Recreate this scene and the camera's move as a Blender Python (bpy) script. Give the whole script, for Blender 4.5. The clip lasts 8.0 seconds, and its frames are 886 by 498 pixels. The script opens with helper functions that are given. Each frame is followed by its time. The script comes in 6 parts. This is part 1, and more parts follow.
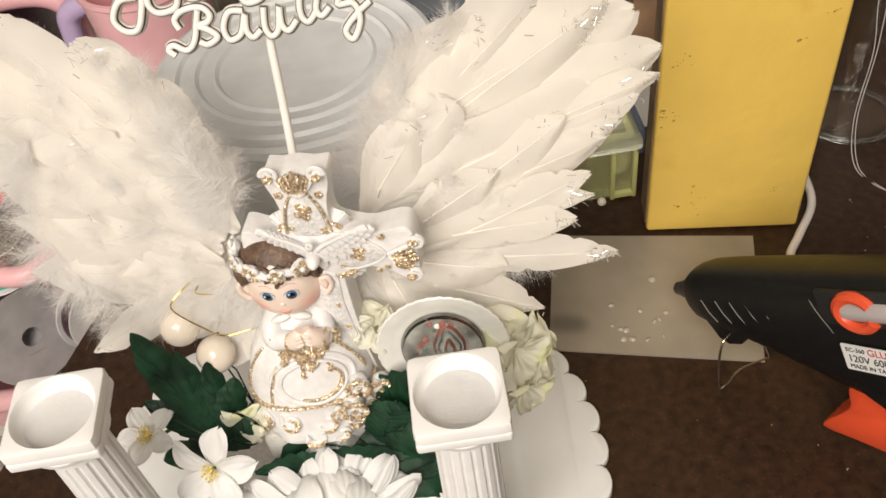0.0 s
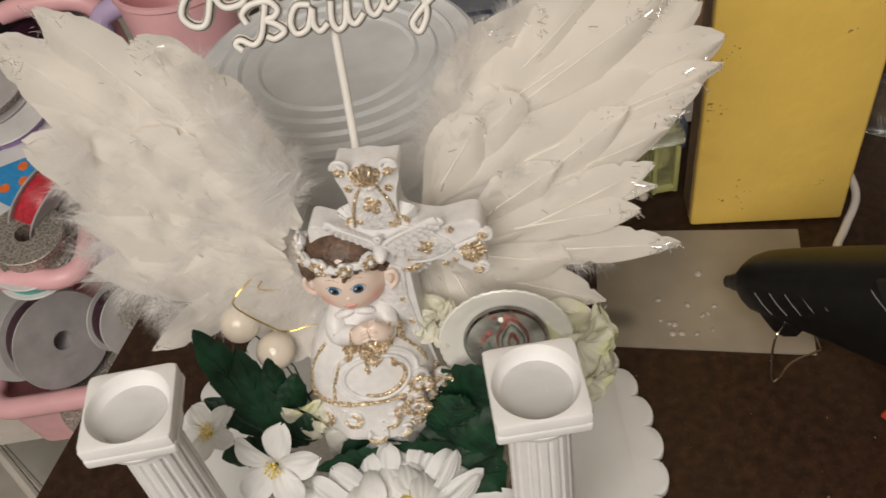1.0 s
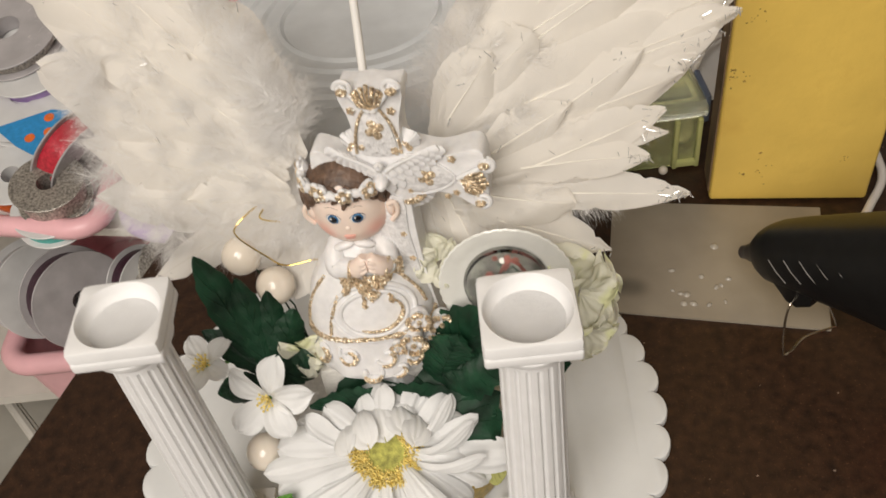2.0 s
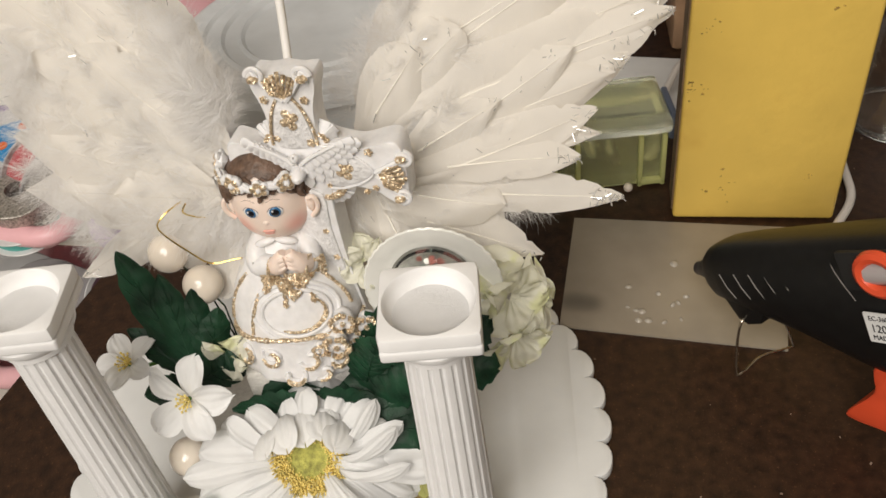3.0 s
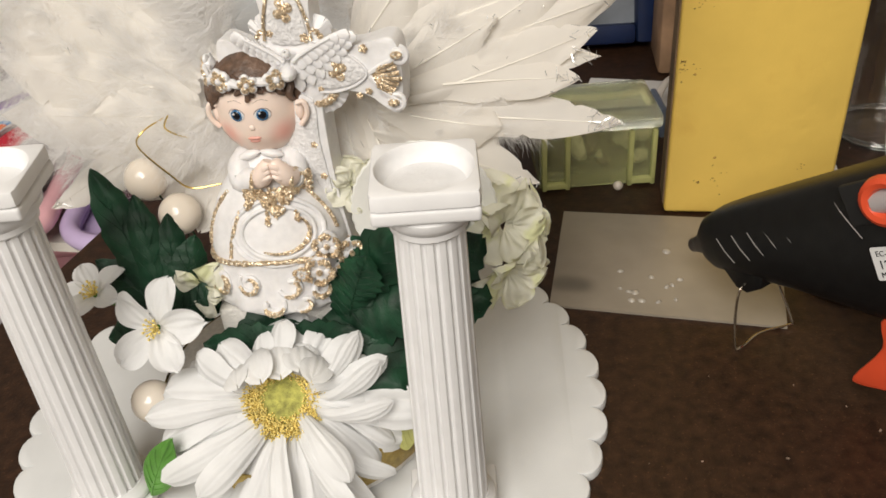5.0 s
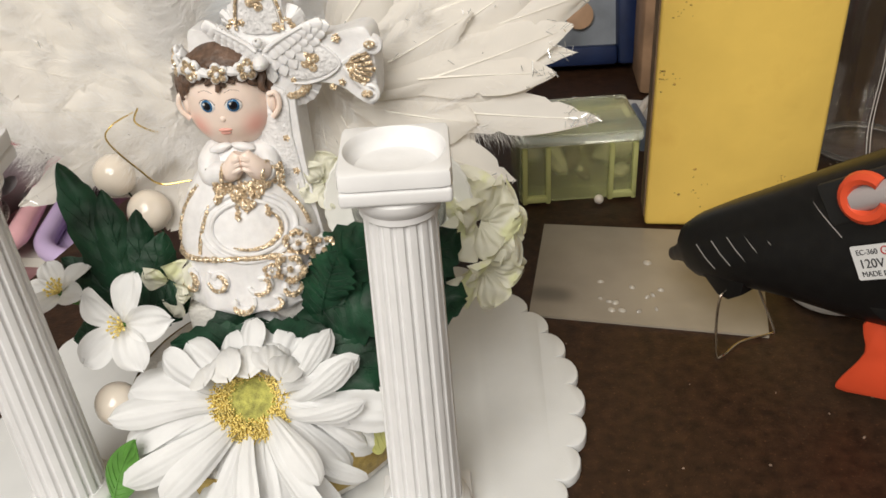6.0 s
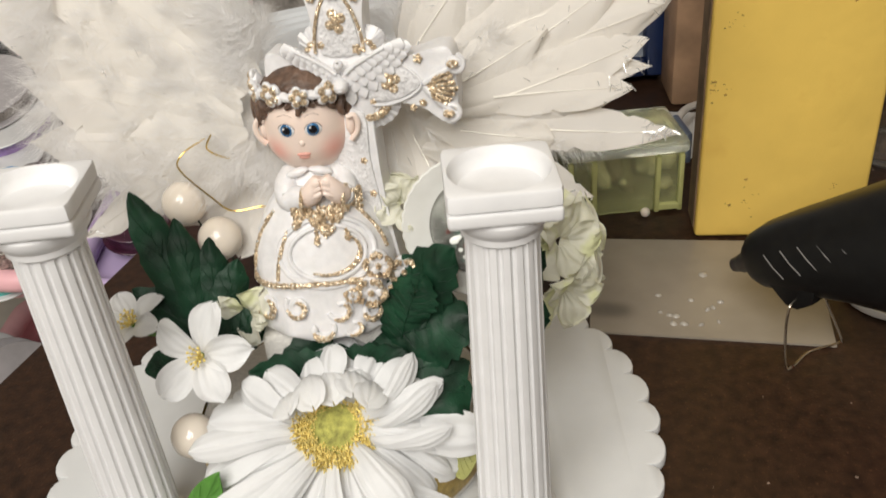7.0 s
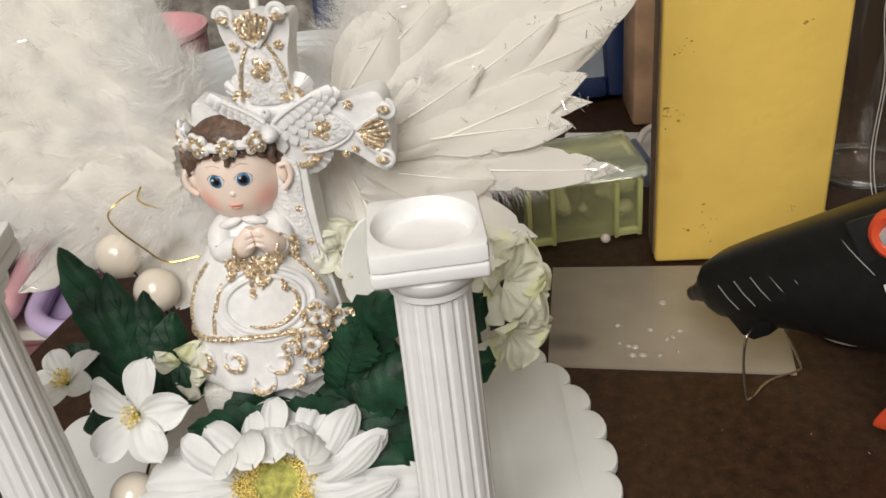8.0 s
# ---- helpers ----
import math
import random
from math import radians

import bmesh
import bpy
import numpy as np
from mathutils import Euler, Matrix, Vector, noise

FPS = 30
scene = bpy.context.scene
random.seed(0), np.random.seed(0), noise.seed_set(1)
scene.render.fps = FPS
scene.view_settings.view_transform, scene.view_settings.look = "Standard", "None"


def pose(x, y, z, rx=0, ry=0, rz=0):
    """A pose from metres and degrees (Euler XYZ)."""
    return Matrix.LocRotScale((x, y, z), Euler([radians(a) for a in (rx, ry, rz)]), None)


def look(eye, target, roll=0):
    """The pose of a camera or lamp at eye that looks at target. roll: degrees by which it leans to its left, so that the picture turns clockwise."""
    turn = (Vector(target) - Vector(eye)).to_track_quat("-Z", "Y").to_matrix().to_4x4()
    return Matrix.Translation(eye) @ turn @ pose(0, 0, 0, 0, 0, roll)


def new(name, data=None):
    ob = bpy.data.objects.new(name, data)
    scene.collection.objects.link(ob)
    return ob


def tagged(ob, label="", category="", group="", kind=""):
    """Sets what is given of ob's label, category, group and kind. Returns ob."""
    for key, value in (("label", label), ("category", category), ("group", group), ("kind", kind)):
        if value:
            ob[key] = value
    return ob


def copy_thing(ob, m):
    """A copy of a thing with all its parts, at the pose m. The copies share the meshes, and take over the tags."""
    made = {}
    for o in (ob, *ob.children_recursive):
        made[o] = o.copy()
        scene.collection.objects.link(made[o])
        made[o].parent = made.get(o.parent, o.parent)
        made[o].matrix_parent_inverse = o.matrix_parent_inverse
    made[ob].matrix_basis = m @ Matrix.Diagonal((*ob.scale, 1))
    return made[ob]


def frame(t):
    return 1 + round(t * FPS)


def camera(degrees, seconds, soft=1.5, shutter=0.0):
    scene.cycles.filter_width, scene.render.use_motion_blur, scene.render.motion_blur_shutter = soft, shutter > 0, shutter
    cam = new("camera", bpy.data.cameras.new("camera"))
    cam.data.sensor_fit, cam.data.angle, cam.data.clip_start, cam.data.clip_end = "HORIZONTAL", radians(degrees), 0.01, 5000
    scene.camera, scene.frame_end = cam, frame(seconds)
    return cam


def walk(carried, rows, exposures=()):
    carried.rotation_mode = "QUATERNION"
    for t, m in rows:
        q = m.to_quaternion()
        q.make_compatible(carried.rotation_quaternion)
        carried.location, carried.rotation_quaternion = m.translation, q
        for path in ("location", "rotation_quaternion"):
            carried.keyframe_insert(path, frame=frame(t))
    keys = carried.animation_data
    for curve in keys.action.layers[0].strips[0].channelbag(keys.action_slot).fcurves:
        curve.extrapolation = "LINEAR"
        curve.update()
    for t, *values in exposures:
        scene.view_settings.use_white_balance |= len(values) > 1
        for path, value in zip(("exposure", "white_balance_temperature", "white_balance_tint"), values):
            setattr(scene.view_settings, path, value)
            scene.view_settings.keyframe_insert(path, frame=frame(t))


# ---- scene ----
cam = camera(53.6, 8.0, soft=1.6, shutter=0.5)
PATH = [
    (0, (0.017, 0.022, 0.401), (0.011, 1.406, -1.043), -8.8),
    (0.5, (0.013, 0.021, 0.403), (-0.004, 1.405, -1.041), -9.7),
    (1, (-0.007, 0.022, 0.4), (-0.023, 1.414, -1.036), -9.7),
    (1.5, (-0.013, 0.013, 0.4), (-0.051, 1.412, -1.028), -9.2),
    (1.7, (-0.008, 0.007, 0.392), (-0.066, 1.408, -1.033), -9.0),
    (2.8, (0.028, 0.001, 0.352), (-0.092, 1.464, -1.007), -8.4),
    (3, (0.036, -0.001, 0.354), (-0.084, 1.472, -0.993), -8.3),
    (3.5, (0.031, -0.007, 0.346), (-0.066, 1.5, -0.967), -7.3),
    (4, (0.027, -0.014, 0.326), (-0.045, 1.534, -0.939), -6.3),
    (4.5, (0.022, -0.027, 0.303), (-0.042, 1.567, -0.902), -5.5),
    (6, (0.027, -0.038, 0.27), (0.018, 1.646, -0.808), -3.8),
    (6.5, (0.024, -0.039, 0.264), (0.023, 1.656, -0.798), -4.7),
    (7, (-0.005, -0.032, 0.271), (0.004, 1.671, -0.777), -5.2),
    (7.5, (0.006, -0.025, 0.279), (0.03, 1.686, -0.756), -5.8),
    (8, (0.013, -0.02, 0.276), (0.055, 1.695, -0.753), -6.4),
]
EXPOSURE = [(0, -0.02, 6600, 11), (0.5, -0.38, 6550, 11), (1.0, -0.62, 6500, 11), (1.5, -0.42, 6450, 11), (3.0, -0.31, 6400, 10), (4.5, -0.22, 6350, 10), (6.0, -0.16, 6200, 9), (7.0, -0.19, 6150, 9), (8.0, -0.25, 6100, 8.5)]
walk(cam, [(t, look(eye, target, roll)) for t, eye, target, roll in PATH], EXPOSURE)

# ---- world and lamps ----
world = bpy.data.worlds.new("room_air")
scene.world = world
world.use_nodes = True
world.node_tree.nodes["Background"].inputs[0].default_value = (1.0, 0.9, 0.78, 1)
world.node_tree.nodes["Background"].inputs[1].default_value = 0.035


def area_lamp(name, eye, target, size, power, colour):
    data = bpy.data.lights.new(name, "AREA")
    data.shape, data.size, data.energy, data.color = "DISK", size, power, colour
    ob = new(name, data)
    ob.matrix_world = look(eye, target)
    return ob


area_lamp("room_lamp", (-0.34, -0.86, 1.22), (-0.02, 0.28, 0.08), 1.20, 38.0, (1.0, 0.925, 0.825))


# ---- materials ----
def material(name, colour, rough=0.6, metal=0.0, vary=0.06, scale=60.0, bump=0.15, fine=600.0, spec=0.5,
             second=None, amount=0.0, glow=0.0, see=0.0, sheen=0.0, sss=0.0, piece=0.0):
    m = bpy.data.materials.new(name)
    m.use_nodes = True
    n, l = m.node_tree.nodes, m.node_tree.links
    b = n["Principled BSDF"]
    b.inputs["Roughness"].default_value = rough
    b.inputs["Metallic"].default_value = metal
    b.inputs["Specular IOR Level"].default_value = spec
    b.inputs["Transmission Weight"].default_value = see
    b.inputs["Sheen Weight"].default_value = sheen
    if sss:
        b.inputs["Subsurface Weight"].default_value = sss
        b.inputs["Subsurface Radius"].default_value = (0.004, 0.003, 0.002)
        b.inputs["Subsurface Scale"].default_value = 1.0
    co = n.new("ShaderNodeTexCoord")
    big = n.new("ShaderNodeTexNoise")
    big.inputs["Scale"].default_value, big.inputs["Detail"].default_value = scale, 6
    small = n.new("ShaderNodeTexNoise")
    small.inputs["Scale"].default_value, small.inputs["Detail"].default_value = fine, 3
    l.new(co.outputs["Object"], big.inputs["Vector"])
    l.new(co.outputs["Object"], small.inputs["Vector"])
    ramp = n.new("ShaderNodeMapRange")
    ramp.inputs[1].default_value, ramp.inputs[2].default_value = 0.3, 0.7
    ramp.inputs[3].default_value, ramp.inputs[4].default_value = 1 - vary * 1.6, 1 + vary
    l.new(big.outputs[0], ramp.inputs[0])
    mul = n.new("ShaderNodeMix")
    mul.data_type, mul.blend_type = "RGBA", "MULTIPLY"
    mul.inputs[0].default_value = 1
    mul.inputs[6].default_value = (*colour, 1)
    if second:
        mask = n.new("ShaderNodeMapRange")
        mask.inputs[1].default_value, mask.inputs[2].default_value = 0.62 - amount, 0.72 - amount
        l.new(small.outputs[0] if amount < 0 else big.outputs[0], mask.inputs[0])
        mix = n.new("ShaderNodeMix")
        mix.data_type = "RGBA"
        mix.inputs[6].default_value, mix.inputs[7].default_value = (*colour, 1), (*second, 1)
        l.new(mask.outputs[0], mix.inputs[0])
        l.new(mix.outputs[2], mul.inputs[6])
    l.new(ramp.outputs[0], mul.inputs[7])
    out = mul.outputs[2]
    if piece:
        info = n.new("ShaderNodeObjectInfo")
        pr = n.new("ShaderNodeMapRange")
        pr.inputs[3].default_value, pr.inputs[4].default_value = 1 - piece, 1.0
        l.new(info.outputs["Random"], pr.inputs[0])
        mm = n.new("ShaderNodeMix")
        mm.data_type, mm.blend_type = "RGBA", "MULTIPLY"
        mm.inputs[0].default_value = 1
        l.new(out, mm.inputs[6])
        l.new(pr.outputs[0], mm.inputs[7])
        out = mm.outputs[2]
    l.new(out, b.inputs["Base Color"])
    if bump:
        bp = n.new("ShaderNodeBump")
        bp.inputs["Strength"].default_value, bp.inputs["Distance"].default_value = bump, 0.0006
        add = n.new("ShaderNodeMath")
        l.new(big.outputs[0], add.inputs[0])
        l.new(small.outputs[0], add.inputs[1])
        l.new(add.outputs[0], bp.inputs["Height"])
        l.new(bp.outputs[0], b.inputs["Normal"])
    if glow:
        b.inputs["Emission Color"].default_value = (*colour, 1)
        b.inputs["Emission Strength"].default_value = glow
    return m


def striped(m, uv_scale, strength, distance=0.0004, way="X"):
    """Adds fine ribs across the u,v map to a material's relief: the barbs of feathers, the veins of petals."""
    n, l = m.node_tree.nodes, m.node_tree.links
    b = n["Principled BSDF"]
    uv = n.new("ShaderNodeUVMap")
    wave = n.new("ShaderNodeTexWave")
    wave.inputs["Scale"].default_value = uv_scale
    wave.bands_direction = way
    wave.inputs["Distortion"].default_value = 2.5
    wave.inputs["Detail"].default_value = 2
    l.new(uv.outputs[0], wave.inputs["Vector"])
    bp = n.new("ShaderNodeBump")
    bp.inputs["Strength"].default_value, bp.inputs["Distance"].default_value = strength, distance
    l.new(wave.outputs[0], bp.inputs["Height"])
    if b.inputs["Normal"].links:
        l.new(b.inputs["Normal"].links[0].from_socket, bp.inputs["Normal"])
    l.new(bp.outputs[0], b.inputs["Normal"])
    return m


def thin(m, colour, share):
    """Lets part of the light through a thin sheet."""
    n, l = m.node_tree.nodes, m.node_tree.links
    tr = n.new("ShaderNodeBsdfTranslucent")
    tr.inputs[0].default_value = (*colour, 1)
    mix = n.new("ShaderNodeMixShader")
    mix.inputs[0].default_value = share
    l.new(n["Principled BSDF"].outputs[0], mix.inputs[1])
    l.new(tr.outputs[0], mix.inputs[2])
    l.new(mix.outputs[0], n["Material Output"].inputs[0])
    return m


M_TABLE = material("brown_table", (0.034, 0.0155, 0.0076), 0.48, vary=0.34, scale=170, fine=700, bump=0.35, second=(0.085, 0.039, 0.019), amount=-0.002, spec=0.36)
M_EDGE = material("table_edge", (0.06, 0.035, 0.022), 0.6, vary=0.2)
M_PLASTER = material("white_plaster", (0.77, 0.768, 0.772), 0.75, vary=0.03, scale=90, bump=0.08, fine=900, spec=0.3)
M_FOAM = material("white_foam_board", (0.705, 0.715, 0.715), 0.55, vary=0.03, scale=40, bump=0.1, fine=1200)
M_GLITTER_FOAM = material("glitter_foam", (0.74, 0.72, 0.68), 0.5, vary=0.08, scale=500, bump=0.9, fine=1600)
M_RESIN = material("white_resin", (0.75, 0.742, 0.745), 0.38, vary=0.05, scale=260, bump=0.2, fine=1500, sss=0.05)
M_ROUGH_RESIN = material("stippled_resin", (0.75, 0.742, 0.745), 0.5, vary=0.1, scale=420, bump=1.0, fine=900)
M_GOLD = material("gold_glitter", (0.86, 0.68, 0.46), 0.32, 0.75, vary=0.35, scale=900, bump=0.3, fine=1900, second=(1.0, 0.93, 0.82), amount=0.06)


def glittered(m, scale, tilt):
    """Small flakes, each tipped its own way, as in glitter paint."""
    n, l = m.node_tree.nodes, m.node_tree.links
    co = n.new("ShaderNodeTexCoord")
    cells = n.new("ShaderNodeTexVoronoi")
    cells.inputs["Scale"].default_value = scale
    l.new(co.outputs["Object"], cells.inputs["Vector"])
    off = n.new("ShaderNodeVectorMath")
    off.operation = "SUBTRACT"
    off.inputs[1].default_value = (0.5, 0.5, 0.5)
    l.new(cells.outputs["Color"], off.inputs[0])
    much = n.new("ShaderNodeVectorMath")
    much.operation = "SCALE"
    much.inputs["Scale"].default_value = tilt
    l.new(off.outputs[0], much.inputs[0])
    add = n.new("ShaderNodeVectorMath")
    b = n["Principled BSDF"]
    l.new(b.inputs["Normal"].links[0].from_socket, add.inputs[0])
    l.new(much.outputs[0], add.inputs[1])
    unit = n.new("ShaderNodeVectorMath")
    unit.operation = "NORMALIZE"
    l.new(add.outputs[0], unit.inputs[0])
    l.new(unit.outputs[0], b.inputs["Normal"])
    return m


glittered(M_GOLD, 2600, 1.3)
M_FLESH = material("painted_flesh", (0.85, 0.70, 0.61), 0.42, vary=0.04, scale=120, bump=0.05, sss=0.08)


def blush(m, spots, radius, colour):
    """Soft colour round some points: the rouge of the doll's face, the smoky stain on the mat."""
    n, l = m.node_tree.nodes, m.node_tree.links
    geo = n.new("ShaderNodeNewGeometry")
    b = n["Principled BSDF"]
    out = b.inputs["Base Color"].links[0].from_socket
    for spot in spots:
        far = n.new("ShaderNodeVectorMath")
        far.operation = "DISTANCE"
        far.inputs[1].default_value = spot
        l.new(geo.outputs["Position"], far.inputs[0])
        fade = n.new("ShaderNodeMapRange")
        fade.interpolation_type = "SMOOTHSTEP"
        fade.inputs[1].default_value, fade.inputs[2].default_value = 0.0, radius
        fade.inputs[3].default_value, fade.inputs[4].default_value = 0.85, 0.0
        l.new(far.outputs["Value"], fade.inputs[0])
        mix = n.new("ShaderNodeMix")
        mix.data_type = "RGBA"
        mix.inputs[7].default_value = (*colour, 1)
        l.new(fade.outputs[0], mix.inputs[0])
        l.new(out, mix.inputs[6])
        out = mix.outputs[2]
    l.new(out, b.inputs["Base Color"])


blush(M_FLESH, ((-0.0590, 0.2535, 0.1420), (-0.0385, 0.2535, 0.1420)), 0.0080, (0.84, 0.42, 0.35))
M_LIP = material("painted_lip", (0.68, 0.34, 0.28), 0.4, vary=0.1, scale=200)
M_BROWN = material("painted_brown", (0.125, 0.075, 0.050), 0.5, vary=0.3, scale=300, bump=0.6)
M_BLUE_EYE = material("blue_enamel", (0.045, 0.16, 0.34), 0.12, vary=0.2, scale=500, bump=0)
M_BLACK_EYE = material("black_enamel", (0.008, 0.008, 0.012), 0.08, vary=0.1, bump=0)
M_FEATHER = thin(striped(material("white_feather", (0.90, 0.872, 0.83), 0.55, vary=0.03, scale=45, bump=0.05, fine=300, sheen=0.2, piece=0.06), 46, 0.22, 0.00020), (0.95, 0.91, 0.83), 0.42)
M_QUILL = material("feather_quill", (0.86, 0.82, 0.74), 0.45, vary=0.1, bump=0.1)
M_DOWN = thin(material("white_down", (0.92, 0.915, 0.915), 0.8, vary=0.02, bump=0, sheen=0.2), (0.95, 0.94, 0.925), 0.5)
M_SILVER = material("silver_tinsel", (0.90, 0.90, 0.90), 0.25, 0.7, vary=0.1, bump=0)
M_PETAL = thin(striped(material("white_silk_petal", (0.82, 0.825, 0.83), 0.6, vary=0.05, scale=70, bump=0.15, fine=900), 1.3, 0.24, 0.0010, "Y"), (0.84, 0.83, 0.80), 0.2)
M_CREAM = thin(striped(material("cream_silk_petal", (0.82, 0.81, 0.70), 0.6, vary=0.08, scale=80, bump=0.2, second=(0.76, 0.78, 0.48), amount=0.08), 1.2, 0.4, 0.001, "Y"), (0.82, 0.82, 0.5), 0.25)
M_YELLOW = material("yellow_stamen", (0.94, 0.76, 0.24), 0.7, vary=0.25, scale=500, bump=1.0, fine=1500)
M_LIME = material("green_flower_core", (0.44, 0.43, 0.10), 0.7, vary=0.3, scale=400, bump=1.0, fine=1400)
M_LEAF = striped(material("dark_green_silk_leaf", (0.011, 0.050, 0.024), 0.46, vary=0.40, scale=90, bump=0.3, fine=1500, piece=0.3, spec=0.28), 2.2, 0.25, 0.0006)
M_SPROUT = material("fresh_green_leaf", (0.10, 0.27, 0.04), 0.5, vary=0.2, scale=90, bump=0.2)
M_PEARL = material("cream_pearl", (0.80, 0.72, 0.62), 0.14, vary=0.04, scale=60, bump=0.03, spec=0.7, sss=0.05)
M_GOLDWIRE = material("gold_wire", (0.80, 0.58, 0.16), 0.2, 1.0, vary=0.1, bump=0)
M_RIBBON = material("gold_ribbon", (0.50, 0.37, 0.12), 0.35, 0.7, vary=0.2, scale=300, bump=0.5, fine=1500)
M_CHINA = material("white_glazed_plate", (0.76, 0.76, 0.72), 0.15, vary=0.04, scale=80, bump=0.15, fine=300)
M_CAMEO = material("cameo_ground", (0.20, 0.20, 0.18), 0.25, vary=0.4, scale=120, bump=0.1)
M_RED = material("red_print", (0.22, 0.075, 0.06), 0.3, vary=0.4, scale=200, bump=0.1)
M_GREEN = material("green_print", (0.09, 0.12, 0.10), 0.3, vary=0.4, scale=200, bump=0.1)
M_STICK = material("white_stick", (0.82, 0.80, 0.77), 0.4, vary=0.03, bump=0.05)
M_POST = material("yellow_painted_wood", (0.85, 0.59, 0.13), 0.45, vary=0.06, scale=16, bump=0.6, fine=110, second=(0.74, 0.48, 0.10), amount=0.0)
M_DARKWOOD = material("dark_brown_wood", (0.20, 0.13, 0.07), 0.8, vary=0.3, scale=60, bump=0.6)
M_GRIME = material("dark_scuff", (0.42, 0.26, 0.06), 0.8, vary=0.4, scale=300, bump=0.5)
M_MAT = material("grey_silicone_sheet", (0.30, 0.262, 0.210), 0.32, vary=0.12, scale=22, bump=0.1, fine=300, second=(0.28, 0.245, 0.195), amount=0.02)
blush(M_MAT, ((0.0790, 0.3320, 0.0014), (0.0850, 0.3300, 0.0014), (0.0735, 0.3330, 0.0014)), 0.0105, (0.12, 0.105, 0.085))
M_GLUE = material("dried_glue", (0.40, 0.365, 0.315), 0.25, vary=0.1, bump=0.1)
M_BLACK = material("black_plastic", (0.006, 0.006, 0.006), 0.42, vary=0.25, scale=200, bump=0.15, fine=1800, spec=0.4)
M_ORANGE = material("orange_plastic", (0.72, 0.085, 0.03), 0.38, vary=0.06, scale=40, bump=0.05)
M_NOZZLE = material("grey_nozzle", (0.10, 0.09, 0.085), 0.4, 0.6, vary=0.2, bump=0.1)
M_WIRE = material("steel_wire", (0.50, 0.44, 0.36), 0.25, 1.0, vary=0.1, bump=0)
M_PAPER = material("white_label_paper", (0.70, 0.70, 0.70), 0.6, vary=0.03, bump=0.05)
M_INK = material("black_ink", (0.015, 0.015, 0.018), 0.6, vary=0.1, bump=0)
M_REDINK = material("red_ink", (0.45, 0.03, 0.03), 0.6, vary=0.1, bump=0)
M_GLASS = material("clear_glass", (0.95, 0.96, 0.95), 0.03, vary=0.01, bump=0.02, see=1.0)
M_OLIVE = material("yellow_green_clear_plastic", (0.80, 0.80, 0.52), 0.12, vary=0.08, scale=40, bump=0.1, see=0.90)
M_CLEARLID = material("cloudy_clear_plastic", (0.93, 0.94, 0.78), 0.10, vary=0.05, scale=40, bump=0.08, see=0.92)
M_NAVY = material("navy_plastic", (0.010, 0.022, 0.075), 0.4, vary=0.15, scale=60, bump=0.1)
M_SLATE = material("grey_film", (0.20, 0.22, 0.25), 0.25, vary=0.3, scale=20, bump=0.1)
M_TAN = material("tan_wood", (0.40, 0.25, 0.15), 0.6, vary=0.2, scale=40, bump=0.3)
M_PINK = material("pink_plastic", (0.86, 0.49, 0.53), 0.38, vary=0.06, scale=40, bump=0.05)
M_LILAC = material("lilac_plastic", (0.55, 0.44, 0.68), 0.38, vary=0.06, scale=40, bump=0.05)
M_TUB = material("frosted_white_plastic", (0.83, 0.86, 0.89), 0.3, vary=0.08, scale=30, bump=0.1, see=0.10)
M_SHELF = material("white_shelf", (0.66, 0.63, 0.58), 0.45, vary=0.06, scale=30, bump=0.1)
M_SPOOL = material("grey_spool_card", (0.42, 0.40, 0.41), 0.5, vary=0.1, scale=50, bump=0.1)
M_WHITESPOOL = material("white_spool_plastic", (0.62, 0.62, 0.62), 0.35, vary=0.06, scale=50, bump=0.05)
M_TEAL = material("teal_ribbon", (0.10, 0.48, 0.44), 0.4, vary=0.1, scale=300, bump=0.3)
M_SKYBLUE = material("blue_ribbon", (0.03, 0.26, 0.58), 0.4, vary=0.1, scale=300, bump=0.2)
M_REDRIB = material("red_satin_ribbon", (0.48, 0.03, 0.05), 0.25, vary=0.2, scale=400, bump=0.4)
M_ORANGERIB = material("orange_ribbon", (0.75, 0.16, 0.03), 0.45, vary=0.1, scale=300, bump=0.3)
M_LILACRIB = material("lilac_ribbon", (0.40, 0.26, 0.58), 0.3, vary=0.1, scale=300, bump=0.3)
M_SILVERRIB = material("silver_mesh_ribbon", (0.45, 0.42, 0.38), 0.3, 0.6, vary=0.4, scale=600, bump=0.8)
M_DARKRIB = material("dark_wine_ribbon", (0.05, 0.012, 0.03), 0.35, vary=0.3, scale=300, bump=0.4)
M_WALL = material("grey_speckled_wall", (0.34, 0.31, 0.28), 0.7, vary=0.35, scale=70, bump=0.3, fine=300)
M_ROOM = material("cream_room_wall", (0.74, 0.69, 0.60), 0.8, vary=0.05, scale=5, bump=0.2)
M_FLOOR = material("grey_floor", (0.55, 0.53, 0.48), 0.4, vary=0.15, scale=8, bump=0.1)
M_CEIL = material("white_ceiling", (0.75, 0.72, 0.66), 0.8, vary=0.03, scale=6, bump=0.1)
M_CABLE = material("white_cable", (0.70, 0.66, 0.62), 0.4, vary=0.05, bump=0.05)
M_THREAD = material("clear_thread", (0.62, 0.60, 0.57), 0.2, vary=0.05, bump=0)
M_OUTLINE = material("bronze_outline", (0.10, 0.075, 0.045), 0.45, 0.3, vary=0.2, bump=0.1)
M_CRUMB = material("pale_crumbs", (0.28, 0.20, 0.15), 0.8, vary=0.3, bump=0)


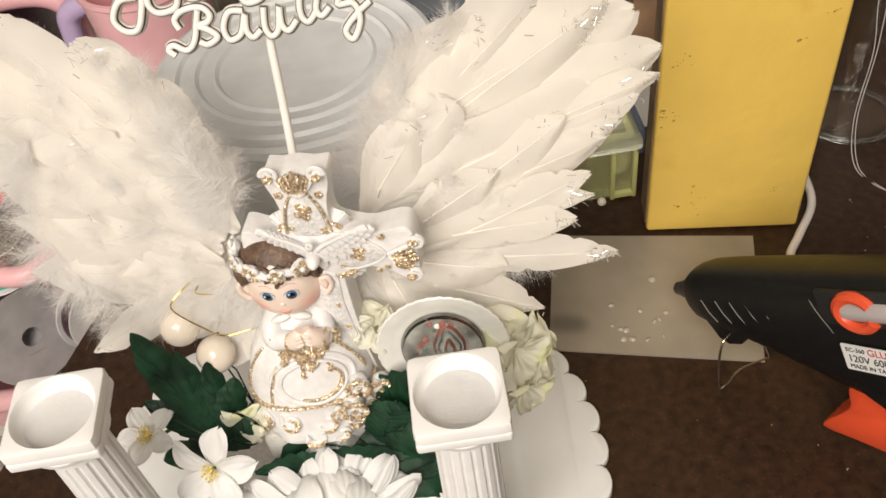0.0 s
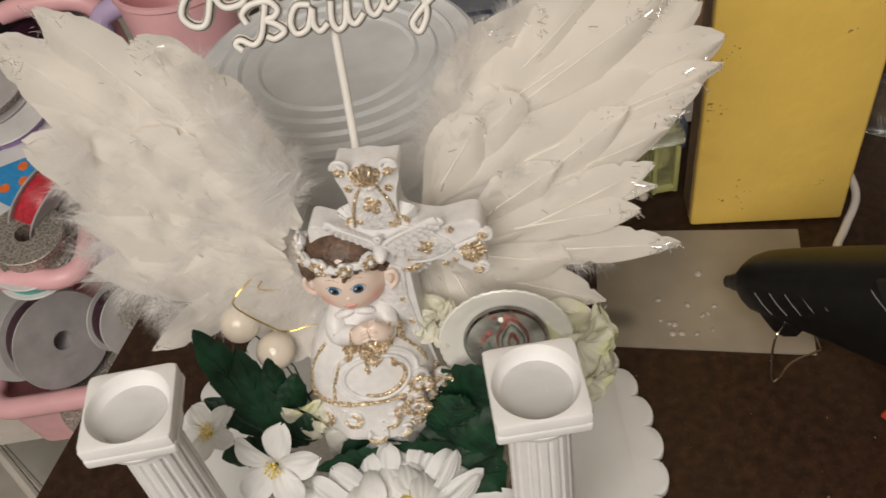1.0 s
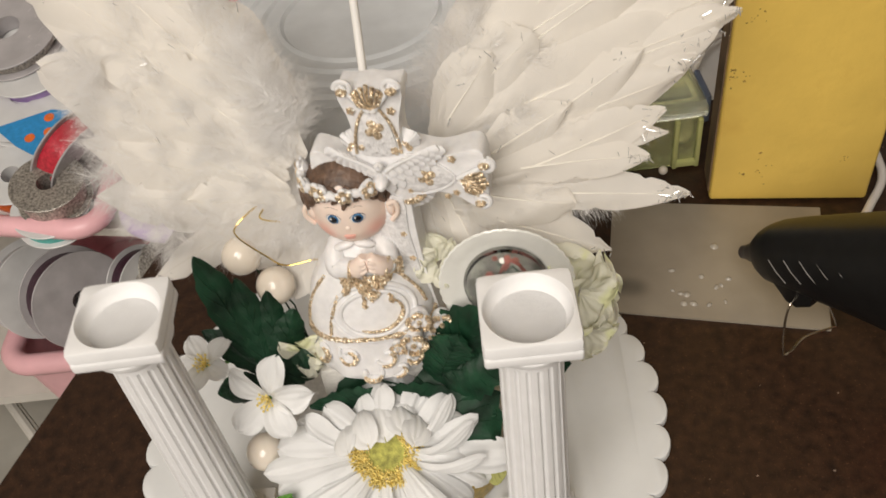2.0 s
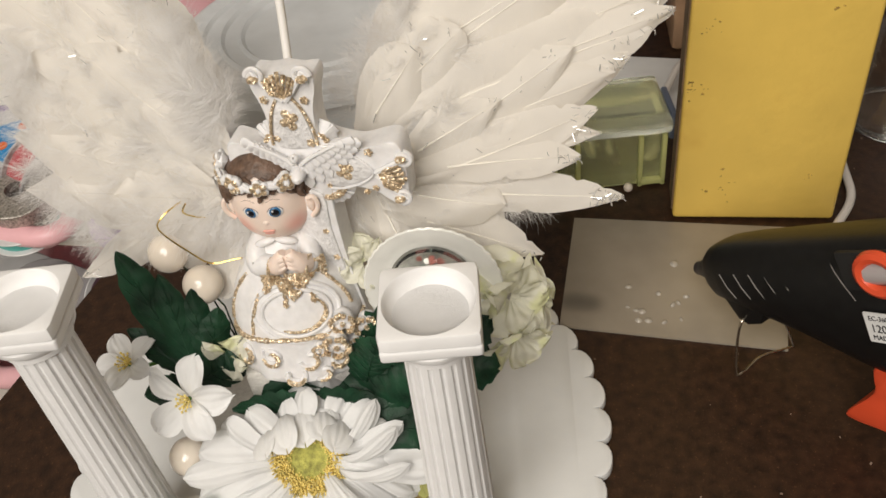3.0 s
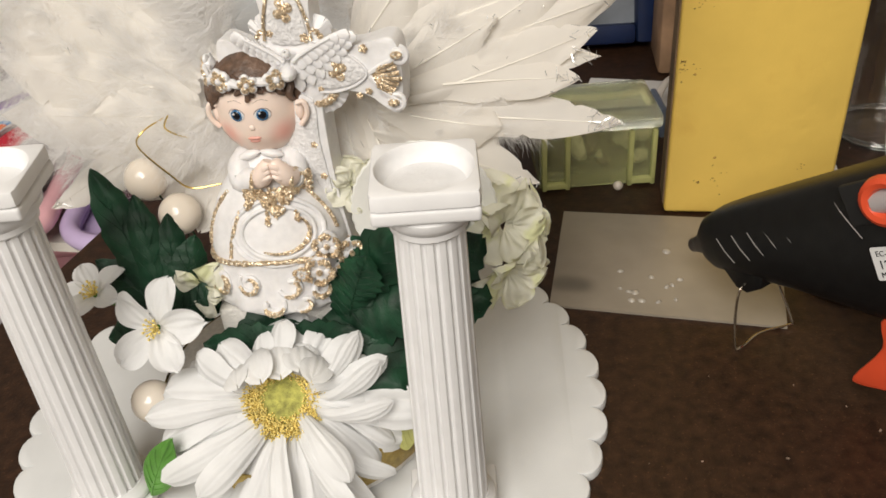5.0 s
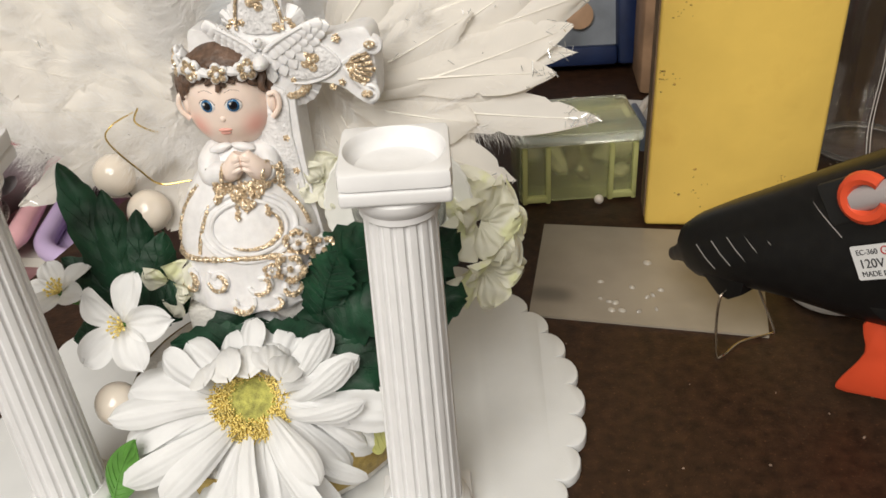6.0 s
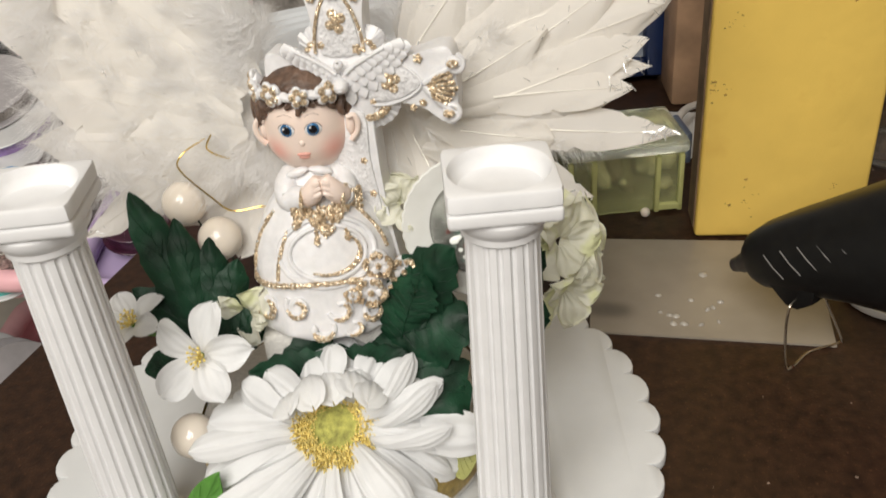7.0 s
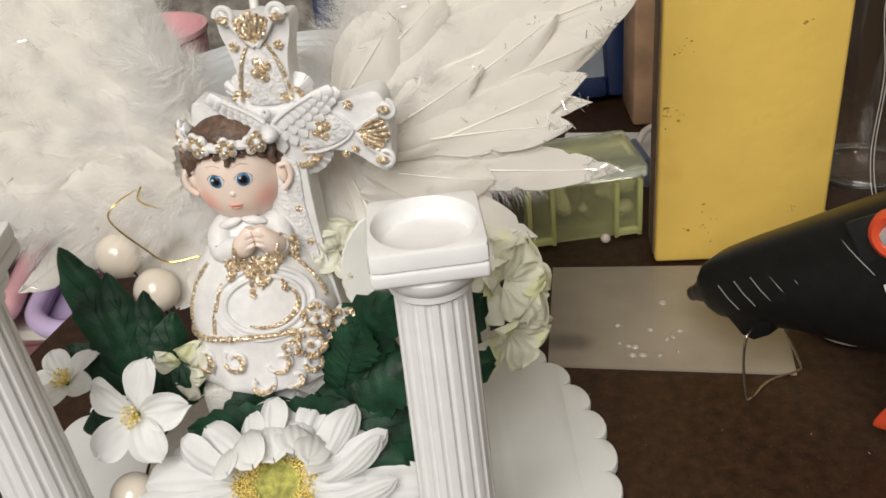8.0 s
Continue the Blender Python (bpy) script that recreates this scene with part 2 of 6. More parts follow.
# ---- building helpers ----
def thing(name, base, label, category, group="", kind=""):
    ob = new(name)
    ob.empty_display_size = 0.01
    ob.location = base
    return tagged(ob, label, category, group, kind)


def link(ob, parent):
    ob.parent = parent
    if not parent.parent:
        ob.matrix_parent_inverse = Matrix.Translation(-parent.location)
    return ob


def mesh_of(name, bm, mats, smooth=True):
    me = bpy.data.meshes.new(name)
    bmesh.ops.recalc_face_normals(bm, faces=bm.faces)
    bm.to_mesh(me)
    bm.free()
    for m in mats if isinstance(mats, (list, tuple)) else [mats]:
        me.materials.append(m)
    if smooth:
        me.shade_smooth()
        me.set_sharp_from_angle(angle=radians(38))
    return me


def part(name, bm, mats, parent, label="", smooth=True):
    """Links a bmesh, in world metres, as one mesh under a thing or a part."""
    ob = new(name, mesh_of(name, bm, mats, smooth))
    if parent:
        link(ob, parent)
    return tagged(ob, label)


def lone(name, bm, mats, label, category, group="", kind="", smooth=True):
    ob = new(name, mesh_of(name, bm, mats, smooth))
    return tagged(ob, label, category, group, kind)


def grid_faces(bm, rows, closed=False, mat=0, uv=None):
    lay = bm.loops.layers.uv.verify()
    nr = len(rows)
    for i in range(nr - 1):
        nc = len(rows[i])
        for j in range(nc if closed else nc - 1):
            k = (j + 1) % nc
            vs = (rows[i][j], rows[i][k], rows[i + 1][k], rows[i + 1][j])
            if len(set(vs)) < 3:
                continue
            f = bm.faces.new(vs)
            f.material_index = mat
            for lp, (a, b) in zip(f.loops, ((i, j), (i, j + 1), (i + 1, j + 1), (i + 1, j))):
                lp[lay].uv = (a / (nr - 1), b / max(1, (nc if closed else nc - 1)))


def cap(bm, ring, mat=0):
    f = bm.faces.new(ring)
    f.material_index = mat


def add_lathe(bm, profile, m=Matrix(), n=32, shape=None, mat=0, ends=True):
    """A turned form about z from (radius, height) pairs; shape(angle, i) scales the radius."""
    rows = []
    for i, (r, z) in enumerate(profile):
        rows.append([bm.verts.new(m @ Vector((r * math.cos(a) * (shape(a, i) if shape else 1), r * math.sin(a) * (shape(a, i) if shape else 1), z)))
                     for a in (2 * math.pi * k / n for k in range(n))])
    grid_faces(bm, rows, True, mat)
    if ends:
        cap(bm, rows[0], mat)
        cap(bm, rows[-1], mat)


def add_ball(bm, centre, r, scale=(1, 1, 1), n=16, mat=0, turn=None):
    m = Matrix.Translation(centre) @ (turn or Matrix()) @ Matrix.Diagonal((*scale, 1))
    add_lathe(bm, [(r * math.sin(math.pi * max(0.02, min(0.98, i / (n // 2)))), -r * math.cos(math.pi * i / (n // 2))) for i in range(n // 2 + 1)], m, n, None, mat)


def smooth_path(pts, per=6, closed=False):
    """Catmull-Rom through the points."""
    p = [Vector(q) for q in pts]
    n, out = len(p), []
    for i in range(n if closed else n - 1):
        a, b, c, d = (p[(i + k) % n] if closed else p[max(0, min(n - 1, i + k))] for k in (-1, 0, 1, 2))
        for s in range(per):
            t = s / per
            out.append(0.5 * (2 * b + (c - a) * t + (2 * a - 5 * b + 4 * c - d) * t * t + (3 * b - a - 3 * c + d) * t ** 3))
    if not closed:
        out.append(p[-1])
    return out


def add_tube(bm, pts, r, n=8, mat=0, closed=False, taper=None, flat=1.0):
    pts = [Vector(p) for p in pts]
    rows, up = [], None
    for i, p in enumerate(pts):
        a, b = pts[i - 1] if (i or closed) else pts[0], pts[(i + 1) % len(pts)] if (closed or i < len(pts) - 1) else pts[-1]
        d = (b - a).normalized()
        if up is None:
            up = d.orthogonal().normalized()
        up = (up - d * up.dot(d)).normalized()
        side = d.cross(up)
        rr = r * (taper(i / max(1, len(pts) - 1)) if taper else 1)
        rows.append([bm.verts.new(p + rr * (math.cos(t) * up + flat * math.sin(t) * side)) for t in (2 * math.pi * k / n for k in range(n))])
    if closed:
        rows.append(rows[0])
    grid_faces(bm, rows, True, mat)
    if not closed:
        cap(bm, rows[0], mat)
        cap(bm, rows[-1], mat)


def add_box(bm, size, m=Matrix(), bevel=0.0, mat=0, seg=2):
    res = bmesh.ops.create_cube(bm, size=1.0, matrix=m @ Matrix.Diagonal((*size, 1)))
    fs = list({f for v in res["verts"] for f in v.link_faces})
    for f in fs:
        f.material_index = mat
    if bevel:
        es = list({e for f in fs for e in f.edges})
        out = bmesh.ops.bevel(bm, geom=es, offset=bevel, segments=seg, profile=0.5, affect="EDGES")
        for f in out["faces"]:
            f.material_index = mat


def add_prism(bm, outline, lo, hi, m=Matrix(), round_by=0.0, mat=0):
    """A solid from a 2D outline between two heights along local z, its upper rim drawn in by round_by."""
    n = len(outline)
    cx, cy = sum(p[0] for p in outline) / n, sum(p[1] for p in outline) / n
    steps = [(lo, 0.0), (hi - round_by, 0.0), (hi - round_by * 0.3, round_by * 0.3), (hi, round_by)] if round_by else [(lo, 0.0), (hi, 0.0)]
    rows = []
    for z, inset in steps:
        row = []
        for x, y in outline:
            d = Vector((cx - x, cy - y))
            d = d.normalized() * min(inset, d.length * 0.8) if d.length else d
            row.append(bm.verts.new(m @ Vector((x + d.x, y + d.y, z))))
        rows.append(row)
    grid_faces(bm, rows, True, mat)
    cap(bm, rows[0], mat)
    cap(bm, rows[-1], mat)


def frame_of(origin, along, normal):
    """A pose whose y runs along, and whose z is as near the normal as may be."""
    y = Vector(along).normalized()
    z = Vector(normal)
    z = (z - y * z.dot(y)).normalized()
    x = y.cross(z)
    return Matrix.Translation(origin) @ Matrix((x, y, z)).transposed().to_4x4()


def add_blade(bm, m, length, width, outline, bend=0.0, cup=0.0, wave=0.0, nu=12, nv=6, thick=0.0, mat=0, seed=0):
    """A leaf, petal or vane along local y: outline(u) gives its half width; it bends down its length, cups across it."""
    rnd = random.Random(seed)
    ph = rnd.uniform(0, 6)

    def rows_at(off):
        rows = []
        for i in range(nu + 1):
            u = i / nu
            ang = bend * u
            y = length * (u if abs(bend) < 1e-4 else math.sin(ang) / bend)
            z = 0 if abs(bend) < 1e-4 else -length * (1 - math.cos(ang)) / bend
            row = []
            for j in range(nv + 1):
                v = 2 * j / nv - 1
                w = 0.5 * width * outline(u) if not callable(width) else width(u)
                zz = z + cup * width * v * v * outline(u) + wave * width * math.sin(7 * u + 4 * v + ph) * u
                row.append(bm.verts.new(m @ Vector((v * w, y, zz + off))))
            rows.append(row)
        return rows

    top = rows_at(thick / 2)
    grid_faces(bm, top, False, mat)
    if thick:
        low = rows_at(-thick / 2)
        grid_faces(bm, low, False, mat)
        ring = lambda r: [q[0] for q in r] + list(r[-1][1:]) + [q[-1] for q in reversed(r[:-1])] + list(reversed(r[0][1:-1]))
        grid_faces(bm, [ring(top), ring(low)], True, mat)


# ---- the room ----
TABLE_H = 0.75


def table_left(y):
    return -0.246 + 0.34 * (y - 0.274)


def build_room():
    def wall(name, size, at, mat, label):
        bm = bmesh.new()
        add_box(bm, size, Matrix.Translation(at))
        lone(name, bm, mat, label, "wall", kind="structure", smooth=False)

    wall("floor", (4.0, 3.6, 0.06), (0.1, -0.45, -TABLE_H - 0.03), M_FLOOR, "grey glossy floor")
    wall("wall_north", (4.0, 0.1, 2.6), (0.1, 1.20, 0.50), M_WALL, "grey speckled back wall")
    # unseen: the other three walls and the ceiling, added for closure and bounced fill
    wall("wall_south", (4.0, 0.1, 2.6), (0.1, -2.2, 0.50), M_ROOM, "unseen cream wall added to bounce light")
    wall("wall_west", (0.1, 3.5, 2.6), (-1.85, -0.45, 0.50), M_ROOM, "unseen cream wall added to bounce light")
    wall("wall_east", (0.1, 3.5, 2.6), (2.05, -0.45, 0.50), M_ROOM, "unseen cream wall added to bounce light")
    wall("ceiling", (4.0, 3.6, 0.06), (0.1, -0.45, 1.83), M_CEIL, "unseen white ceiling added to close the room")


def build_table():
    t = thing("work_table", (0.35, 0.3, -TABLE_H), "dark brown worn wooden work table with a straight edge", "table")
    y0, y1 = -0.35, 1.0
    outline = [(table_left(y0), y0), (1.2, y0), (1.2, y1), (table_left(y1), y1)]
    bm = bmesh.new()
    add_prism(bm, outline, -0.024, 0.0)
    part("tabletop", bm, [M_TABLE], t, smooth=False)
    for x, y in ((-0.38, -0.25), (1.12, -0.25), (1.12, 0.92), (0.08, 0.92)):
        bm = bmesh.new()
        add_box(bm, (0.05, 0.05, TABLE_H - 0.024), Matrix.Translation((x, y, -TABLE_H + (TABLE_H - 0.024) / 2)), 0.003)
        part("leg", bm, M_EDGE, t)


def build_upright_board():
    p = thing("yellow_board", (0.187, 0.40, 0.0), "thick wooden board painted glossy yellow, scuffed, standing upright", "board")
    ang = math.atan2(0.380 - 0.394, 0.231 - 0.142)
    c, s = math.cos(ang), math.sin(ang)
    centre = Vector((0.1865, 0.387, 0)) + Vector((-s, c, 0)) * 0.013
    m = Matrix.Translation(centre) @ Matrix.Rotation(ang, 4, "Z")
    bm = bmesh.new()
    add_box(bm, (0.090, 0.026, 1.75), m @ Matrix.Translation((0, 0, 0.876)), 0.0022, seg=3)
    part("shaft", bm, M_POST, p)
    bm = bmesh.new()
    add_box(bm, (0.0012, 0.020, 1.74), m @ Matrix.Translation((-0.0452, 0.001, 0.875)))
    part("brown_side", bm, M_DARKWOOD, p, "dark brown side face")
    rnd = random.Random(5)
    for cx, cz, w, n in ((-0.018, 0.028, 0.016, 13), (0.028, 0.033, 0.005, 5), (-0.040, 0.09, 0.009, 16), (0.024, 0.135, 0.003, 4), (0.038, 0.150, 0.004, 5), (-0.036, 0.125, 0.010, 8), (0.036, 0.165, 0.003, 4)):
        for _ in range(n):
            bm = bmesh.new()
            x, z, r = max(-0.043, cx + rnd.gauss(0, w * 0.5)), cz + rnd.gauss(0, w * 0.35), rnd.choice((0.0002, 0.0003, 0.0003, 0.0005, 0.0008))
            jag = [rnd.uniform(0.5, 1.3) for _ in range(9)]
            add_lathe(bm, [(r, 0), (r * 0.8, 0.0002)], m @ Matrix.Translation((x, -0.0130, z)) @ Matrix.Rotation(radians(90), 4, "X") @ Matrix.Diagonal((rnd.uniform(0.8, 2.0), 1, 1, 1)), 9, shape=lambda a, i: jag[int(a / 0.6982 + 0.5) % 9])
            part("scuff", bm, M_GRIME, p)


def build_mat():
    s = thing("craft_mat", (0.13, 0.35, 0.0), "thin grey translucent silicone craft mat with dried glue drops", "mat")
    bm = bmesh.new()
    add_prism(bm, [(0.0660, 0.3155), (0.1775, 0.2865), (0.203, 0.377), (0.085, 0.402)], 0.0002, 0.0014)
    part("sheet", bm, M_MAT, s)
    spots = [(0.107, 0.340, 2.0), (0.135, 0.355, 2.6), (0.122, 0.333, 1.7), (0.136, 0.329, 1.8), (0.128, 0.324, 2.1), (0.131, 0.325, 1.8),
             (0.108, 0.322, 1.9), (0.111, 0.321, 2.2), (0.108, 0.315, 2.1), (0.113, 0.314, 2.2), (0.121, 0.312, 1.8), (0.130, 0.313, 1.5), (0.104, 0.325, 1.4)]
    for i, (x, y, r) in enumerate(spots):
        bm = bmesh.new()
        r *= 0.001
        add_lathe(bm, [(r, 0), (r * 0.85, 0.0006), (r * 0.4, 0.0011), (0.0001, 0.0012)], Matrix.Translation((x, y, 0.0014)) @ Matrix.Rotation(i, 4, "Z") @ Matrix.Diagonal((1, 0.75 + 0.2 * math.sin(i), 1, 1)), 12)
        part("glue_drop", bm, M_GLUE, s)


# ---- glue gun: origin at the nozzle tip, x along the barrel, y up its side, z out towards the label ----
GUN = Matrix.Translation((0.1393, 0.3261, 0.0255)) @ Matrix(((0.446, -0.319, -0.836), (-0.672, 0.481, -0.549), (0.591, 0.817, 0.0))).to_4x4()


M_RIB = material("grey_rib", (0.20, 0.19, 0.18), 0.5)


def build_gun():
    g = thing("glue_gun", (0.1865, 0.2358, 0.0), "black plastic hot glue gun with orange trigger on a wire stand", "glue gun")
    along = Matrix.Rotation(radians(90), 4, "Y")
    bm = bmesh.new()
    add_lathe(bm, [(0.0022, 0.0), (0.0036, 0.0012), (0.0042, 0.006), (0.0050, 0.007), (0.0052, 0.022)], GUN @ along, 18)
    part("nozzle", bm, M_NOZZLE, g, "dark metal nozzle")
    bm = bmesh.new()
    # barrel shell: blunt nose, deepening backwards; deeper than wide
    secs = [(0.0155, 0.005, 0.006, 0.006), (0.0170, 0.0105, 0.010, 0.0105), (0.022, 0.0140, 0.0135, 0.013), (0.031, 0.0162, 0.0165, 0.0145), (0.046, 0.0172, 0.0222, 0.0155),
            (0.064, 0.0178, 0.0290, 0.016), (0.095, 0.0188, 0.0435, 0.0165), (0.125, 0.0198, 0.0550, 0.017), (0.165, 0.0208, 0.056, 0.017), (0.195, 0.0208, 0.040, 0.017), (0.205, 0.017, 0.025, 0.013)]
    rows = []
    for a, up, down, half in secs:
        row = []
        for k in range(28):
            t = 2 * math.pi * k / 28
            c, s = math.cos(t), math.sin(t)
            c, s = math.copysign(abs(c) ** 0.7, c), math.copysign(abs(s) ** 0.7, s)
            row.append(bm.verts.new(GUN @ Vector((a, s * (up if s > 0 else down), c * half))))
        rows.append(row)
    grid_faces(bm, rows, True)
    cap(bm, rows[0])
    cap(bm, rows[-1])
    body = part("body", bm, M_BLACK, g)
    bm = bmesh.new()
    handle = [(0.110, -0.030), (0.200, -0.025), (0.196, -0.06), (0.180, -0.105), (0.168, -0.128), (0.126, -0.132), (0.128, -0.10), (0.128, -0.07), (0.122, -0.050)]
    smooth = [(p.x, p.y) for p in smooth_path([(x, y, 0) for x, y in handle], 5, True)]
    add_prism(bm, smooth, -0.014, 0.014, GUN, 0.004)
    part("handle", bm, M_BLACK, g)
    # raised vent ribs on the side
    for i in range(5):
        bm = bmesh.new()
        a = 0.040 + i * 0.0096
        add_tube(bm, [GUN @ Vector((a - 0.005, 0.0045, 0.0155)), GUN @ Vector((a - 0.0025, -0.002, 0.0160)), GUN @ Vector((a, -0.0085, 0.0153))], 0.00028, 6)
        part("vent_rib", bm, M_RIB, g)
    # seam, window (a slab with the recess's shade in its black), feed slide
    bm = bmesh.new()
    add_tube(bm, smooth_path([GUN @ Vector(p) for p in ((0.101, 0.0165, 0.0098), (0.104, 0.009, 0.0158), (0.111, -0.006, 0.0170))], 5), 0.0003, 5)
    part("seam", bm, M_NOZZLE, g)
    bm = bmesh.new()
    add_box(bm, (0.052, 0.017, 0.003), GUN @ Matrix.Translation((0.135, 0.0075, 0.0163)), 0.001)
    part("window", bm, material("window_shadow_black", (0.012, 0.012, 0.012), 0.7), g)
    bm = bmesh.new()
    ring = [GUN @ Vector((0.128 + 0.0085 * math.cos(t), 0.0068 + 0.0075 * math.sin(t), 0.0183)) for t in (0.5 + 5.2 * k / 20 for k in range(21))]
    add_tube(bm, ring, 0.0028, 8)
    part("feed_slide", bm, M_ORANGE, g, "orange feed slide")
    bm = bmesh.new()
    add_lathe(bm, [(0.0056, 0), (0.0056, 0.03)], GUN @ Matrix.Translation((0.122, 0.0068, 0.0150)) @ along, 16)
    part("glue_stick", bm, material("cloudy_glue_stick", (0.42, 0.38, 0.38), 0.25, vary=0.05), g, "cloudy glue stick")
    # trigger
    bm = bmesh.new()
    trig = [(0.101, -0.042), (0.0930, -0.056), (0.0738, -0.0685), (0.0755, -0.0725), (0.088, -0.0755), (0.110, -0.081), (0.134, -0.086), (0.134, -0.050)]
    add_prism(bm, [(p.x, p.y) for p in smooth_path([(x, y, 0) for x, y in trig], 4, True)], -0.0085, 0.0085, GUN, 0.0016)
    part("trigger", bm, M_ORANGE, g, "orange-red squeeze trigger")
    # bracket and wire stand
    bm = bmesh.new()
    add_prism(bm, [(0.028, -0.010), (0.052, -0.016), (0.046, -0.0235), (0.037, -0.0245), (0.032, -0.021)], -0.008, 0.0125, GUN, 0.001)
    part("bracket", bm, M_BLACK, g)
    pin = Vector((0.1500, 0.2830, 0.0290))
    far = pin + Vector((0.020, 0.011, 0.0))
    bm = bmesh.new()
    add_tube(bm, smooth_path([pin + Vector((0.004, 0.003, 0.001)), pin, pin + Vector((-0.001, -0.002, -0.012)), (0.1492, 0.2755, 0.0012), (0.1530, 0.2760, 0.0010), (0.163, 0.284, 0.0012),
                              (0.1785, 0.2880, 0.0016), (0.1800, 0.2885, 0.004), far + Vector((0.004, 0, -0.010)), far], 6), 0.00065, 8)
    part("wire_stand", bm, M_WIRE, g, "bent steel wire stand")
    # sticker with its print
    bm = bmesh.new()
    lab = GUN @ Matrix.Translation((0.1135, -0.0098, 0.0180)) @ Matrix.Rotation(radians(-4), 4, "Z")
    add_prism(bm, [(0.0005, -0.0135), (0.046, -0.0135), (0.0465, -0.013), (0.0465, -0.0005), (0.046, 0), (0.0005, 0), (0, -0.0005), (0, -0.013)], 0, 0.0004, lab)
    sticker = part("sticker", bm, M_PAPER, g, "white printed sticker")
    for text, x, y, size, ink in (("EC-360", 0.002, -0.0036, 0.0030, M_INK), ("GLUE GUN", 0.0122, -0.0042, 0.0048, M_REDINK), ("120V 60Hz", 0.002, -0.0088, 0.0050, M_INK), ("MADE IN TAIWAN", 0.002, -0.0122, 0.0030, M_INK)):
        letters(text, lab @ Matrix.Translation((x, y, 0.0005)), size, ink, sticker)


def letters(text, m, size, mat, parent, extrude=0.0001, offset=0.0, shear=0.0, name="print", width=0.0, spacing=1.0):
    cu = bpy.data.curves.new("type", "FONT")
    cu.body, cu.size, cu.extrude, cu.offset, cu.shear, cu.space_character = text, size, extrude, offset, shear, spacing
    if extrude > 0.0003:
        cu.bevel_depth, cu.bevel_resolution = 0.0002, 1
    tmp = bpy.data.objects.new("type", cu)
    me = bpy.data.meshes.new_from_object(tmp)
    bpy.data.objects.remove(tmp)
    if width:
        xs = [v.co.x for v in me.vertices]
        k = width / (max(xs) - min(xs))
        me.transform(Matrix.Diagonal((k, 1, 1, 1)) @ Matrix.Translation((-min(xs), 0, 0)))
    me.transform(m)
    me.materials.clear()
    me.materials.append(mat)
    ob = new(name, me)
    link(ob, parent)
    return ob


# ---- the cake-topper arrangement ----
BOARD = Vector((-0.048, 0.2556, 0.0))


def build_board():
    n, r = 41, 0.1243
    step = 2 * math.pi / n
    outline = []
    for i in range(n):
        a0 = radians(9.83) + i * step
        for k in range(9):
            t = math.pi * k / 9
            c = r * math.sin(step / 2)
            off, out = -math.cos(t) * c, math.sin(t) ** 0.8 * 0.0072
            a = a0 + step / 2 + off / r
            outline.append((BOARD.x + (r + out) * math.cos(a), BOARD.y + (r + out) * math.sin(a)))
    bm = bmesh.new()
    add_prism(bm, outline, 0.0005, 0.005, Matrix(), 0.0012)
    lone("cake_board", bm, M_FOAM, "round white foam cake board with scalloped edge", "cake board")


def build_column():
    c = thing("plaster_column", (0, 0, 0), "small white fluted plaster column with hollowed square cap", "column", "plaster columns")
    bm = bmesh.new()
    add_box(bm, (0.034, 0.034, 0.0065), Matrix.Translation((0, 0, 0.00325)), 0.001)
    part("plinth", bm, M_PLASTER, c)
    bm = bmesh.new()
    add_lathe(bm, [(0.0145, 0.0065), (0.0160, 0.0075), (0.0165, 0.0092), (0.0158, 0.011), (0.0142, 0.0122), (0.0136, 0.0135)], n=40)
    part("base_ring", bm, M_PLASTER, c)
    bm = bmesh.new()
    flutes = 18
    add_lathe(bm, [(0.0132 - 0.0021 * (i / 12), 0.0135 + 0.1225 * i / 12) for i in range(13)], n=flutes * 8,
              shape=lambda a, i: 1 - 0.085 * max(0.0, math.cos(flutes * a)) ** 0.6)
    part("shaft", bm, M_PLASTER, c)
    bm = bmesh.new()
    add_lathe(bm, [(0.0112, 0.1355), (0.0122, 0.1365), (0.0122, 0.1385), (0.0130, 0.1395), (0.0150, 0.1420), (0.0152, 0.1440), (0.0140, 0.1455)], n=40)
    part("echinus", bm, M_PLASTER, c)
    bm = bmesh.new()
    add_box(bm, (0.0318, 0.0318, 0.0048), Matrix.Translation((0, 0, 0.1476)), 0.0012, seg=3)
    part("lower_slab", bm, M_PLASTER, c)
    bm = bmesh.new()
    n, h, z0, z1 = 64, 0.0160, 0.1500, 0.1556
    edge = lambda k, s: Vector((max(-1, min(1, 1.35 * math.cos(k))) * s, max(-1, min(1, 1.35 * math.sin(k))) * s))
    ang = [2 * math.pi * k / n for k in range(n)]

    def square(s, z):
        row = []
        for a in ang:
            f = 1 / max(abs(math.cos(a)), abs(math.sin(a)))
            f = min(f, 1.36)
            row.append(bm.verts.new((s * f * math.cos(a), s * f * math.sin(a), z)))
        return row

    def circle(r, z):
        return [bm.verts.new((r * math.cos(a), r * math.sin(a), z)) for a in ang]

    rows = [square(h - 0.001, z0), square(h, z0 + 0.0006), square(h, z1 - 0.0010), square(h - 0.0003, z1 - 0.0003), square(h - 0.001, z1)]
    R, deep = 0.0149, 0.0098
    rows += [circle(R, z1 + 0.00005), circle(R - 0.0004, z1 - 0.0004)]
    for i in range(1, 9):
        t = i / 9 * math.pi / 2
        rows.append(circle(max(0.0002, (R - 0.0004) * math.cos(t)), z1 - 0.0004 - deep * math.sin(t)))
    grid_faces(bm, rows, True)
    cap(bm, rows[0])
    cap(bm, rows[-1])
    part("cap", bm, M_PLASTER, c, "square cap with a round hollow")
    return c


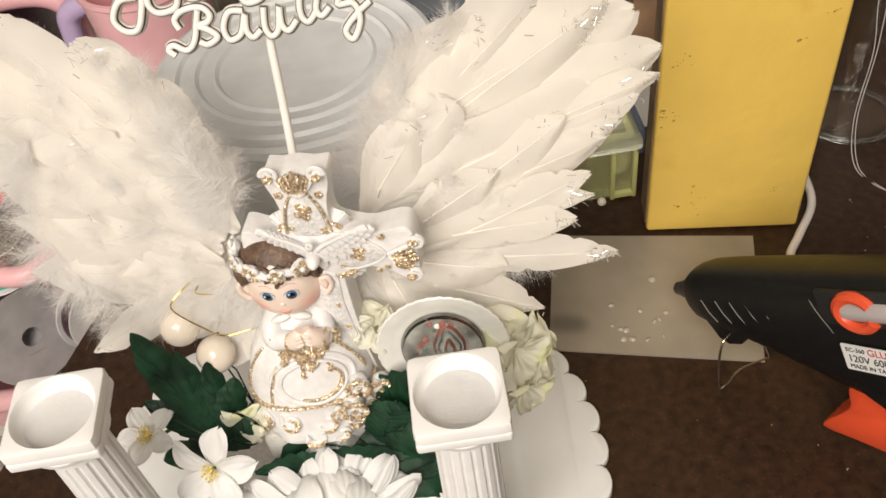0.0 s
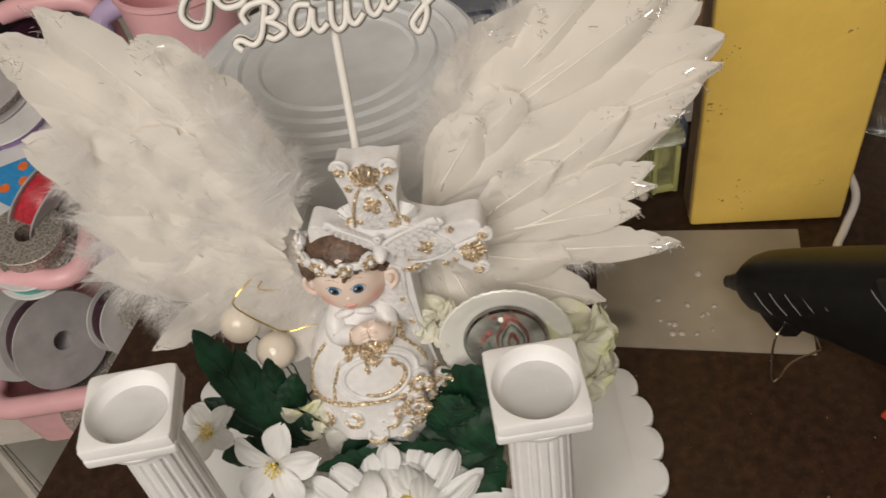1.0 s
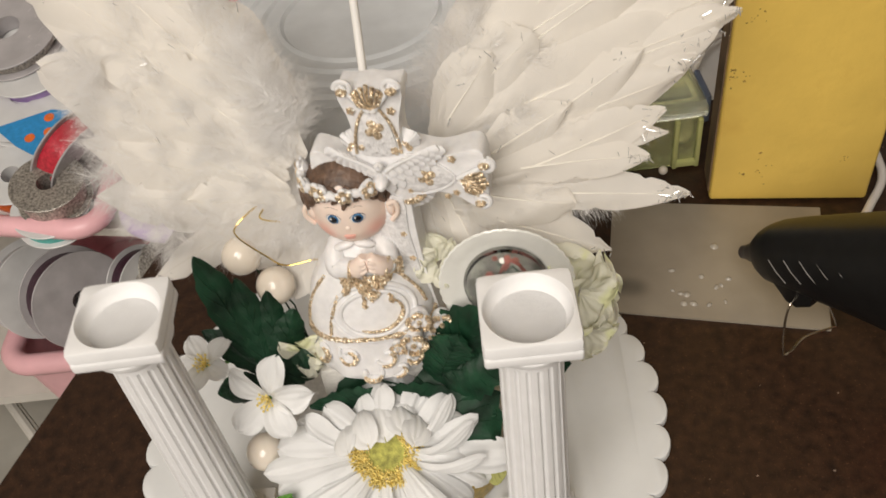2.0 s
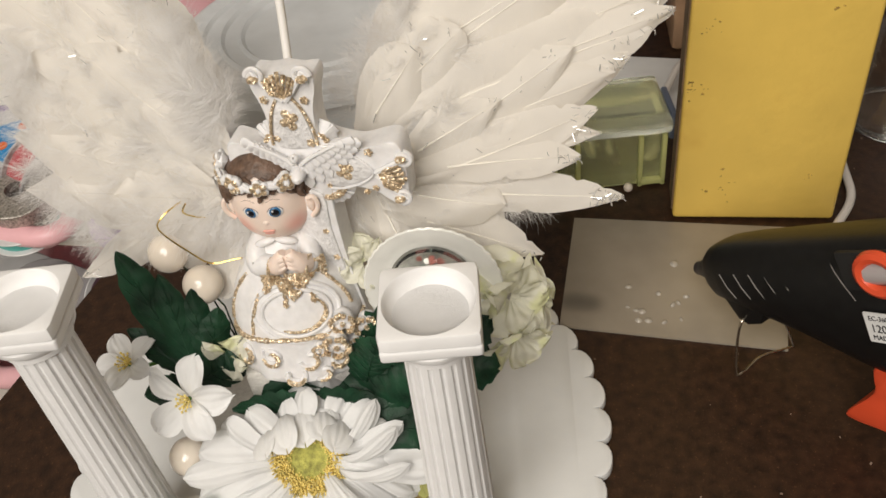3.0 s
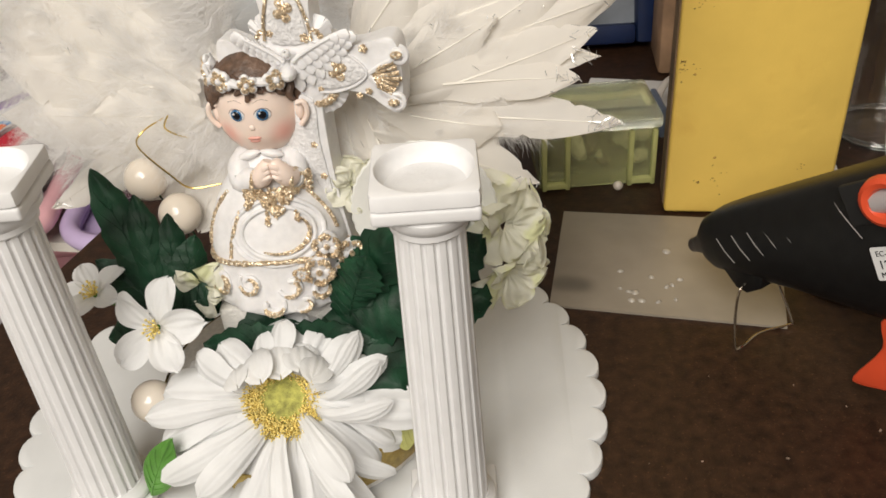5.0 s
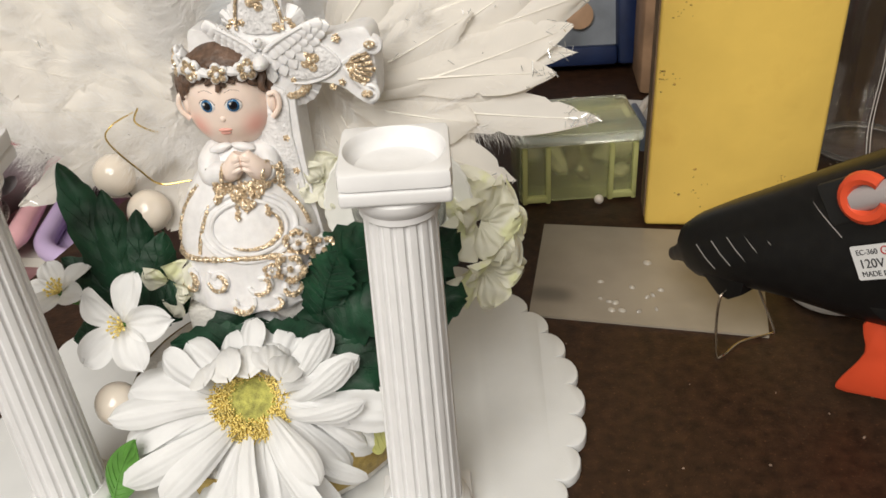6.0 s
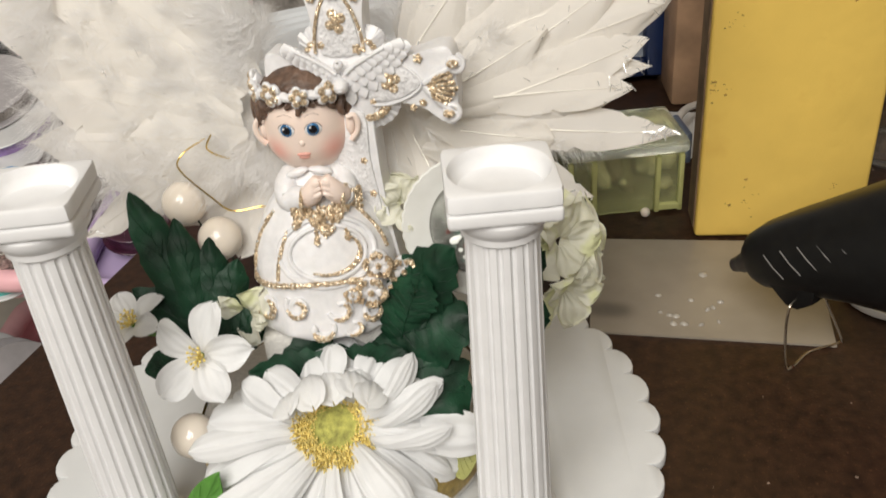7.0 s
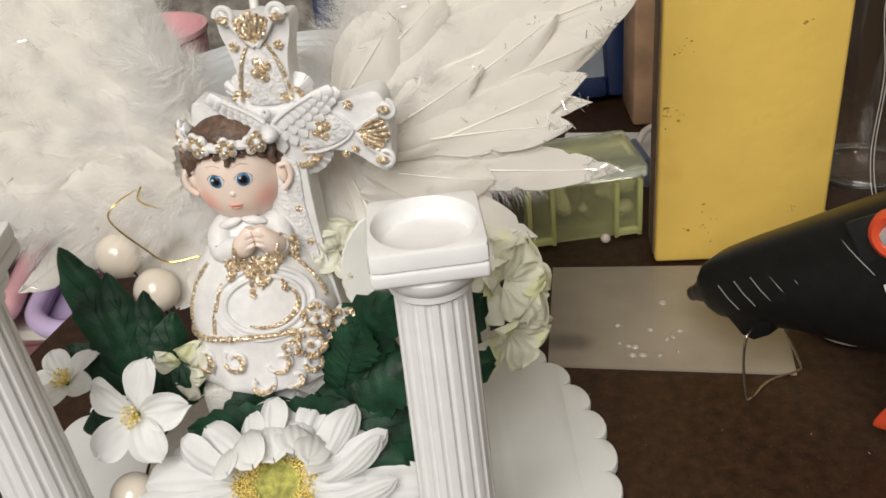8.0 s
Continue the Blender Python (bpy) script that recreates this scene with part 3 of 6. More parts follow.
def build_columns():
    c = build_column()
    c.location = (0.0138, 0.1880, 0.005)
    copy_thing(c, pose(-0.1245, 0.2045, 0.005, 0, 0, 1.5))


def build_base():
    f = thing("foam_base", (-0.05, 0.252, 0.005), "round white glittered foam base with a gold ribbon round it", "base")
    bm = bmesh.new()
    add_lathe(bm, [(0.0585, 0.0052), (0.060, 0.007), (0.060, 0.026), (0.0585, 0.028)], Matrix.Translation((-0.05, 0.252, 0)), 64)
    part("disc", bm, M_GLITTER_FOAM, f)
    bm = bmesh.new()
    add_box(bm, (0.060, 0.046, 0.046), Matrix.Translation((-0.046, 0.262, 0.0495)), 0.003)
    part("block", bm, M_GLITTER_FOAM, f)
    bm = bmesh.new()
    add_lathe(bm, [(0.0606, 0.010), (0.0612, 0.011), (0.0612, 0.026), (0.0606, 0.027)], Matrix.Translation((-0.05, 0.252, 0)), 64, ends=False)
    part("ribbon", bm, M_RIBBON, f, "metallic gold ribbon band")


def build_figurine():
    """One cast, painted piece: a small praying doll in a white gown."""
    W, G, F, H, BE, KE, LP = range(7)
    bm = bmesh.new()
    C = lambda z: Vector((-0.0480, 0.2475 + 0.23 * (z - 0.070), z))
    turn = lambda a: Matrix.Rotation(a, 4, "Z")

    def ring(z, rx, ry, n=54, fold=0.0, folds=9, dz=0.0):
        out = []
        for k in range(n):
            a = 2 * math.pi * k / n
            q = 1 + fold * math.cos(folds * a)
            out.append(bm.verts.new(C(z) + Vector((rx * q * math.cos(a), ry * q * math.sin(a), dz * math.cos(folds * a)))))
        return out

    spec = [(0.0735, 0.0205, 0.0145, 0.05, 0.0012), (0.0745, 0.0248, 0.0180, 0.05, 0.0012), (0.0762, 0.0268, 0.0194, 0.05, 0.0008), (0.0790, 0.0274, 0.0198, 0.045, 0.0), (0.0845, 0.0270, 0.0192, 0.03, 0.0), (0.0915, 0.0262, 0.0182, 0.01, 0.0),
            (0.0938, 0.0262, 0.0188, 0.0, 0.0), (0.0965, 0.0268, 0.0190, 0.0, 0.0), (0.0995, 0.0264, 0.0184, 0.006, 0.0), (0.1050, 0.0255, 0.0176, 0.012, 0.0), (0.1110, 0.0238, 0.0166, 0.014, 0.0), (0.1170, 0.0208, 0.0150, 0.014, 0.0), (0.1225, 0.0165, 0.0126, 0.01, 0.0),
            (0.1280, 0.0124, 0.0100, 0.0, 0.0), (0.1320, 0.0102, 0.0082, 0.0, 0.0), (0.1350, 0.0060, 0.0058, 0.0, 0.0)]
    rows = [ring(z, rx, ry, fold=fo, dz=dz) for z, rx, ry, fo, dz in spec]
    grid_faces(bm, rows, True, W)
    cap(bm, rows[0], W)
    cap(bm, rows[-1], W)

    def on_gown(a, z, lift=0.0006):
        for (z0, x0, y0, *_), (z1, x1, y1, *_) in zip(spec, spec[1:]):
            if z0 <= z <= z1:
                t = (z - z0) / (z1 - z0)
                return C(z) + Vector(((x0 + (x1 - x0) * t + lift) * math.cos(a), (y0 + (y1 - y0) * t + lift) * math.sin(a), 0))
        return C(z)

    D = math.radians
    grain = random.Random(12)

    def gilt(pts, r, taper=None):
        """A line of gilding: a low bead of paint with an uneven edge."""
        pts = smooth_path(pts, 4)
        ragged = [grain.uniform(0.75, 1.2) for _ in range(len(pts) + 1)]
        add_tube(bm, pts, r * 0.95, 7, G, taper=lambda u: (taper(u) if taper else 1.0) * ragged[int(u * len(pts))])

    # gilt band, edge lines, moulded oval with a crescent
    gilt([on_gown(D(a), 0.0955 + 0.0016 * math.cos(D((a - 270) * 2.2)), 0.0008) for a in range(175, 366, 10)], 0.00115)
    for a0, a1, z0, z1 in ((196, 214, 0.0985, 0.1200), (232, 241, 0.0975, 0.1150), (335, 318, 0.1030, 0.1195)):
        gilt([on_gown(D(a0 + (a1 - a0) * (k / 6) ** 1.6), z0 + (z1 - z0) * k / 6) for k in range(7)], 0.00075)
    oval = lambda rx, rz, lift: [on_gown(D(277 + rx * math.cos(2 * math.pi * k / 20)), 0.1072 + rz * math.sin(2 * math.pi * k / 20), lift) for k in range(21)]
    add_tube(bm, smooth_path(oval(33, 0.0092, 0.0004), 2), 0.0009, 8, W)
    add_tube(bm, smooth_path(oval(44, 0.0118, 0.0000), 2), 0.0011, 8, W)
    gilt([on_gown(D(277 + 27 * math.cos(t)), 0.1072 + 0.0072 * math.sin(t), 0.0010) for t in (-2.1 + 2.9 * k / 8 for k in range(9))], 0.0010, taper=lambda u: 1.2 - 0.8 * abs(2 * u - 1))
    # swirls of the lower tier: white moulded curls topped with gilt
    for a, z, r, way, gap in ((214, 0.0862, 0.0048, 1, 60), (246, 0.0880, 0.0042, 1, 40), (306, 0.0842, 0.0048, -1, 170), (281, 0.0868, 0.0042, 1, 150), (264, 0.0800, 0.0044, -1, 190), (332, 0.0825, 0.0042, 1, 90), (192, 0.0825, 0.0042, 1, 120), (290, 0.0795, 0.0036, 1, 170)):
        curl = []
        for k in range(16):
            t = D(120 + way * (gap * 0.5 + (430 - gap) * k / 15))
            q = r * (1.0 - 0.040 * k)
            curl.append(on_gown(D(a) + q * math.cos(t) / 0.0235, z + q * math.sin(t), 0.0004))
        add_tube(bm, smooth_path(curl, 2), r * 0.34, 8, W, taper=lambda u: 0.7 + 0.4 * math.sin(math.pi * u))
        gilt([p + Vector((0, -r * 0.34, r * 0.05)) for p in curl[2:14:2]], r * 0.25, taper=lambda u: 0.55 + 0.6 * math.sin(math.pi * u))
    # moulded roses at the side of the skirt
    for x, y, z, r in ((-0.0275, 0.2400, 0.1010, 0.0048), (-0.0310, 0.2350, 0.0930, 0.0052), (-0.0185, 0.2420, 0.0960, 0.0050), (-0.0235, 0.2385, 0.0885, 0.0036), (-0.0375, 0.2320, 0.0935, 0.0028), (-0.0145, 0.2440, 0.0905, 0.0034)):
        add_ball(bm, (x, y + 0.001, z), r * 0.85, n=14, mat=W)
        for q in range(5):
            t = 2 * math.pi * q / 5 + x * 900
            add_ball(bm, (x + r * 0.62 * math.cos(t), y - r * 0.35, z + r * 0.62 * math.sin(t)), r * 0.46, (1, 0.7, 1), 10, W)
            edge = [Vector((x + r * (0.62 * math.cos(t) + 0.40 * math.cos(t + s)), y - r * 0.70, z + r * (0.62 * math.sin(t) + 0.40 * math.sin(t + s)))) for s in (-1.2, -0.6, 0, 0.6, 1.2)]
            gilt(edge, r * 0.25)
        add_ball(bm, (x, y - r * 0.72, z), r * 0.26, n=8, mat=G)
    # sleeves, joined mitts, a fall of gilt lace below them
    mid = C(0.1290) + Vector((0.0042, -0.0155, 0))
    for sx in (-1, 1):
        sh, el, wr = C(0.1300) + Vector((sx * 0.0080, -0.001, 0)), C(0.1240) + Vector((sx * 0.0100 + 0.0008, -0.0085, 0)), mid + Vector((sx * 0.0062, 0.0020, -0.0030))
        add_tube(bm, smooth_path([sh, (sh + el) / 2 + Vector((sx * 0.0012, -0.001, 0.0005)), el, (el + wr) / 2, wr], 4), 0.0046, 14, W, taper=lambda u: 0.95 + 0.15 * math.sin(math.pi * u) - 0.10 * u)
        add_tube(bm, smooth_path([wr, mid + Vector((sx * 0.0042, -0.0005, -0.0005)), mid + Vector((sx * 0.0020, -0.0012, 0.0030)), mid + Vector((sx * 0.0008, -0.0008, 0.0058))], 5), 0.0037, 14, F, taper=lambda u: 1.0 + 0.12 * math.sin(math.pi * u) - 0.42 * u * u)
        for q in range(3):
            add_tube(bm, smooth_path([mid + Vector((sx * (0.0040 - 0.0005 * q), -0.0030, -0.0008 + 0.0018 * q)), mid + Vector((sx * 0.0022, -0.0042 + 0.0003 * q, 0.0004 + 0.0019 * q)), mid + Vector((sx * 0.0004, -0.0038, 0.0012 + 0.0019 * q))], 3), 0.00115, 8, F, taper=lambda u: 1.05 - 0.25 * u)
        cuff = [wr + Vector((sx * 0.0012 + 0.0008 * math.cos(t), -0.0005 + 0.0042 * math.cos(t) - 0.001, 0.0046 * math.sin(t) - 0.0008)) for t in (2 * math.pi * k / 12 for k in range(13))]
        gilt(cuff, 0.0008)
    rnd = random.Random(4)
    for k in range(420):
        q = rnd.uniform(-1, 1)
        z = mid.z - 0.0046 - 0.0012 * math.cos(3 * q) + 0.0018 * q - rnd.uniform(0, 0.0088) * (0.35 + 0.65 * abs(math.cos(2.6 * q)))
        x = mid.x + 0.0125 * q
        g = on_gown(D(270) + (x - C(z).x) / 0.018, z)
        add_ball(bm, Vector((x, min(mid.y - 0.0008 + 0.0050 * abs(q) ** 1.5, g.y - 0.0012), z)), rnd.uniform(0.0006, 0.0011), (1, 0.7, 1.3), 6, G)
    for dx, z0, z1 in ((-0.0022, 0.1170, 0.1105), (0.0006, 0.1160, 0.1130), (0.0068, 0.1150, 0.1108)):
        gilt([on_gown(D(276) + (dx + 0.0006 * math.sin(3 * k)) / 0.019, z0 + (z1 - z0) * k / 5, 0.0006) for k in range(6)], 0.0009, taper=lambda u: 0.7 + 0.6 * u)
    # collar
    for sx in (-1, 1):
        add_ball(bm, C(0.1330) + Vector((sx * 0.0042 - 0.001, -0.0080, 0)), 0.0040, (1.15, 0.5, 0.42), 12, W, Matrix.Rotation(sx * 0.25, 4, "Y"))
    # head with full cheeks and a soft chin, cap of hair, wreath
    hc, hr = Vector((-0.0478, 0.2655, 0.1526)), Vector((0.0166, 0.0160, 0.0174))

    def jaw(z):
        """Stretch of the lower face."""
        return 1.42 if z < 0 else 1.0

    def girth(w):
        return 1.0 - 0.07 * max(0.0, -w) ** 2 + 0.10 * math.exp(-((w + 0.56) / 0.30) ** 2)

    def on_head(x, z, lift=0.0):
        w = (z - hc.z) / (hr.z * jaw(z - hc.z))
        g = girth(w)
        q = 1 - ((x - hc.x) / (hr.x * g)) ** 2 - w ** 2
        return Vector((x, hc.y - hr.y * g * math.sqrt(max(0.02, q)) - lift, z))

    rows = []
    for i in range(25):
        w = math.cos(math.pi * (0.01 + 0.98 * i / 24))
        g, q = girth(w), math.sqrt(1 - w * w)
        rows.append([bm.verts.new(hc + Vector((hr.x * g * q * math.cos(t), hr.y * g * q * math.sin(t), hr.z * jaw(w) * w))) for t in (2 * math.pi * k / 48 for k in range(48))])
    grid_faces(bm, rows, True, F)
    cap(bm, rows[0], F)
    cap(bm, rows[-1], F)
    for sx in (-1, 1):
        ear = Vector((0.0022, 0.0010, 0.0)) if sx < 0 else Vector((-0.0014, -0.0022, 0.0))
        add_ball(bm, hc + ear + Vector((sx * 0.0172, -0.0072, -0.0036)), 0.0037, (0.46, 0.48, 1.08), 16, F, turn(-sx * 0.5))
        add_tube(bm, smooth_path([hc + ear + Vector((sx * q, -0.0088, z)) for q, z in ((0.0164, -0.0004), (0.0188, 0.0002), (0.0200, -0.0026), (0.0194, -0.0060), (0.0170, -0.0090))], 4), 0.0010, 8, F)
    rows = []
    for i in range(12):
        t = i / 11
        row = []
        for k in range(72):
            a = 2 * math.pi * k / 72
            front = max(0.0, -math.sin(a))
            low = 0.0020 - 0.012 * max(0.0, math.sin(a)) + 0.0098 * front ** 1.5 + 0.0010 * math.cos(11 * a)
            z = 0.0180 + (low - 0.0180) * t
            q = math.sqrt(max(0.0, 1 - min(1, (z / 0.0184)) ** 2)) * (1 + 0.018 * math.sin(23 * a + 9 * t))
            row.append(bm.verts.new(hc + Vector((0.0179 * q * math.cos(a), 0.0169 * q * math.sin(a), z))))
        rows.append(row)
    grid_faces(bm, rows, True, H)
    cap(bm, rows[0], H)
    # loose locks round the forehead and the temples
    for a, z0, z1, sway in ((186, 0.0060, -0.0046, 3), (196, 0.0060, -0.0040, 5), (205, 0.0075, -0.0018, 8), (214, 0.0085, 0.0016, 12), (224, 0.0095, 0.0050, 16), (238, 0.0105, 0.0066, 18), (252, 0.0110, 0.0062, 16), (266, 0.0110, 0.0038, 6), (276, 0.0112, 0.0054, -10),
                            (288, 0.0108, 0.0064, -18), (302, 0.0098, 0.0062, -18), (314, 0.0088, 0.0040, -14), (325, 0.0075, 0.0004, -12), (335, 0.0060, -0.0026, -6), (346, 0.0060, -0.0044, -4)):
        lock = []
        for k in range(6):
            u = k / 5
            z = z0 + (z1 - z0) * u
            q = math.sqrt(1 - (z / 0.0180) ** 2)
            t = D(a - sway * 0.5 + sway * math.sin(2.6 * u))
            lock.append(hc + Vector((0.0177 * q * math.cos(t), 0.0168 * q * math.sin(t), z)))
        add_tube(bm, smooth_path(lock, 3), 0.0020, 8, H, taper=lambda u: 1.05 - 0.70 * u ** 1.5)
    for k in range(7):
        a = D(172 + 196 * k / 6)
        p = hc + Vector((0.0004 + 0.0166 * math.cos(a), 0.0160 * math.sin(a), 0.0108 + 0.0006 * math.sin(4 * k)))
        out = Vector((math.cos(a), math.sin(a), 0.10)).normalized()
        side = Vector((-math.sin(a), math.cos(a), 0))
        big = 1.36 if k % 2 == 0 else 1.14
        fan = Matrix((side, Vector((0, 0, 1)), out)).transposed().to_4x4()
        add_ball(bm, p, 0.0026 * big, (1, 1, 0.7), 10, W, fan)
        for q in range(5):
            t = 2 * math.pi * q / 5 + k
            ray = side * math.cos(t) + Vector((0, 0, 1)) * math.sin(t)
            add_ball(bm, p + out * 0.0009 + ray * 0.0021 * big, 0.0015 * big, (1, 1, 0.6), 10, W, fan)
            add_ball(bm, p + out * 0.0019 + ray * 0.0018 * big, 0.00120 * big, (1, 1, 0.5), 8, G, fan)
        add_ball(bm, p + out * 0.0023, 0.0009 * big, n=8, mat=W)
        a2 = a + D(15)
        knot = hc + Vector((0.0004 + 0.0170 * math.cos(a2), 0.0164 * math.sin(a2), 0.0108))
        add_tube(bm, [knot - side * 0.0030 + Vector((0, 0, 0.0006)), knot, knot + side * 0.0030 - Vector((0, 0, 0.0006))], 0.0015, 8, W, taper=lambda u: 0.7 + 0.5 * math.sin(math.pi * u))
    # simple painted dots for the features
    for x in (-0.0538, -0.0444):
        p = on_head(x, 0.1508)
        lean = turn(-(x - hc.x) * -55)
        add_ball(bm, p + Vector((0, 0.00012, 0)), 0.0028, (1.08, 0.20, 0.86), 20, W, lean)
        add_ball(bm, p + Vector((0, -0.00015, 0.0001)), 0.00225, (1.0, 0.26, 1.04), 20, BE, lean)
        add_ball(bm, p + Vector((0, -0.00050, 0.0002)), 0.00160, (1.0, 0.30, 1.04), 16, KE, lean)
        # white bead in place of the highlight on the eye
        add_ball(bm, p + Vector((-0.0008, -0.0009, 0.0011)), 0.00045, n=6, mat=W)
        add_tube(bm, smooth_path([on_head(x + dx, 0.1508 + dz, 0.00025) for dx, dz in ((-0.0030, 0.0006), (-0.0018, 0.0021), (0, 0.0026), (0.0018, 0.0021), (0.0030, 0.0006))], 4), 0.00011, 5, H)
        add_tube(bm, smooth_path([on_head(x + dx, 0.1562 + dz, 0.0) for dx, dz in ((-0.0026, -0.0006), (0, 0.0003), (0.0026, -0.0006))], 4), 0.00007, 5, H)
    add_ball(bm, on_head(-0.0490, 0.1460, -0.0006), 0.0015, (0.9, 0.8, 0.9), 14, F)
    add_ball(bm, on_head(-0.0490, 0.1416, 0.0), 0.0024, (1.05, 0.28, 0.28), 14, LP)
    add_ball(bm, on_head(-0.0490, 0.1403, 0.0), 0.0019, (1.05, 0.32, 0.36), 14, LP)
    lone("praying_figurine", bm, [M_RESIN, M_GOLD, M_FLESH, M_BROWN, M_BLUE_EYE, M_BLACK_EYE, M_LIP],
         "painted resin doll in a white gown with gilt trim", "figurine")


def build_cross():
    c = thing("resin_cross", (-0.030, 0.268, 0.070), "white resin cross with gilt scrolls, standing behind the doll", "cross")
    # local x right, y up, z out to the front; the right arm droops a little
    m = frame_of((-0.0322, 0.2580, 0.1655), (0.0, 0.05, 1.0), (-0.18, -1.0, 0.05))
    sag = lambda x, y: y - 0.17 * max(0.0, x - 0.006)
    half = [(0.0, 0.0370), (0.006, 0.0360), (0.0112, 0.0372), (0.0118, 0.0335), (0.0098, 0.0260), (0.0090, 0.0180), (0.0100, 0.0115), (0.0170, 0.0095), (0.0240, 0.0098), (0.0342, 0.0142), (0.0384, 0.0122),
            (0.0394, 0.0010), (0.0384, -0.0120), (0.0342, -0.0125), (0.0265, -0.0080), (0.0160, -0.0085), (0.0095, -0.0120), (0.0088, -0.0260), (0.0098, -0.0480), (0.0125, -0.0700), (0.0170, -0.0930)]
    right = smooth_path([(x, sag(x, y), 0) for x, y in half], 3)
    outline = [(p.x, p.y) for p in right] + [(-p.x * 0.72 if abs(p.x) > 0.0125 and p.y > -0.03 else -p.x, p.y) for p in reversed(right[1:])]
    bm = bmesh.new()
    add_prism(bm, outline, -0.0118, 0.0, m, 0.0010)
    part("body", bm, M_RESIN, c)
    # stippled raised panels on the faces
    panels = (("panel", [(0, 0.0290), (0.0045, 0.0240), (0.0068, 0.0150), (0.0060, 0.0080), (-0.0060, 0.0080), (-0.0068, 0.0150), (-0.0045, 0.0240)]),
              ("panel", [(0.0270, -0.0025), (0.0200, 0.0045), (0.0090, 0.0070), (0.0080, -0.0075), (0.0190, -0.0080)]),
              ("panel", [(0.0055, -0.013), (0.0058, -0.030), (0.0075, -0.060), (-0.0075, -0.060), (-0.0058, -0.030), (-0.0055, -0.013)]))
    for name, pts in panels:
        bm = bmesh.new()
        add_prism(bm, [(p.x, p.y) for p in smooth_path([(x, y, 0) for x, y in pts], 3, True)], -0.001, 0.0009, m, 0.0005)
        part(name, bm, M_ROUGH_RESIN, c)
    bm = bmesh.new()
    add_tube(bm, smooth_path([m @ Vector((x, y, 0.0008)) for x, y in ((-0.0085, 0.0090), (-0.0078, 0.0160), (-0.0050, 0.0245), (0, 0.0300), (0.0050, 0.0245), (0.0078, 0.0160), (0.0085, 0.0090))], 5), 0.0006, 6)
    part("gilt_arch", bm, M_GOLD, c, "gilt arched line")
    bm = bmesh.new()
    add_tube(bm, smooth_path([m @ Vector((x, y, 0.0008)) for x, y in ((0.0090, 0.0085), (0.0160, 0.0068), (0.0225, 0.0025), (0.0270, -0.0030), (0.0225, -0.0075), (0.0150, -0.0100), (0.0090, -0.0100))], 5), 0.0005, 6)
    part("arm_line", bm, M_RESIN, c)
    # scrolled shell ends
    def shell(cx, cy, turn):
        k = m @ Matrix.Translation((cx, cy, 0)) @ Matrix.Rotation(turn, 4, "Z") @ Matrix.Scale(1.22, 4)
        for s in (-1, 1):
            bm = bmesh.new()
            pts = [k @ Vector((s * (0.0095 - 0.0026 + (0.0026 - 0.00006 * q) * math.cos(D2 * q)), 0.0022 + (0.0026 - 0.00006 * q) * math.sin(D2 * q), 0.0012)) for q in range(0, 22) for D2 in (0.36,)]
            add_tube(bm, [k @ Vector((s * 0.0005, -0.0060, 0.001)), k @ Vector((s * 0.0035, -0.0025, 0.0015)), k @ Vector((s * 0.0062, 0.0015, 0.0015))] + list(reversed(pts)), 0.0011, 7, taper=lambda u: 0.9)
            part("scroll", bm, M_RESIN, c)
            bm = bmesh.new()
            add_ball(bm, k @ Vector((s * 0.0072, 0.0016, 0.0022)), 0.0022, (1, 1, 0.6), 10)
            part("gilt_bead", bm, M_GOLD, c)
        for q in range(-3, 4):
            bm = bmesh.new()
            t = q * 0.32
            add_tube(bm, [k @ Vector((0, -0.0050, 0.0010)), k @ Vector((0.0035 * math.sin(t), 0.0 - 0.001 * abs(q), 0.0024)), k @ Vector((0.0058 * math.sin(t), 0.0035 - 0.0009 * abs(q), 0.0014))], 0.0008, 6, taper=lambda u: 0.5 + 0.6 * u)
            part("gilt_rib", bm, M_GOLD, c)

    shell(0.0, 0.0345, 0.0)
    shell(0.0353, -0.0044, radians(-98))
    # gilt studs and little flowers, painted flat
    flat = m.to_3x3().to_4x4()
    for x, y, r in ((-0.0075, 0.0275, 0.0015), (0.0072, 0.0272, 0.0015), (-0.0062, 0.0115, 0.0012), (0.0062, 0.0098, 0.0016), (0.0205, 0.0062, 0.0013), (0.0265, 0.0058, 0.0015), (0.0235, -0.0115, 0.0012), (0.0270, -0.0098, 0.0012),
                    (0.0010, -0.0200, 0.0013), (0.0035, -0.0310, 0.0012), (0.0055, -0.0440, 0.0013), (-0.004, -0.0150, 0.0010), (0.0095, -0.009, 0.001)):
        bm = bmesh.new()
        for q in range(5):
            add_ball(bm, m @ Vector((x + r * 0.7 * math.cos(q * 1.257), y + r * 0.7 * math.sin(q * 1.257), 0.0009)), r * 0.50, (1, 1, 0.5), 8, 0, flat)
        add_ball(bm, m @ Vector((x, y, 0.0011)), r * 0.5, (1, 1, 0.6), 8, 0, flat)
        part("gilt_stud", bm, M_GOLD, c)
    for x, y, r in ((0.0, 0.0195, 0.0034), (0.0165, -0.0020, 0.0032)):
        bm = bmesh.new()
        for q in range(4):
            t = q * math.pi / 2 + 0.4
            add_ball(bm, m @ Vector((x + r * 0.62 * math.cos(t), y + r * 0.80 * math.sin(t), 0.0012)), r * 0.52, (1, 1, 0.45), 12, 0, flat)
        add_ball(bm, m @ Vector((x, y, 0.0014)), r * 0.45, (1, 1, 0.5), 10, 0, flat)
        part("gilt_flower", bm, M_GOLD, c, "small gilt flower")
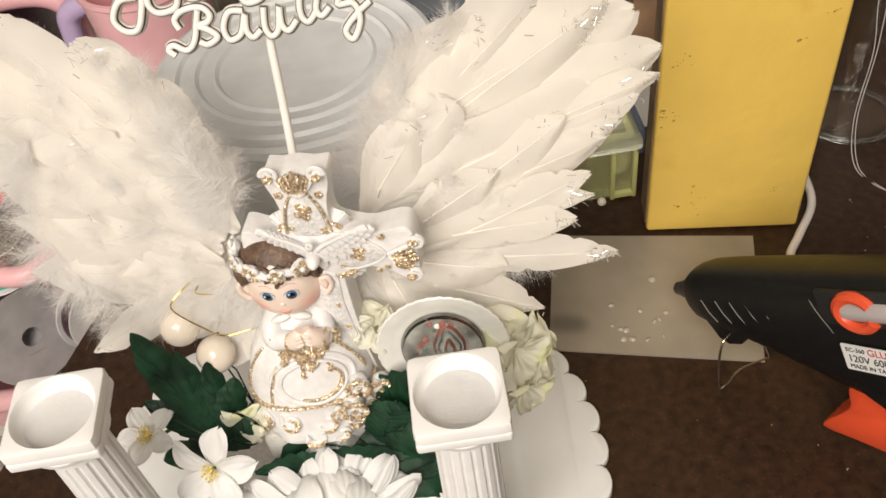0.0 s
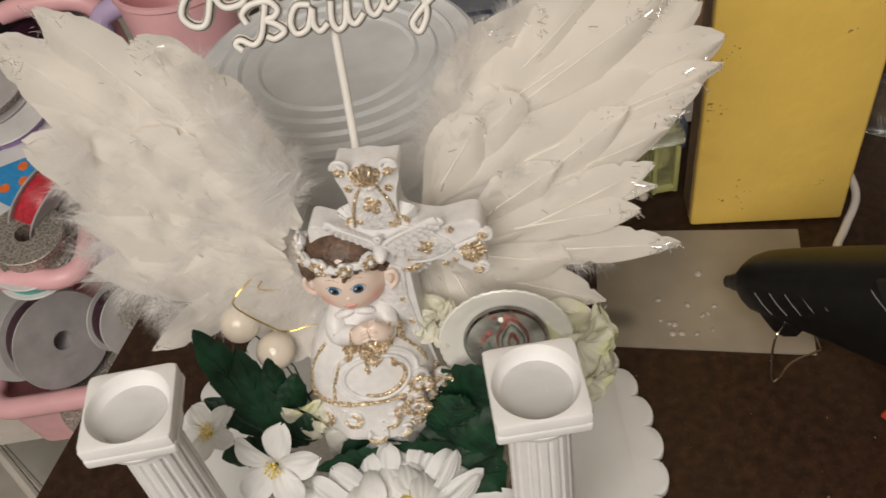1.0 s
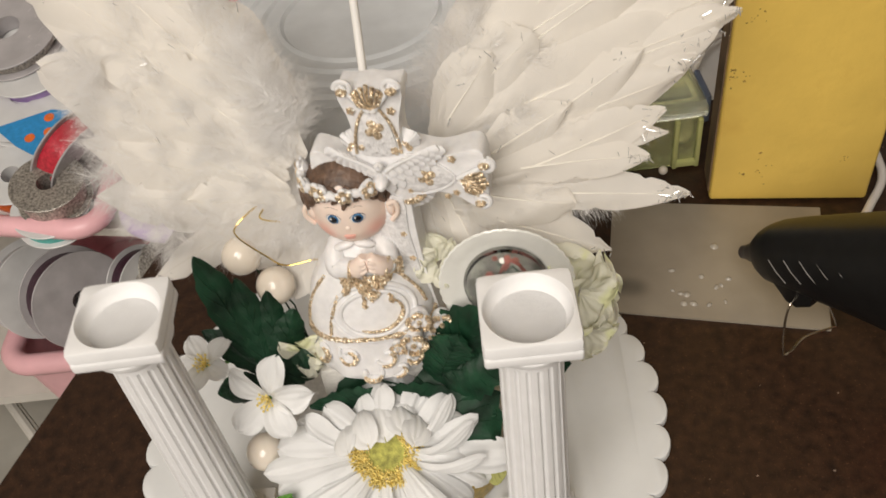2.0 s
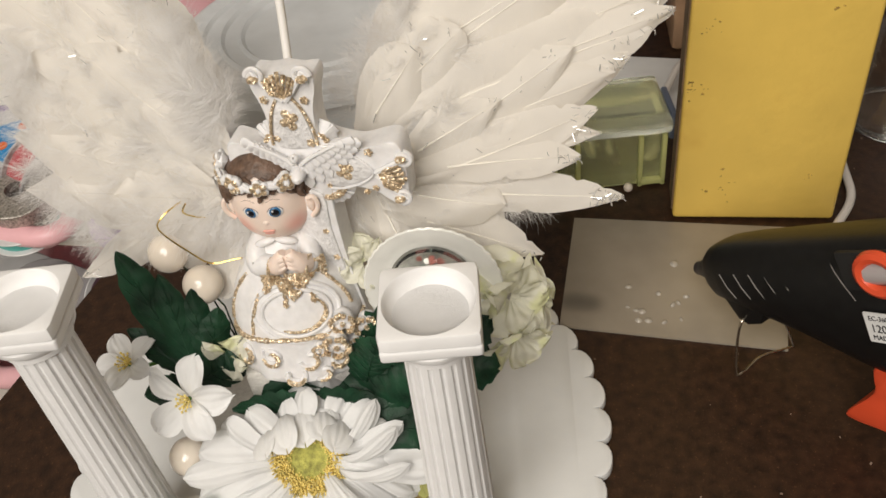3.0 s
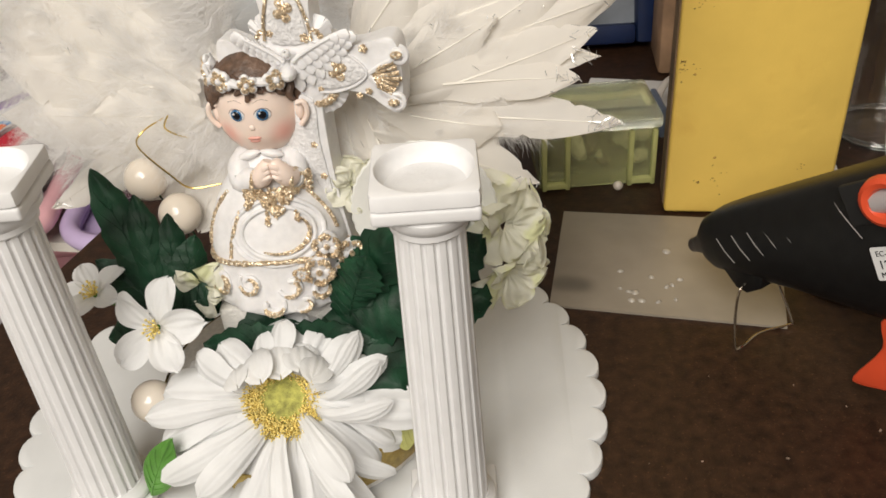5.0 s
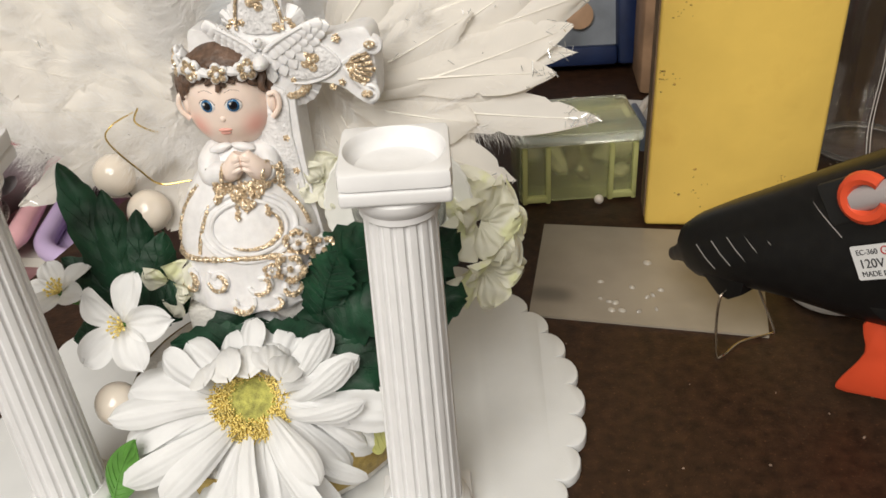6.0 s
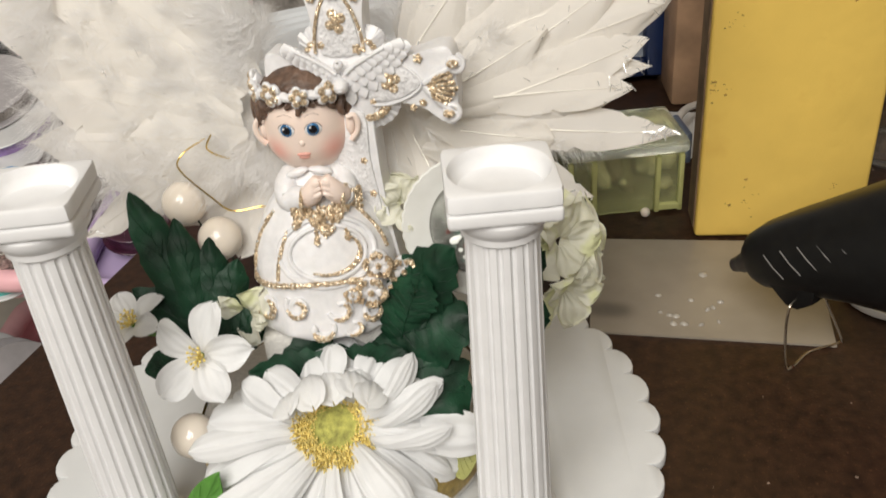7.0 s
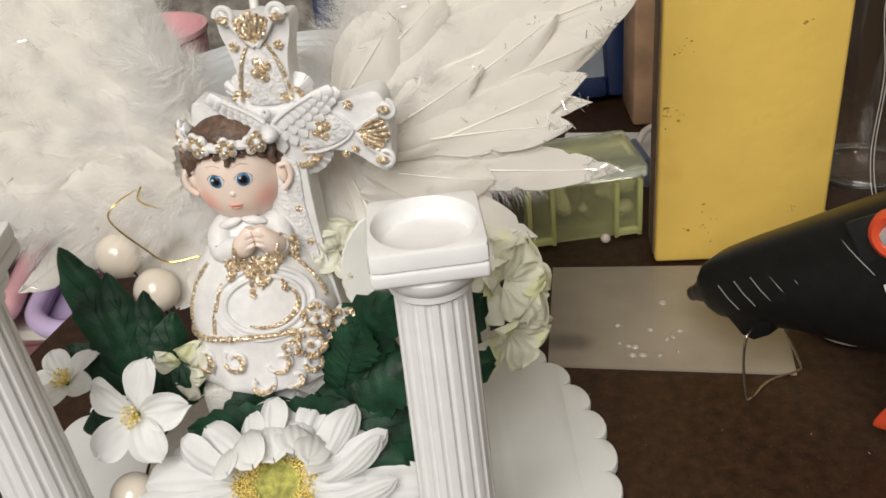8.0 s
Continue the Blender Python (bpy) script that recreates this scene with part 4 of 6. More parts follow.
    # pleated corner tufts between the arms
    for sx, sy, lab in ((1, 1, ""), (-1, 1, ""), (1, -1, "")):
        bm = bmesh.new()
        gold = bmesh.new()
        for q in range(5):
            t = radians(18 + 16 * q) if sy > 0 else radians(-95 + 17 * q)
            d = Vector((sx * math.cos(t), math.sin(t), 0))
            a, b = Vector((sx * 0.0080, sy * 0.0088, -0.004)), Vector((sx * 0.0080, sy * 0.0088, -0.005)) + d * ((0.0074 if q % 2 else 0.0058) if sy > 0 else 0.0092)
            add_tube(bm, [m @ a, m @ ((a + b) / 2 + Vector((0, 0, 0.002))), m @ b], 0.0016 if sy > 0 else 0.0021, 7, taper=lambda u: 0.6 + 0.6 * u, flat=1.6)
            if q % 2 == 0 or sy < 0:
                add_ball(gold, m @ (a + d * (0.0035 if sy > 0 else 0.0062) + Vector((0, 0, 0.0032))), 0.0013 if sy > 0 else 0.0019, (1, 1, 0.8), 8)
        part("pleated_tuft", bm, M_RESIN, c)
        part("gilt_bead", gold, M_GOLD, c)
    # outspread wing relief at the crossing
    bm = bmesh.new()
    add_ball(bm, m @ Vector((-0.0005, -0.0015, 0.0032)), 0.0040, (0.75, 1.6, 0.7), 14)
    add_ball(bm, m @ Vector((0.0000, 0.0056, 0.0048)), 0.0018, n=12)
    add_tube(bm, [m @ Vector((0.0000, 0.0066, 0.0058)), m @ Vector((0.0002, 0.0074, 0.0072))], 0.0006, 6, taper=lambda u: 1.1 - 0.8 * u)
    part("relief_core", bm, M_RESIN, c, "plain moulded relief boss")
    for s in (-1, 1):
        tip_y, span, reach = (0.0084, 0.0146, 1.0) if s > 0 else (0.0084, 0.0138, 0.62)
        edge = lambda f: Vector((s * (0.0015 + span * f), 0.0022 + tip_y * f ** 0.8, 0.0024))
        bm = bmesh.new()
        add_tube(bm, smooth_path([m @ (edge(f / 5) + Vector((0, 0, 0.0012))) for f in range(6)], 3), 0.0009, 8, taper=lambda u: 1.1 - 0.6 * u)
        part("wing_ridge", bm, M_RESIN, c)
        for row in range(3):
            for q in range(8):
                f = (q + 0.5 * (row % 2)) / 7.5
                t = radians(-86 + 92 * f ** 0.9)
                ln = (0.0118 - 0.0020 * f) * (1 - 0.30 * row) * reach
                k = m @ frame_of(edge(f) + Vector((0, 0, 0.0007 * row - 0.0006)), (s * math.cos(t), math.sin(t), 0.03), (0, 0, 1))
                bm = bmesh.new()
                add_blade(bm, k, ln, 0.0046, lambda u: (0.45 + 0.65 * u) * math.sqrt(max(0.03, 1 - max(0.0, (u - 0.72) / 0.28) ** 2)), bend=0.12, cup=-0.16, nu=7, nv=4, thick=0.0009)
                part("relief_feather", bm, M_RESIN, c)


def build_medallion():
    p = thing("cameo_plate", (0.0125, 0.246, 0.085), "white glazed scalloped plate with a small printed oval under clear resin", "plate")
    m = frame_of((0.0100, 0.2475, 0.1080), (-0.02, 0.16, 1.0), (-0.10, -1.0, 0.16)) @ Matrix.Diagonal((0.91, 0.91, 0.91, 1))
    bm = bmesh.new()
    n, teeth = 120, 40
    add_lathe(bm, [(0.018, -0.0020), (0.027, -0.0016), (0.0300, 0.0008), (0.0305, 0.0016), (0.0298, 0.0022), (0.0240, 0.0008), (0.0215, 0.0000), (0.0002, 0.0)], m, n,
              shape=lambda a, i: (1 + 0.016 * abs(math.sin(teeth / 2 * a))) if 1 < i < 5 else 1)
    part("plate", bm, M_CHINA, p)
    oval = Matrix.Diagonal((0.92, 1.0, 1, 1))
    bm = bmesh.new()
    add_lathe(bm, [(0.0205, 0.0004), (0.0212, 0.0012), (0.0200, 0.0018), (0.0002, 0.0018)], m @ oval, 48)
    part("picture", bm, M_CAMEO, p, "dark grey oval print")
    def ring(name, cx, cy, rx, ry, w, mat, wave):
        bm = bmesh.new()
        add_tube(bm, [m @ oval @ Vector((cx + rx * (1 + wave * math.sin(7 * t)) * math.cos(t), cy + ry * (1 + wave * math.sin(5 * t)) * math.sin(t), 0.0019)) for t in (2 * math.pi * q / 40 for q in range(40))], w, 6, closed=True, flat=0.15)
        part(name, bm, mat, p)

    ring("print_band", 0.0035, 0.0010, 0.0075, 0.0130, 0.0012, M_RED, 0.05)
    ring("print_band", 0.0035, 0.0005, 0.0052, 0.0100, 0.0008, M_GREEN, 0.08)
    ring("print_band", 0.0035, 0.0000, 0.0024, 0.0062, 0.0014, M_RED, 0.10)
    rnd = random.Random(14)
    for q in range(26):
        t, r = rnd.uniform(1.2, 4.6), rnd.uniform(0.009, 0.0165)
        bm = bmesh.new()
        add_ball(bm, m @ oval @ Vector((0.001 + r * math.cos(t), r * math.sin(t), 0.0018)), rnd.uniform(0.0008, 0.0018), (1, 1, 0.15), 8, 0, m.to_3x3().normalized().to_4x4())
        part("print_blot", bm, (M_RED, M_RED, M_GREEN, M_CHINA)[q % 4], p)
    bm = bmesh.new()
    add_lathe(bm, [(0.0203, 0.0021), (0.0196, 0.0036), (0.0150, 0.0054), (0.0080, 0.0064), (0.0002, 0.0067)], m @ oval, 40)
    part("resin_dome", bm, M_GLASS, p, "clear resin dome").visible_shadow = False


# ---- feather wings ----
def wing_y(x, z):
    return 0.268 + 0.62 * (z - 0.125) + (0.25 * (-0.04 - x) if x < -0.04 else 0.0)


def wing_point(x, z, layer=0.0):
    return Vector((x, wing_y(x, z) + layer, z))


WING_NORMAL = Vector((0.06, -0.85, 0.53)).normalized()


def vane(u, point=0.5):
    """Half-width of a feather along its length; point 0: rounded tip, 1: drawn out to a point."""
    rise = min(1.0, 0.22 + 1.9 * u) if u < 0.45 else 1.0
    start = 0.78 - 0.33 * point
    fall = max(0.02, 1 - max(0.0, (u - start) / (1 - start)) ** 2) ** (0.5 + 0.65 * point)
    return rise * fall


def add_feather(wing, base, tip, width, layer, rnd, lift=0.0, curl=None, point=0.5):
    a, b = wing_point(*base, layer), wing_point(*tip, layer + lift)
    d = b - a
    length = d.length
    bend = curl if curl is not None else rnd.uniform(-0.16, 0.24)
    m = frame_of(a, d, WING_NORMAL + Vector((rnd.uniform(-0.07, 0.07), 0, rnd.uniform(-0.07, 0.07))))
    m = m @ Matrix.Rotation(bend / 2, 4, "X") @ Matrix.Rotation(0.07 if d.x > 0 else -0.07, 4, "Y")
    bm = bmesh.new()
    nu, nv = 34, 12
    ph = [rnd.uniform(0, 6) for _ in range(4)]
    splits = [(rnd.uniform(0.45, 0.96), rnd.choice((-1, 1)), rnd.uniform(0.10, 0.34)) for _ in range(4)]
    sweep = rnd.uniform(-0.09, 0.09)

    def spine(u):
        if abs(bend) < 1e-3:
            return length * u, 0.0
        return length * math.sin(bend * u) / bend, -length * (1 - math.cos(bend * u)) / bend

    rows = []
    for i in range(nu + 1):
        u = i / nu
        y, z = spine(u)
        row = []
        for j in range(nv + 1):
            v = 2 * j / nv - 1
            w = 0.5 * width * vane(u, point) * (1.0 if v < 0 else 0.80)
            w *= 1 + 0.025 * math.sin(17 * u + ph[0]) * abs(v)
            for c, s, deep in splits:
                if s * v > 0:
                    w *= 1 - deep * max(0.0, 1 - abs(u - c) / 0.022) * abs(v)
            x = v * w + sweep * length * u * u
            back = 0.45 * abs(v) * w * (1 - u * 0.75) + max(0.0, u - 0.85) * 0.10 * length * math.sin(13 * v + ph[0]) * (0.2 + abs(v))
            zz = z - 0.26 * abs(v) ** 1.6 * w + 0.040 * width * math.sin(5 * u + ph[2] + 2 * v) + 0.008 * width * math.sin(15 * u + 5 * v + ph[3])
            row.append(bm.verts.new(m @ Vector((x, min(y + back, length * 1.01), zz))))
        rows.append(row)
    grid_faces(bm, rows)
    feather = part("feather", bm, M_FEATHER, wing)
    q = bmesh.new()
    pts = []
    for i in range(8, 27, 2):
        u = i / 28
        y, z = spine(u)
        pts.append(m @ Vector((sweep * length * u * u, y, z + 0.0003 + 0.040 * width * math.sin(5 * u + ph[2]))))
    add_tube(q, pts, 0.00046 if d.x > 0 else 0.00028, 5, taper=lambda u: 1.1 - 0.85 * u)
    part("quill", q, M_QUILL, feather)
    return m, length, width, sweep


def plume(roots, rnd, p, d, normal, length, barb, count):
    """A curled marabou plume: soft barbs that spring from both sides of a bent spine."""
    side = d.cross(normal).normalized()
    bow = side * rnd.uniform(-0.45, 0.45) + normal * rnd.uniform(-0.1, 0.5)
    for k in range(count):
        u = (k + rnd.random()) / count
        at = p + d * length * u + bow * length * u * u
        along = (d + 2 * bow * u).normalized()
        s = 1 if k % 2 else -1
        out = (side * s * (1.05 - 0.75 * u) + along * (0.45 + 0.8 * u) + normal * rnd.gauss(0.15, 0.32)).normalized()
        roots.append((at, out, barb * (0.45 + 0.75 * math.sin(math.pi * (0.15 + 0.75 * u))) * rnd.uniform(0.6, 1.15)))


def strand_mesh(name, wing, roots, rnd, mat, wide=0.00004):
    """Loose barbs: each a narrow bent sliver. roots: (point, direction, length)."""
    verts, faces = [], []
    for p, d, ln in roots:
        side = d.cross(Vector((rnd.gauss(0, 1), rnd.gauss(0, 1), rnd.gauss(0, 1)))).normalized()
        droop = Vector((rnd.gauss(0, 0.22), rnd.gauss(0, 0.22), rnd.gauss(-0.10, 0.22)))
        k = len(verts)
        for s, w in ((0.0, 1.0), (0.35, 1.0), (0.7, 0.8), (1.0, 0.15)):
            c = p + d * ln * s + droop * ln * s * s
            verts += [c - side * wide * w, c + side * wide * w]
        for q in range(3):
            faces.append((k + 2 * q, k + 2 * q + 1, k + 2 * q + 3, k + 2 * q + 2))
    me = bpy.data.meshes.new(name)
    me.from_pydata([tuple(v) for v in verts], [], faces)
    me.materials.append(mat)
    ob = new(name, me)
    link(ob, wing)
    return tagged(ob, "wispy loose white down", kind="stuff")


def tinsel(wing, spots, rnd):
    bm = bmesh.new()
    for p in spots:
        d = Vector((rnd.gauss(0, 1), rnd.gauss(0, 0.5), rnd.gauss(0, 1))).normalized()
        m = frame_of(p, d, (rnd.gauss(0, 1), -1, rnd.gauss(0.4, 0.6)))
        ln = rnd.uniform(0.0012, 0.0042)
        w = rnd.choice((0.00014, 0.00018, 0.00026, 0.0004))
        add_box(bm, (w, min(ln, 0.0018) if w > 0.0004 else ln, 0.00008), m)
    ob = part("tinsel", bm, M_SILVER, wing, "silver tinsel slivers", smooth=False)
    tagged(ob, kind="stuff")


def build_wing(name, label, root, layers, seed, sign, plumes, rim):
    rnd = random.Random(seed)
    w = thing(name, wing_point(*root), label, "wing", "feather wings")
    spots, roots = [], []
    for base, tip, width, layer, glint in layers:
        m, length, wd, sweep = add_feather(w, base, tip, width, layer, rnd, point=rnd.uniform(0.45, 0.9) if tip[1] < 0.17 else rnd.uniform(0.0, 0.45))
        for _ in range(glint * 2):
            u = rnd.uniform(0.86, 1.0)
            spots.append(m @ Vector((rnd.uniform(-0.35, 0.35) * wd * vane(min(u, 0.99)) + sweep * length, u * length, 0.0012)))
        for _ in range(5):
            u = rnd.uniform(0.2, 0.85)
            if rnd.random() < 0.2:
                spots.append(m @ Vector((rnd.uniform(-0.3, 0.3) * wd, u * length, 0.0014)))
        # loose barbs along the lower half of each vane's rim
        for _ in range(70 if sign > 0 else 160):
            u = rnd.uniform(0.06, 0.70 if sign > 0 else 0.90) ** 1.2
            s = rnd.choice((-1, 1))
            p = m @ Vector((s * 0.44 * wd * vane(u), u * length, rnd.uniform(-0.001, 0.001)))
            d = (m.to_3x3() @ Vector((s * rnd.uniform(0.5, 1.2), rnd.uniform(0.2, 1.0), rnd.gauss(0, 0.35)))).normalized()
            roots.append((p, d, rnd.uniform(0.003, 0.010) * (1.3 - u)))
    # marabou plumes: over the whole fluffy wing, or along the inner and lower rim of the sleek one
    for _ in range(plumes):
        base, tip, width, layer, _g = rnd.choice(layers)
        u = abs(rnd.gauss(0, 0.16)) + 0.02 if sign > 0 else rnd.uniform(0.02, 0.62)
        x = base[0] + (tip[0] - base[0]) * u + rnd.gauss(0, 0.005)
        z = base[1] + (tip[1] - base[1]) * u + rnd.gauss(0, 0.005)
        if z < 0.118:
            continue
        p = wing_point(x, z, rnd.uniform(-0.009, 0.001) if sign < 0 else rnd.uniform(-0.004, 0.003))
        d = (wing_point(*tip) - wing_point(*base)).normalized() + Vector((rnd.gauss(0, 0.28), 0, rnd.gauss(0, 0.28)))
        plume(roots, rnd, p, d.normalized(), WING_NORMAL, rnd.uniform(0.012, 0.024), rnd.uniform(0.006, 0.012), 150)
    for x0, z0, x1, z1, dx, dz, length, barb, count in rim:
        for k in range(count):
            t = (k + rnd.random()) / count
            p = wing_point(x0 + (x1 - x0) * t, z0 + (z1 - z0) * t, rnd.uniform(-0.004, 0.003) if sign > 0 else rnd.uniform(-0.010, 0.001))
            away = Vector((dx, 0.55 * dz, dz)) + Vector((rnd.gauss(0, 0.3), 0, rnd.gauss(0, 0.3)))
            plume(roots, rnd, p, away.normalized(), WING_NORMAL, length * rnd.uniform(0.7, 1.2), barb, 150)
    strand_mesh("down", w, roots, rnd, M_DOWN)
    if sign < 0:
        # one curled plume that stands clear of the rest
        curled = []
        for x, z, dx, dz in ((-0.060, 0.176, -0.9, 0.35), (-0.066, 0.168, -0.8, 0.75)):
            plume(curled, rnd, wing_point(x, z, -0.012), Vector((dx, 0.1, dz)).normalized(), WING_NORMAL, 0.024, 0.013, 120)
        strand_mesh("curled_plume", w, curled, rnd, M_DOWN, 0.00009)
    tinsel(w, spots, rnd)
    return w


def build_wings():
    right = [((-0.012, 0.168), (0.030, 0.210), 0.026, 0.004, 3), ((-0.012, 0.167), (0.046, 0.213), 0.032, 0.003, 6), ((-0.014, 0.167), (0.070, 0.213), 0.038, 0.002, 9),
             ((-0.013, 0.163), (0.092, 0.213), 0.036, 0.001, 12), ((-0.013, 0.161), (0.104, 0.209), 0.036, 0.0005, 10), ((-0.014, 0.166), (0.082, 0.2145), 0.036, 0.0018, 8), ((-0.013, 0.155), (0.100, 0.187), 0.032, -0.0018, 6), ((-0.014, 0.159), (0.111, 0.200), 0.034, 0.0, 12), ((-0.012, 0.157), (0.110, 0.190), 0.028, -0.001, 8),
             ((-0.012, 0.153), (0.092, 0.178), 0.032, -0.0025, 8), ((-0.011, 0.151), (0.088, 0.164), 0.030, -0.004, 8), ((-0.011, 0.149), (0.080, 0.154), 0.026, -0.005, 6),
             ((-0.009, 0.146), (0.070, 0.146), 0.026, -0.006, 4), ((-0.006, 0.139), (0.087, 0.1265), 0.0185, -0.004, 14), ((-0.008, 0.130), (0.055, 0.110), 0.022, 0.0, 2),
             ((-0.014, 0.157), (0.013, 0.186), 0.026, -0.008, 2), ((-0.014, 0.160), (0.030, 0.190), 0.028, -0.007, 1),
             ((-0.004, 0.148), (0.043, 0.166), 0.022, -0.010, 2), ((0.000, 0.146), (0.071, 0.150), 0.020, -0.009, 3),
             ((0.002, 0.147), (0.073, 0.178), 0.022, -0.007, 3), ((0.004, 0.142), (0.080, 0.157), 0.020, -0.008, 3), ((-0.006, 0.140), (0.040, 0.128), 0.026, -0.006, 0),
             ((-0.014, 0.150), (0.028, 0.112), 0.030, 0.004, 0), ((-0.018, 0.146), (0.008, 0.098), 0.030, 0.006, 0), ((-0.012, 0.150), (0.044, 0.116), 0.028, 0.003, 0), ((-0.022, 0.150), (-0.012, 0.096), 0.026, 0.008, 0)]
    left = [((-0.067, 0.160), (-0.084, 0.186), 0.020, 0.002, 0), ((-0.069, 0.160), (-0.094, 0.200), 0.022, 0.003, 1), ((-0.069, 0.159), (-0.111, 0.213), 0.026, 0.002, 2),
            ((-0.070, 0.157), (-0.122, 0.215), 0.036, 0.002, 8), ((-0.071, 0.155), (-0.162, 0.226), 0.036, 0.001, 12), ((-0.074, 0.153), (-0.183, 0.216), 0.034, 0.0, 12),
            ((-0.074, 0.151), (-0.184, 0.205), 0.030, -0.001, 10), ((-0.074, 0.149), (-0.176, 0.188), 0.032, -0.002, 8), ((-0.078, 0.144), (-0.172, 0.168), 0.032, -0.003, 2),
            ((-0.078, 0.142), (-0.166, 0.151), 0.034, -0.004, 0), ((-0.079, 0.138), (-0.164, 0.131), 0.034, -0.004, 0), ((-0.080, 0.133), (-0.1475, 0.1065), 0.019, -0.003, 2),
            ((-0.072, 0.152), (-0.128, 0.188), 0.030, -0.008, 1), ((-0.074, 0.148), (-0.140, 0.172), 0.028, -0.009, 1), ((-0.074, 0.144), (-0.132, 0.156), 0.028, -0.010, 0),
            ((-0.072, 0.140), (-0.120, 0.136), 0.030, -0.010, 0), ((-0.066, 0.154), (-0.100, 0.190), 0.028, -0.007, 0), ((-0.070, 0.136), (-0.108, 0.122), 0.030, -0.007, 0),
            ((-0.066, 0.146), (-0.104, 0.102), 0.030, 0.004, 0), ((-0.060, 0.144), (-0.086, 0.094), 0.030, 0.006, 0), ((-0.056, 0.144), (-0.068, 0.090), 0.028, 0.008, 0), ((-0.068, 0.142), (-0.122, 0.112), 0.028, 0.002, 0)]
    build_wing("feather_wing", "white goose feather wing with silver tinsel tips, spread behind the cross", (-0.012, 0.150), right, 11, 1, 46,
               ((-0.016, 0.162, 0.020, 0.203, -0.5, 0.8, 0.013, 0.010, 22), (0.020, 0.203, 0.036, 0.210, -0.2, 0.9, 0.010, 0.006, 6),
                (0.016, 0.138, 0.054, 0.124, 0.8, -0.4, 0.009, 0.007, 7), (-0.006, 0.156, 0.022, 0.152, 0.9, 0.3, 0.014, 0.009, 12), (-0.010, 0.166, 0.010, 0.180, 0.6, 0.8, 0.014, 0.009, 10)))
    build_wing("feather_wing", "white goose feather wing with fluffy down and silver tinsel tips", (-0.072, 0.148), left, 12, -1, 190,
               ((-0.068, 0.160, -0.100, 0.200, 0.5, 0.8, 0.014, 0.010, 22), (-0.100, 0.200, -0.116, 0.208, 0.3, 0.8, 0.009, 0.006, 4),
                (-0.148, 0.188, -0.148, 0.142, -0.9, -0.1, 0.014, 0.011, 22), (-0.150, 0.142, -0.120, 0.122, -0.7, -0.4, 0.012, 0.010, 12), (-0.062, 0.172, -0.070, 0.176, -0.8, 0.4, 0.022, 0.013, 2), (-0.068, 0.134, -0.080, 0.124, -0.5, -0.5, 0.010, 0.008, 5),
                (-0.064, 0.172, -0.078, 0.128, -0.8, 0.2, 0.015, 0.010, 22)))


# ---- flowers, leaves, pearls ----
def petal_round(u):
    rise = 0.22 + 0.78 * math.sin(min(1.0, u / 0.6) * math.pi / 2)
    return rise * math.sqrt(max(0.02, 1 - max(0.0, (u - 0.6) / 0.4) ** 2))


def petal_long(u):
    return max(0.05, (0.38 + 0.66 * min(1, u * 1.45)) * math.sqrt(max(0.0, 1 - max(0.0, (u - 0.70) / 0.30) ** 2.2)))


def leaf_saw(u):
    return max(0.02, math.sin(math.pi * min(1, 0.10 + 0.88 * u)) ** 0.8 * (1 + 0.10 * math.sin(2 * math.pi * 6 * u)))


def leaf_blunt(u):
    saw = (u * 5.0) % 1.0
    return max(0.03, math.sin(math.pi * min(1, 0.12 + 0.80 * u)) ** 0.7 * math.sqrt(max(0.0, 1 - max(0.0, (u - 0.72) / 0.28) ** 2)) * (0.90 + 0.16 * saw))


def leaf_plain(u):
    return max(0.02, math.sin(math.pi * min(1, 0.04 + 0.95 * u)) ** 0.9)


def petal(bm, m, length, width, bend, rnd):
    """A soft silk petal: puffed across, with two lengthwise grooves and a tip that rolls over."""
    nu, nv = 16, 12
    sway, ph, roll = rnd.uniform(-0.06, 0.06), rnd.uniform(0, 6), rnd.uniform(0.2, 0.7)
    rows = []
    for i in range(nu + 1):
        u = i / nu
        y = length * (math.sin(bend * u) / bend if abs(bend) > 1e-3 else u)
        z = -length * (1 - math.cos(bend * u)) / bend - length * 0.10 * roll * max(0.0, u - 0.7) ** 1.5 * 4 if abs(bend) > 1e-3 else 0.0
        row = []
        for j in range(nv + 1):
            v = 2 * j / nv - 1
            w = 0.5 * width * petal_long(u) * (1 + 0.05 * math.sin(9 * u + ph))
            puff = 0.22 * width * (1 - abs(v) ** 2.2) * min(1.0, u * 3) - 0.030 * width * math.cos(3 * math.pi * v) * min(1.0, u * 2.5) * (1 - 0.5 * u)
            row.append(bm.verts.new(m @ Vector((v * w + sway * length * u * u, y, z + puff + 0.02 * width * math.sin(8 * u + 3 * v + ph)))))
        rows.append(row)
    grid_faces(bm, rows)


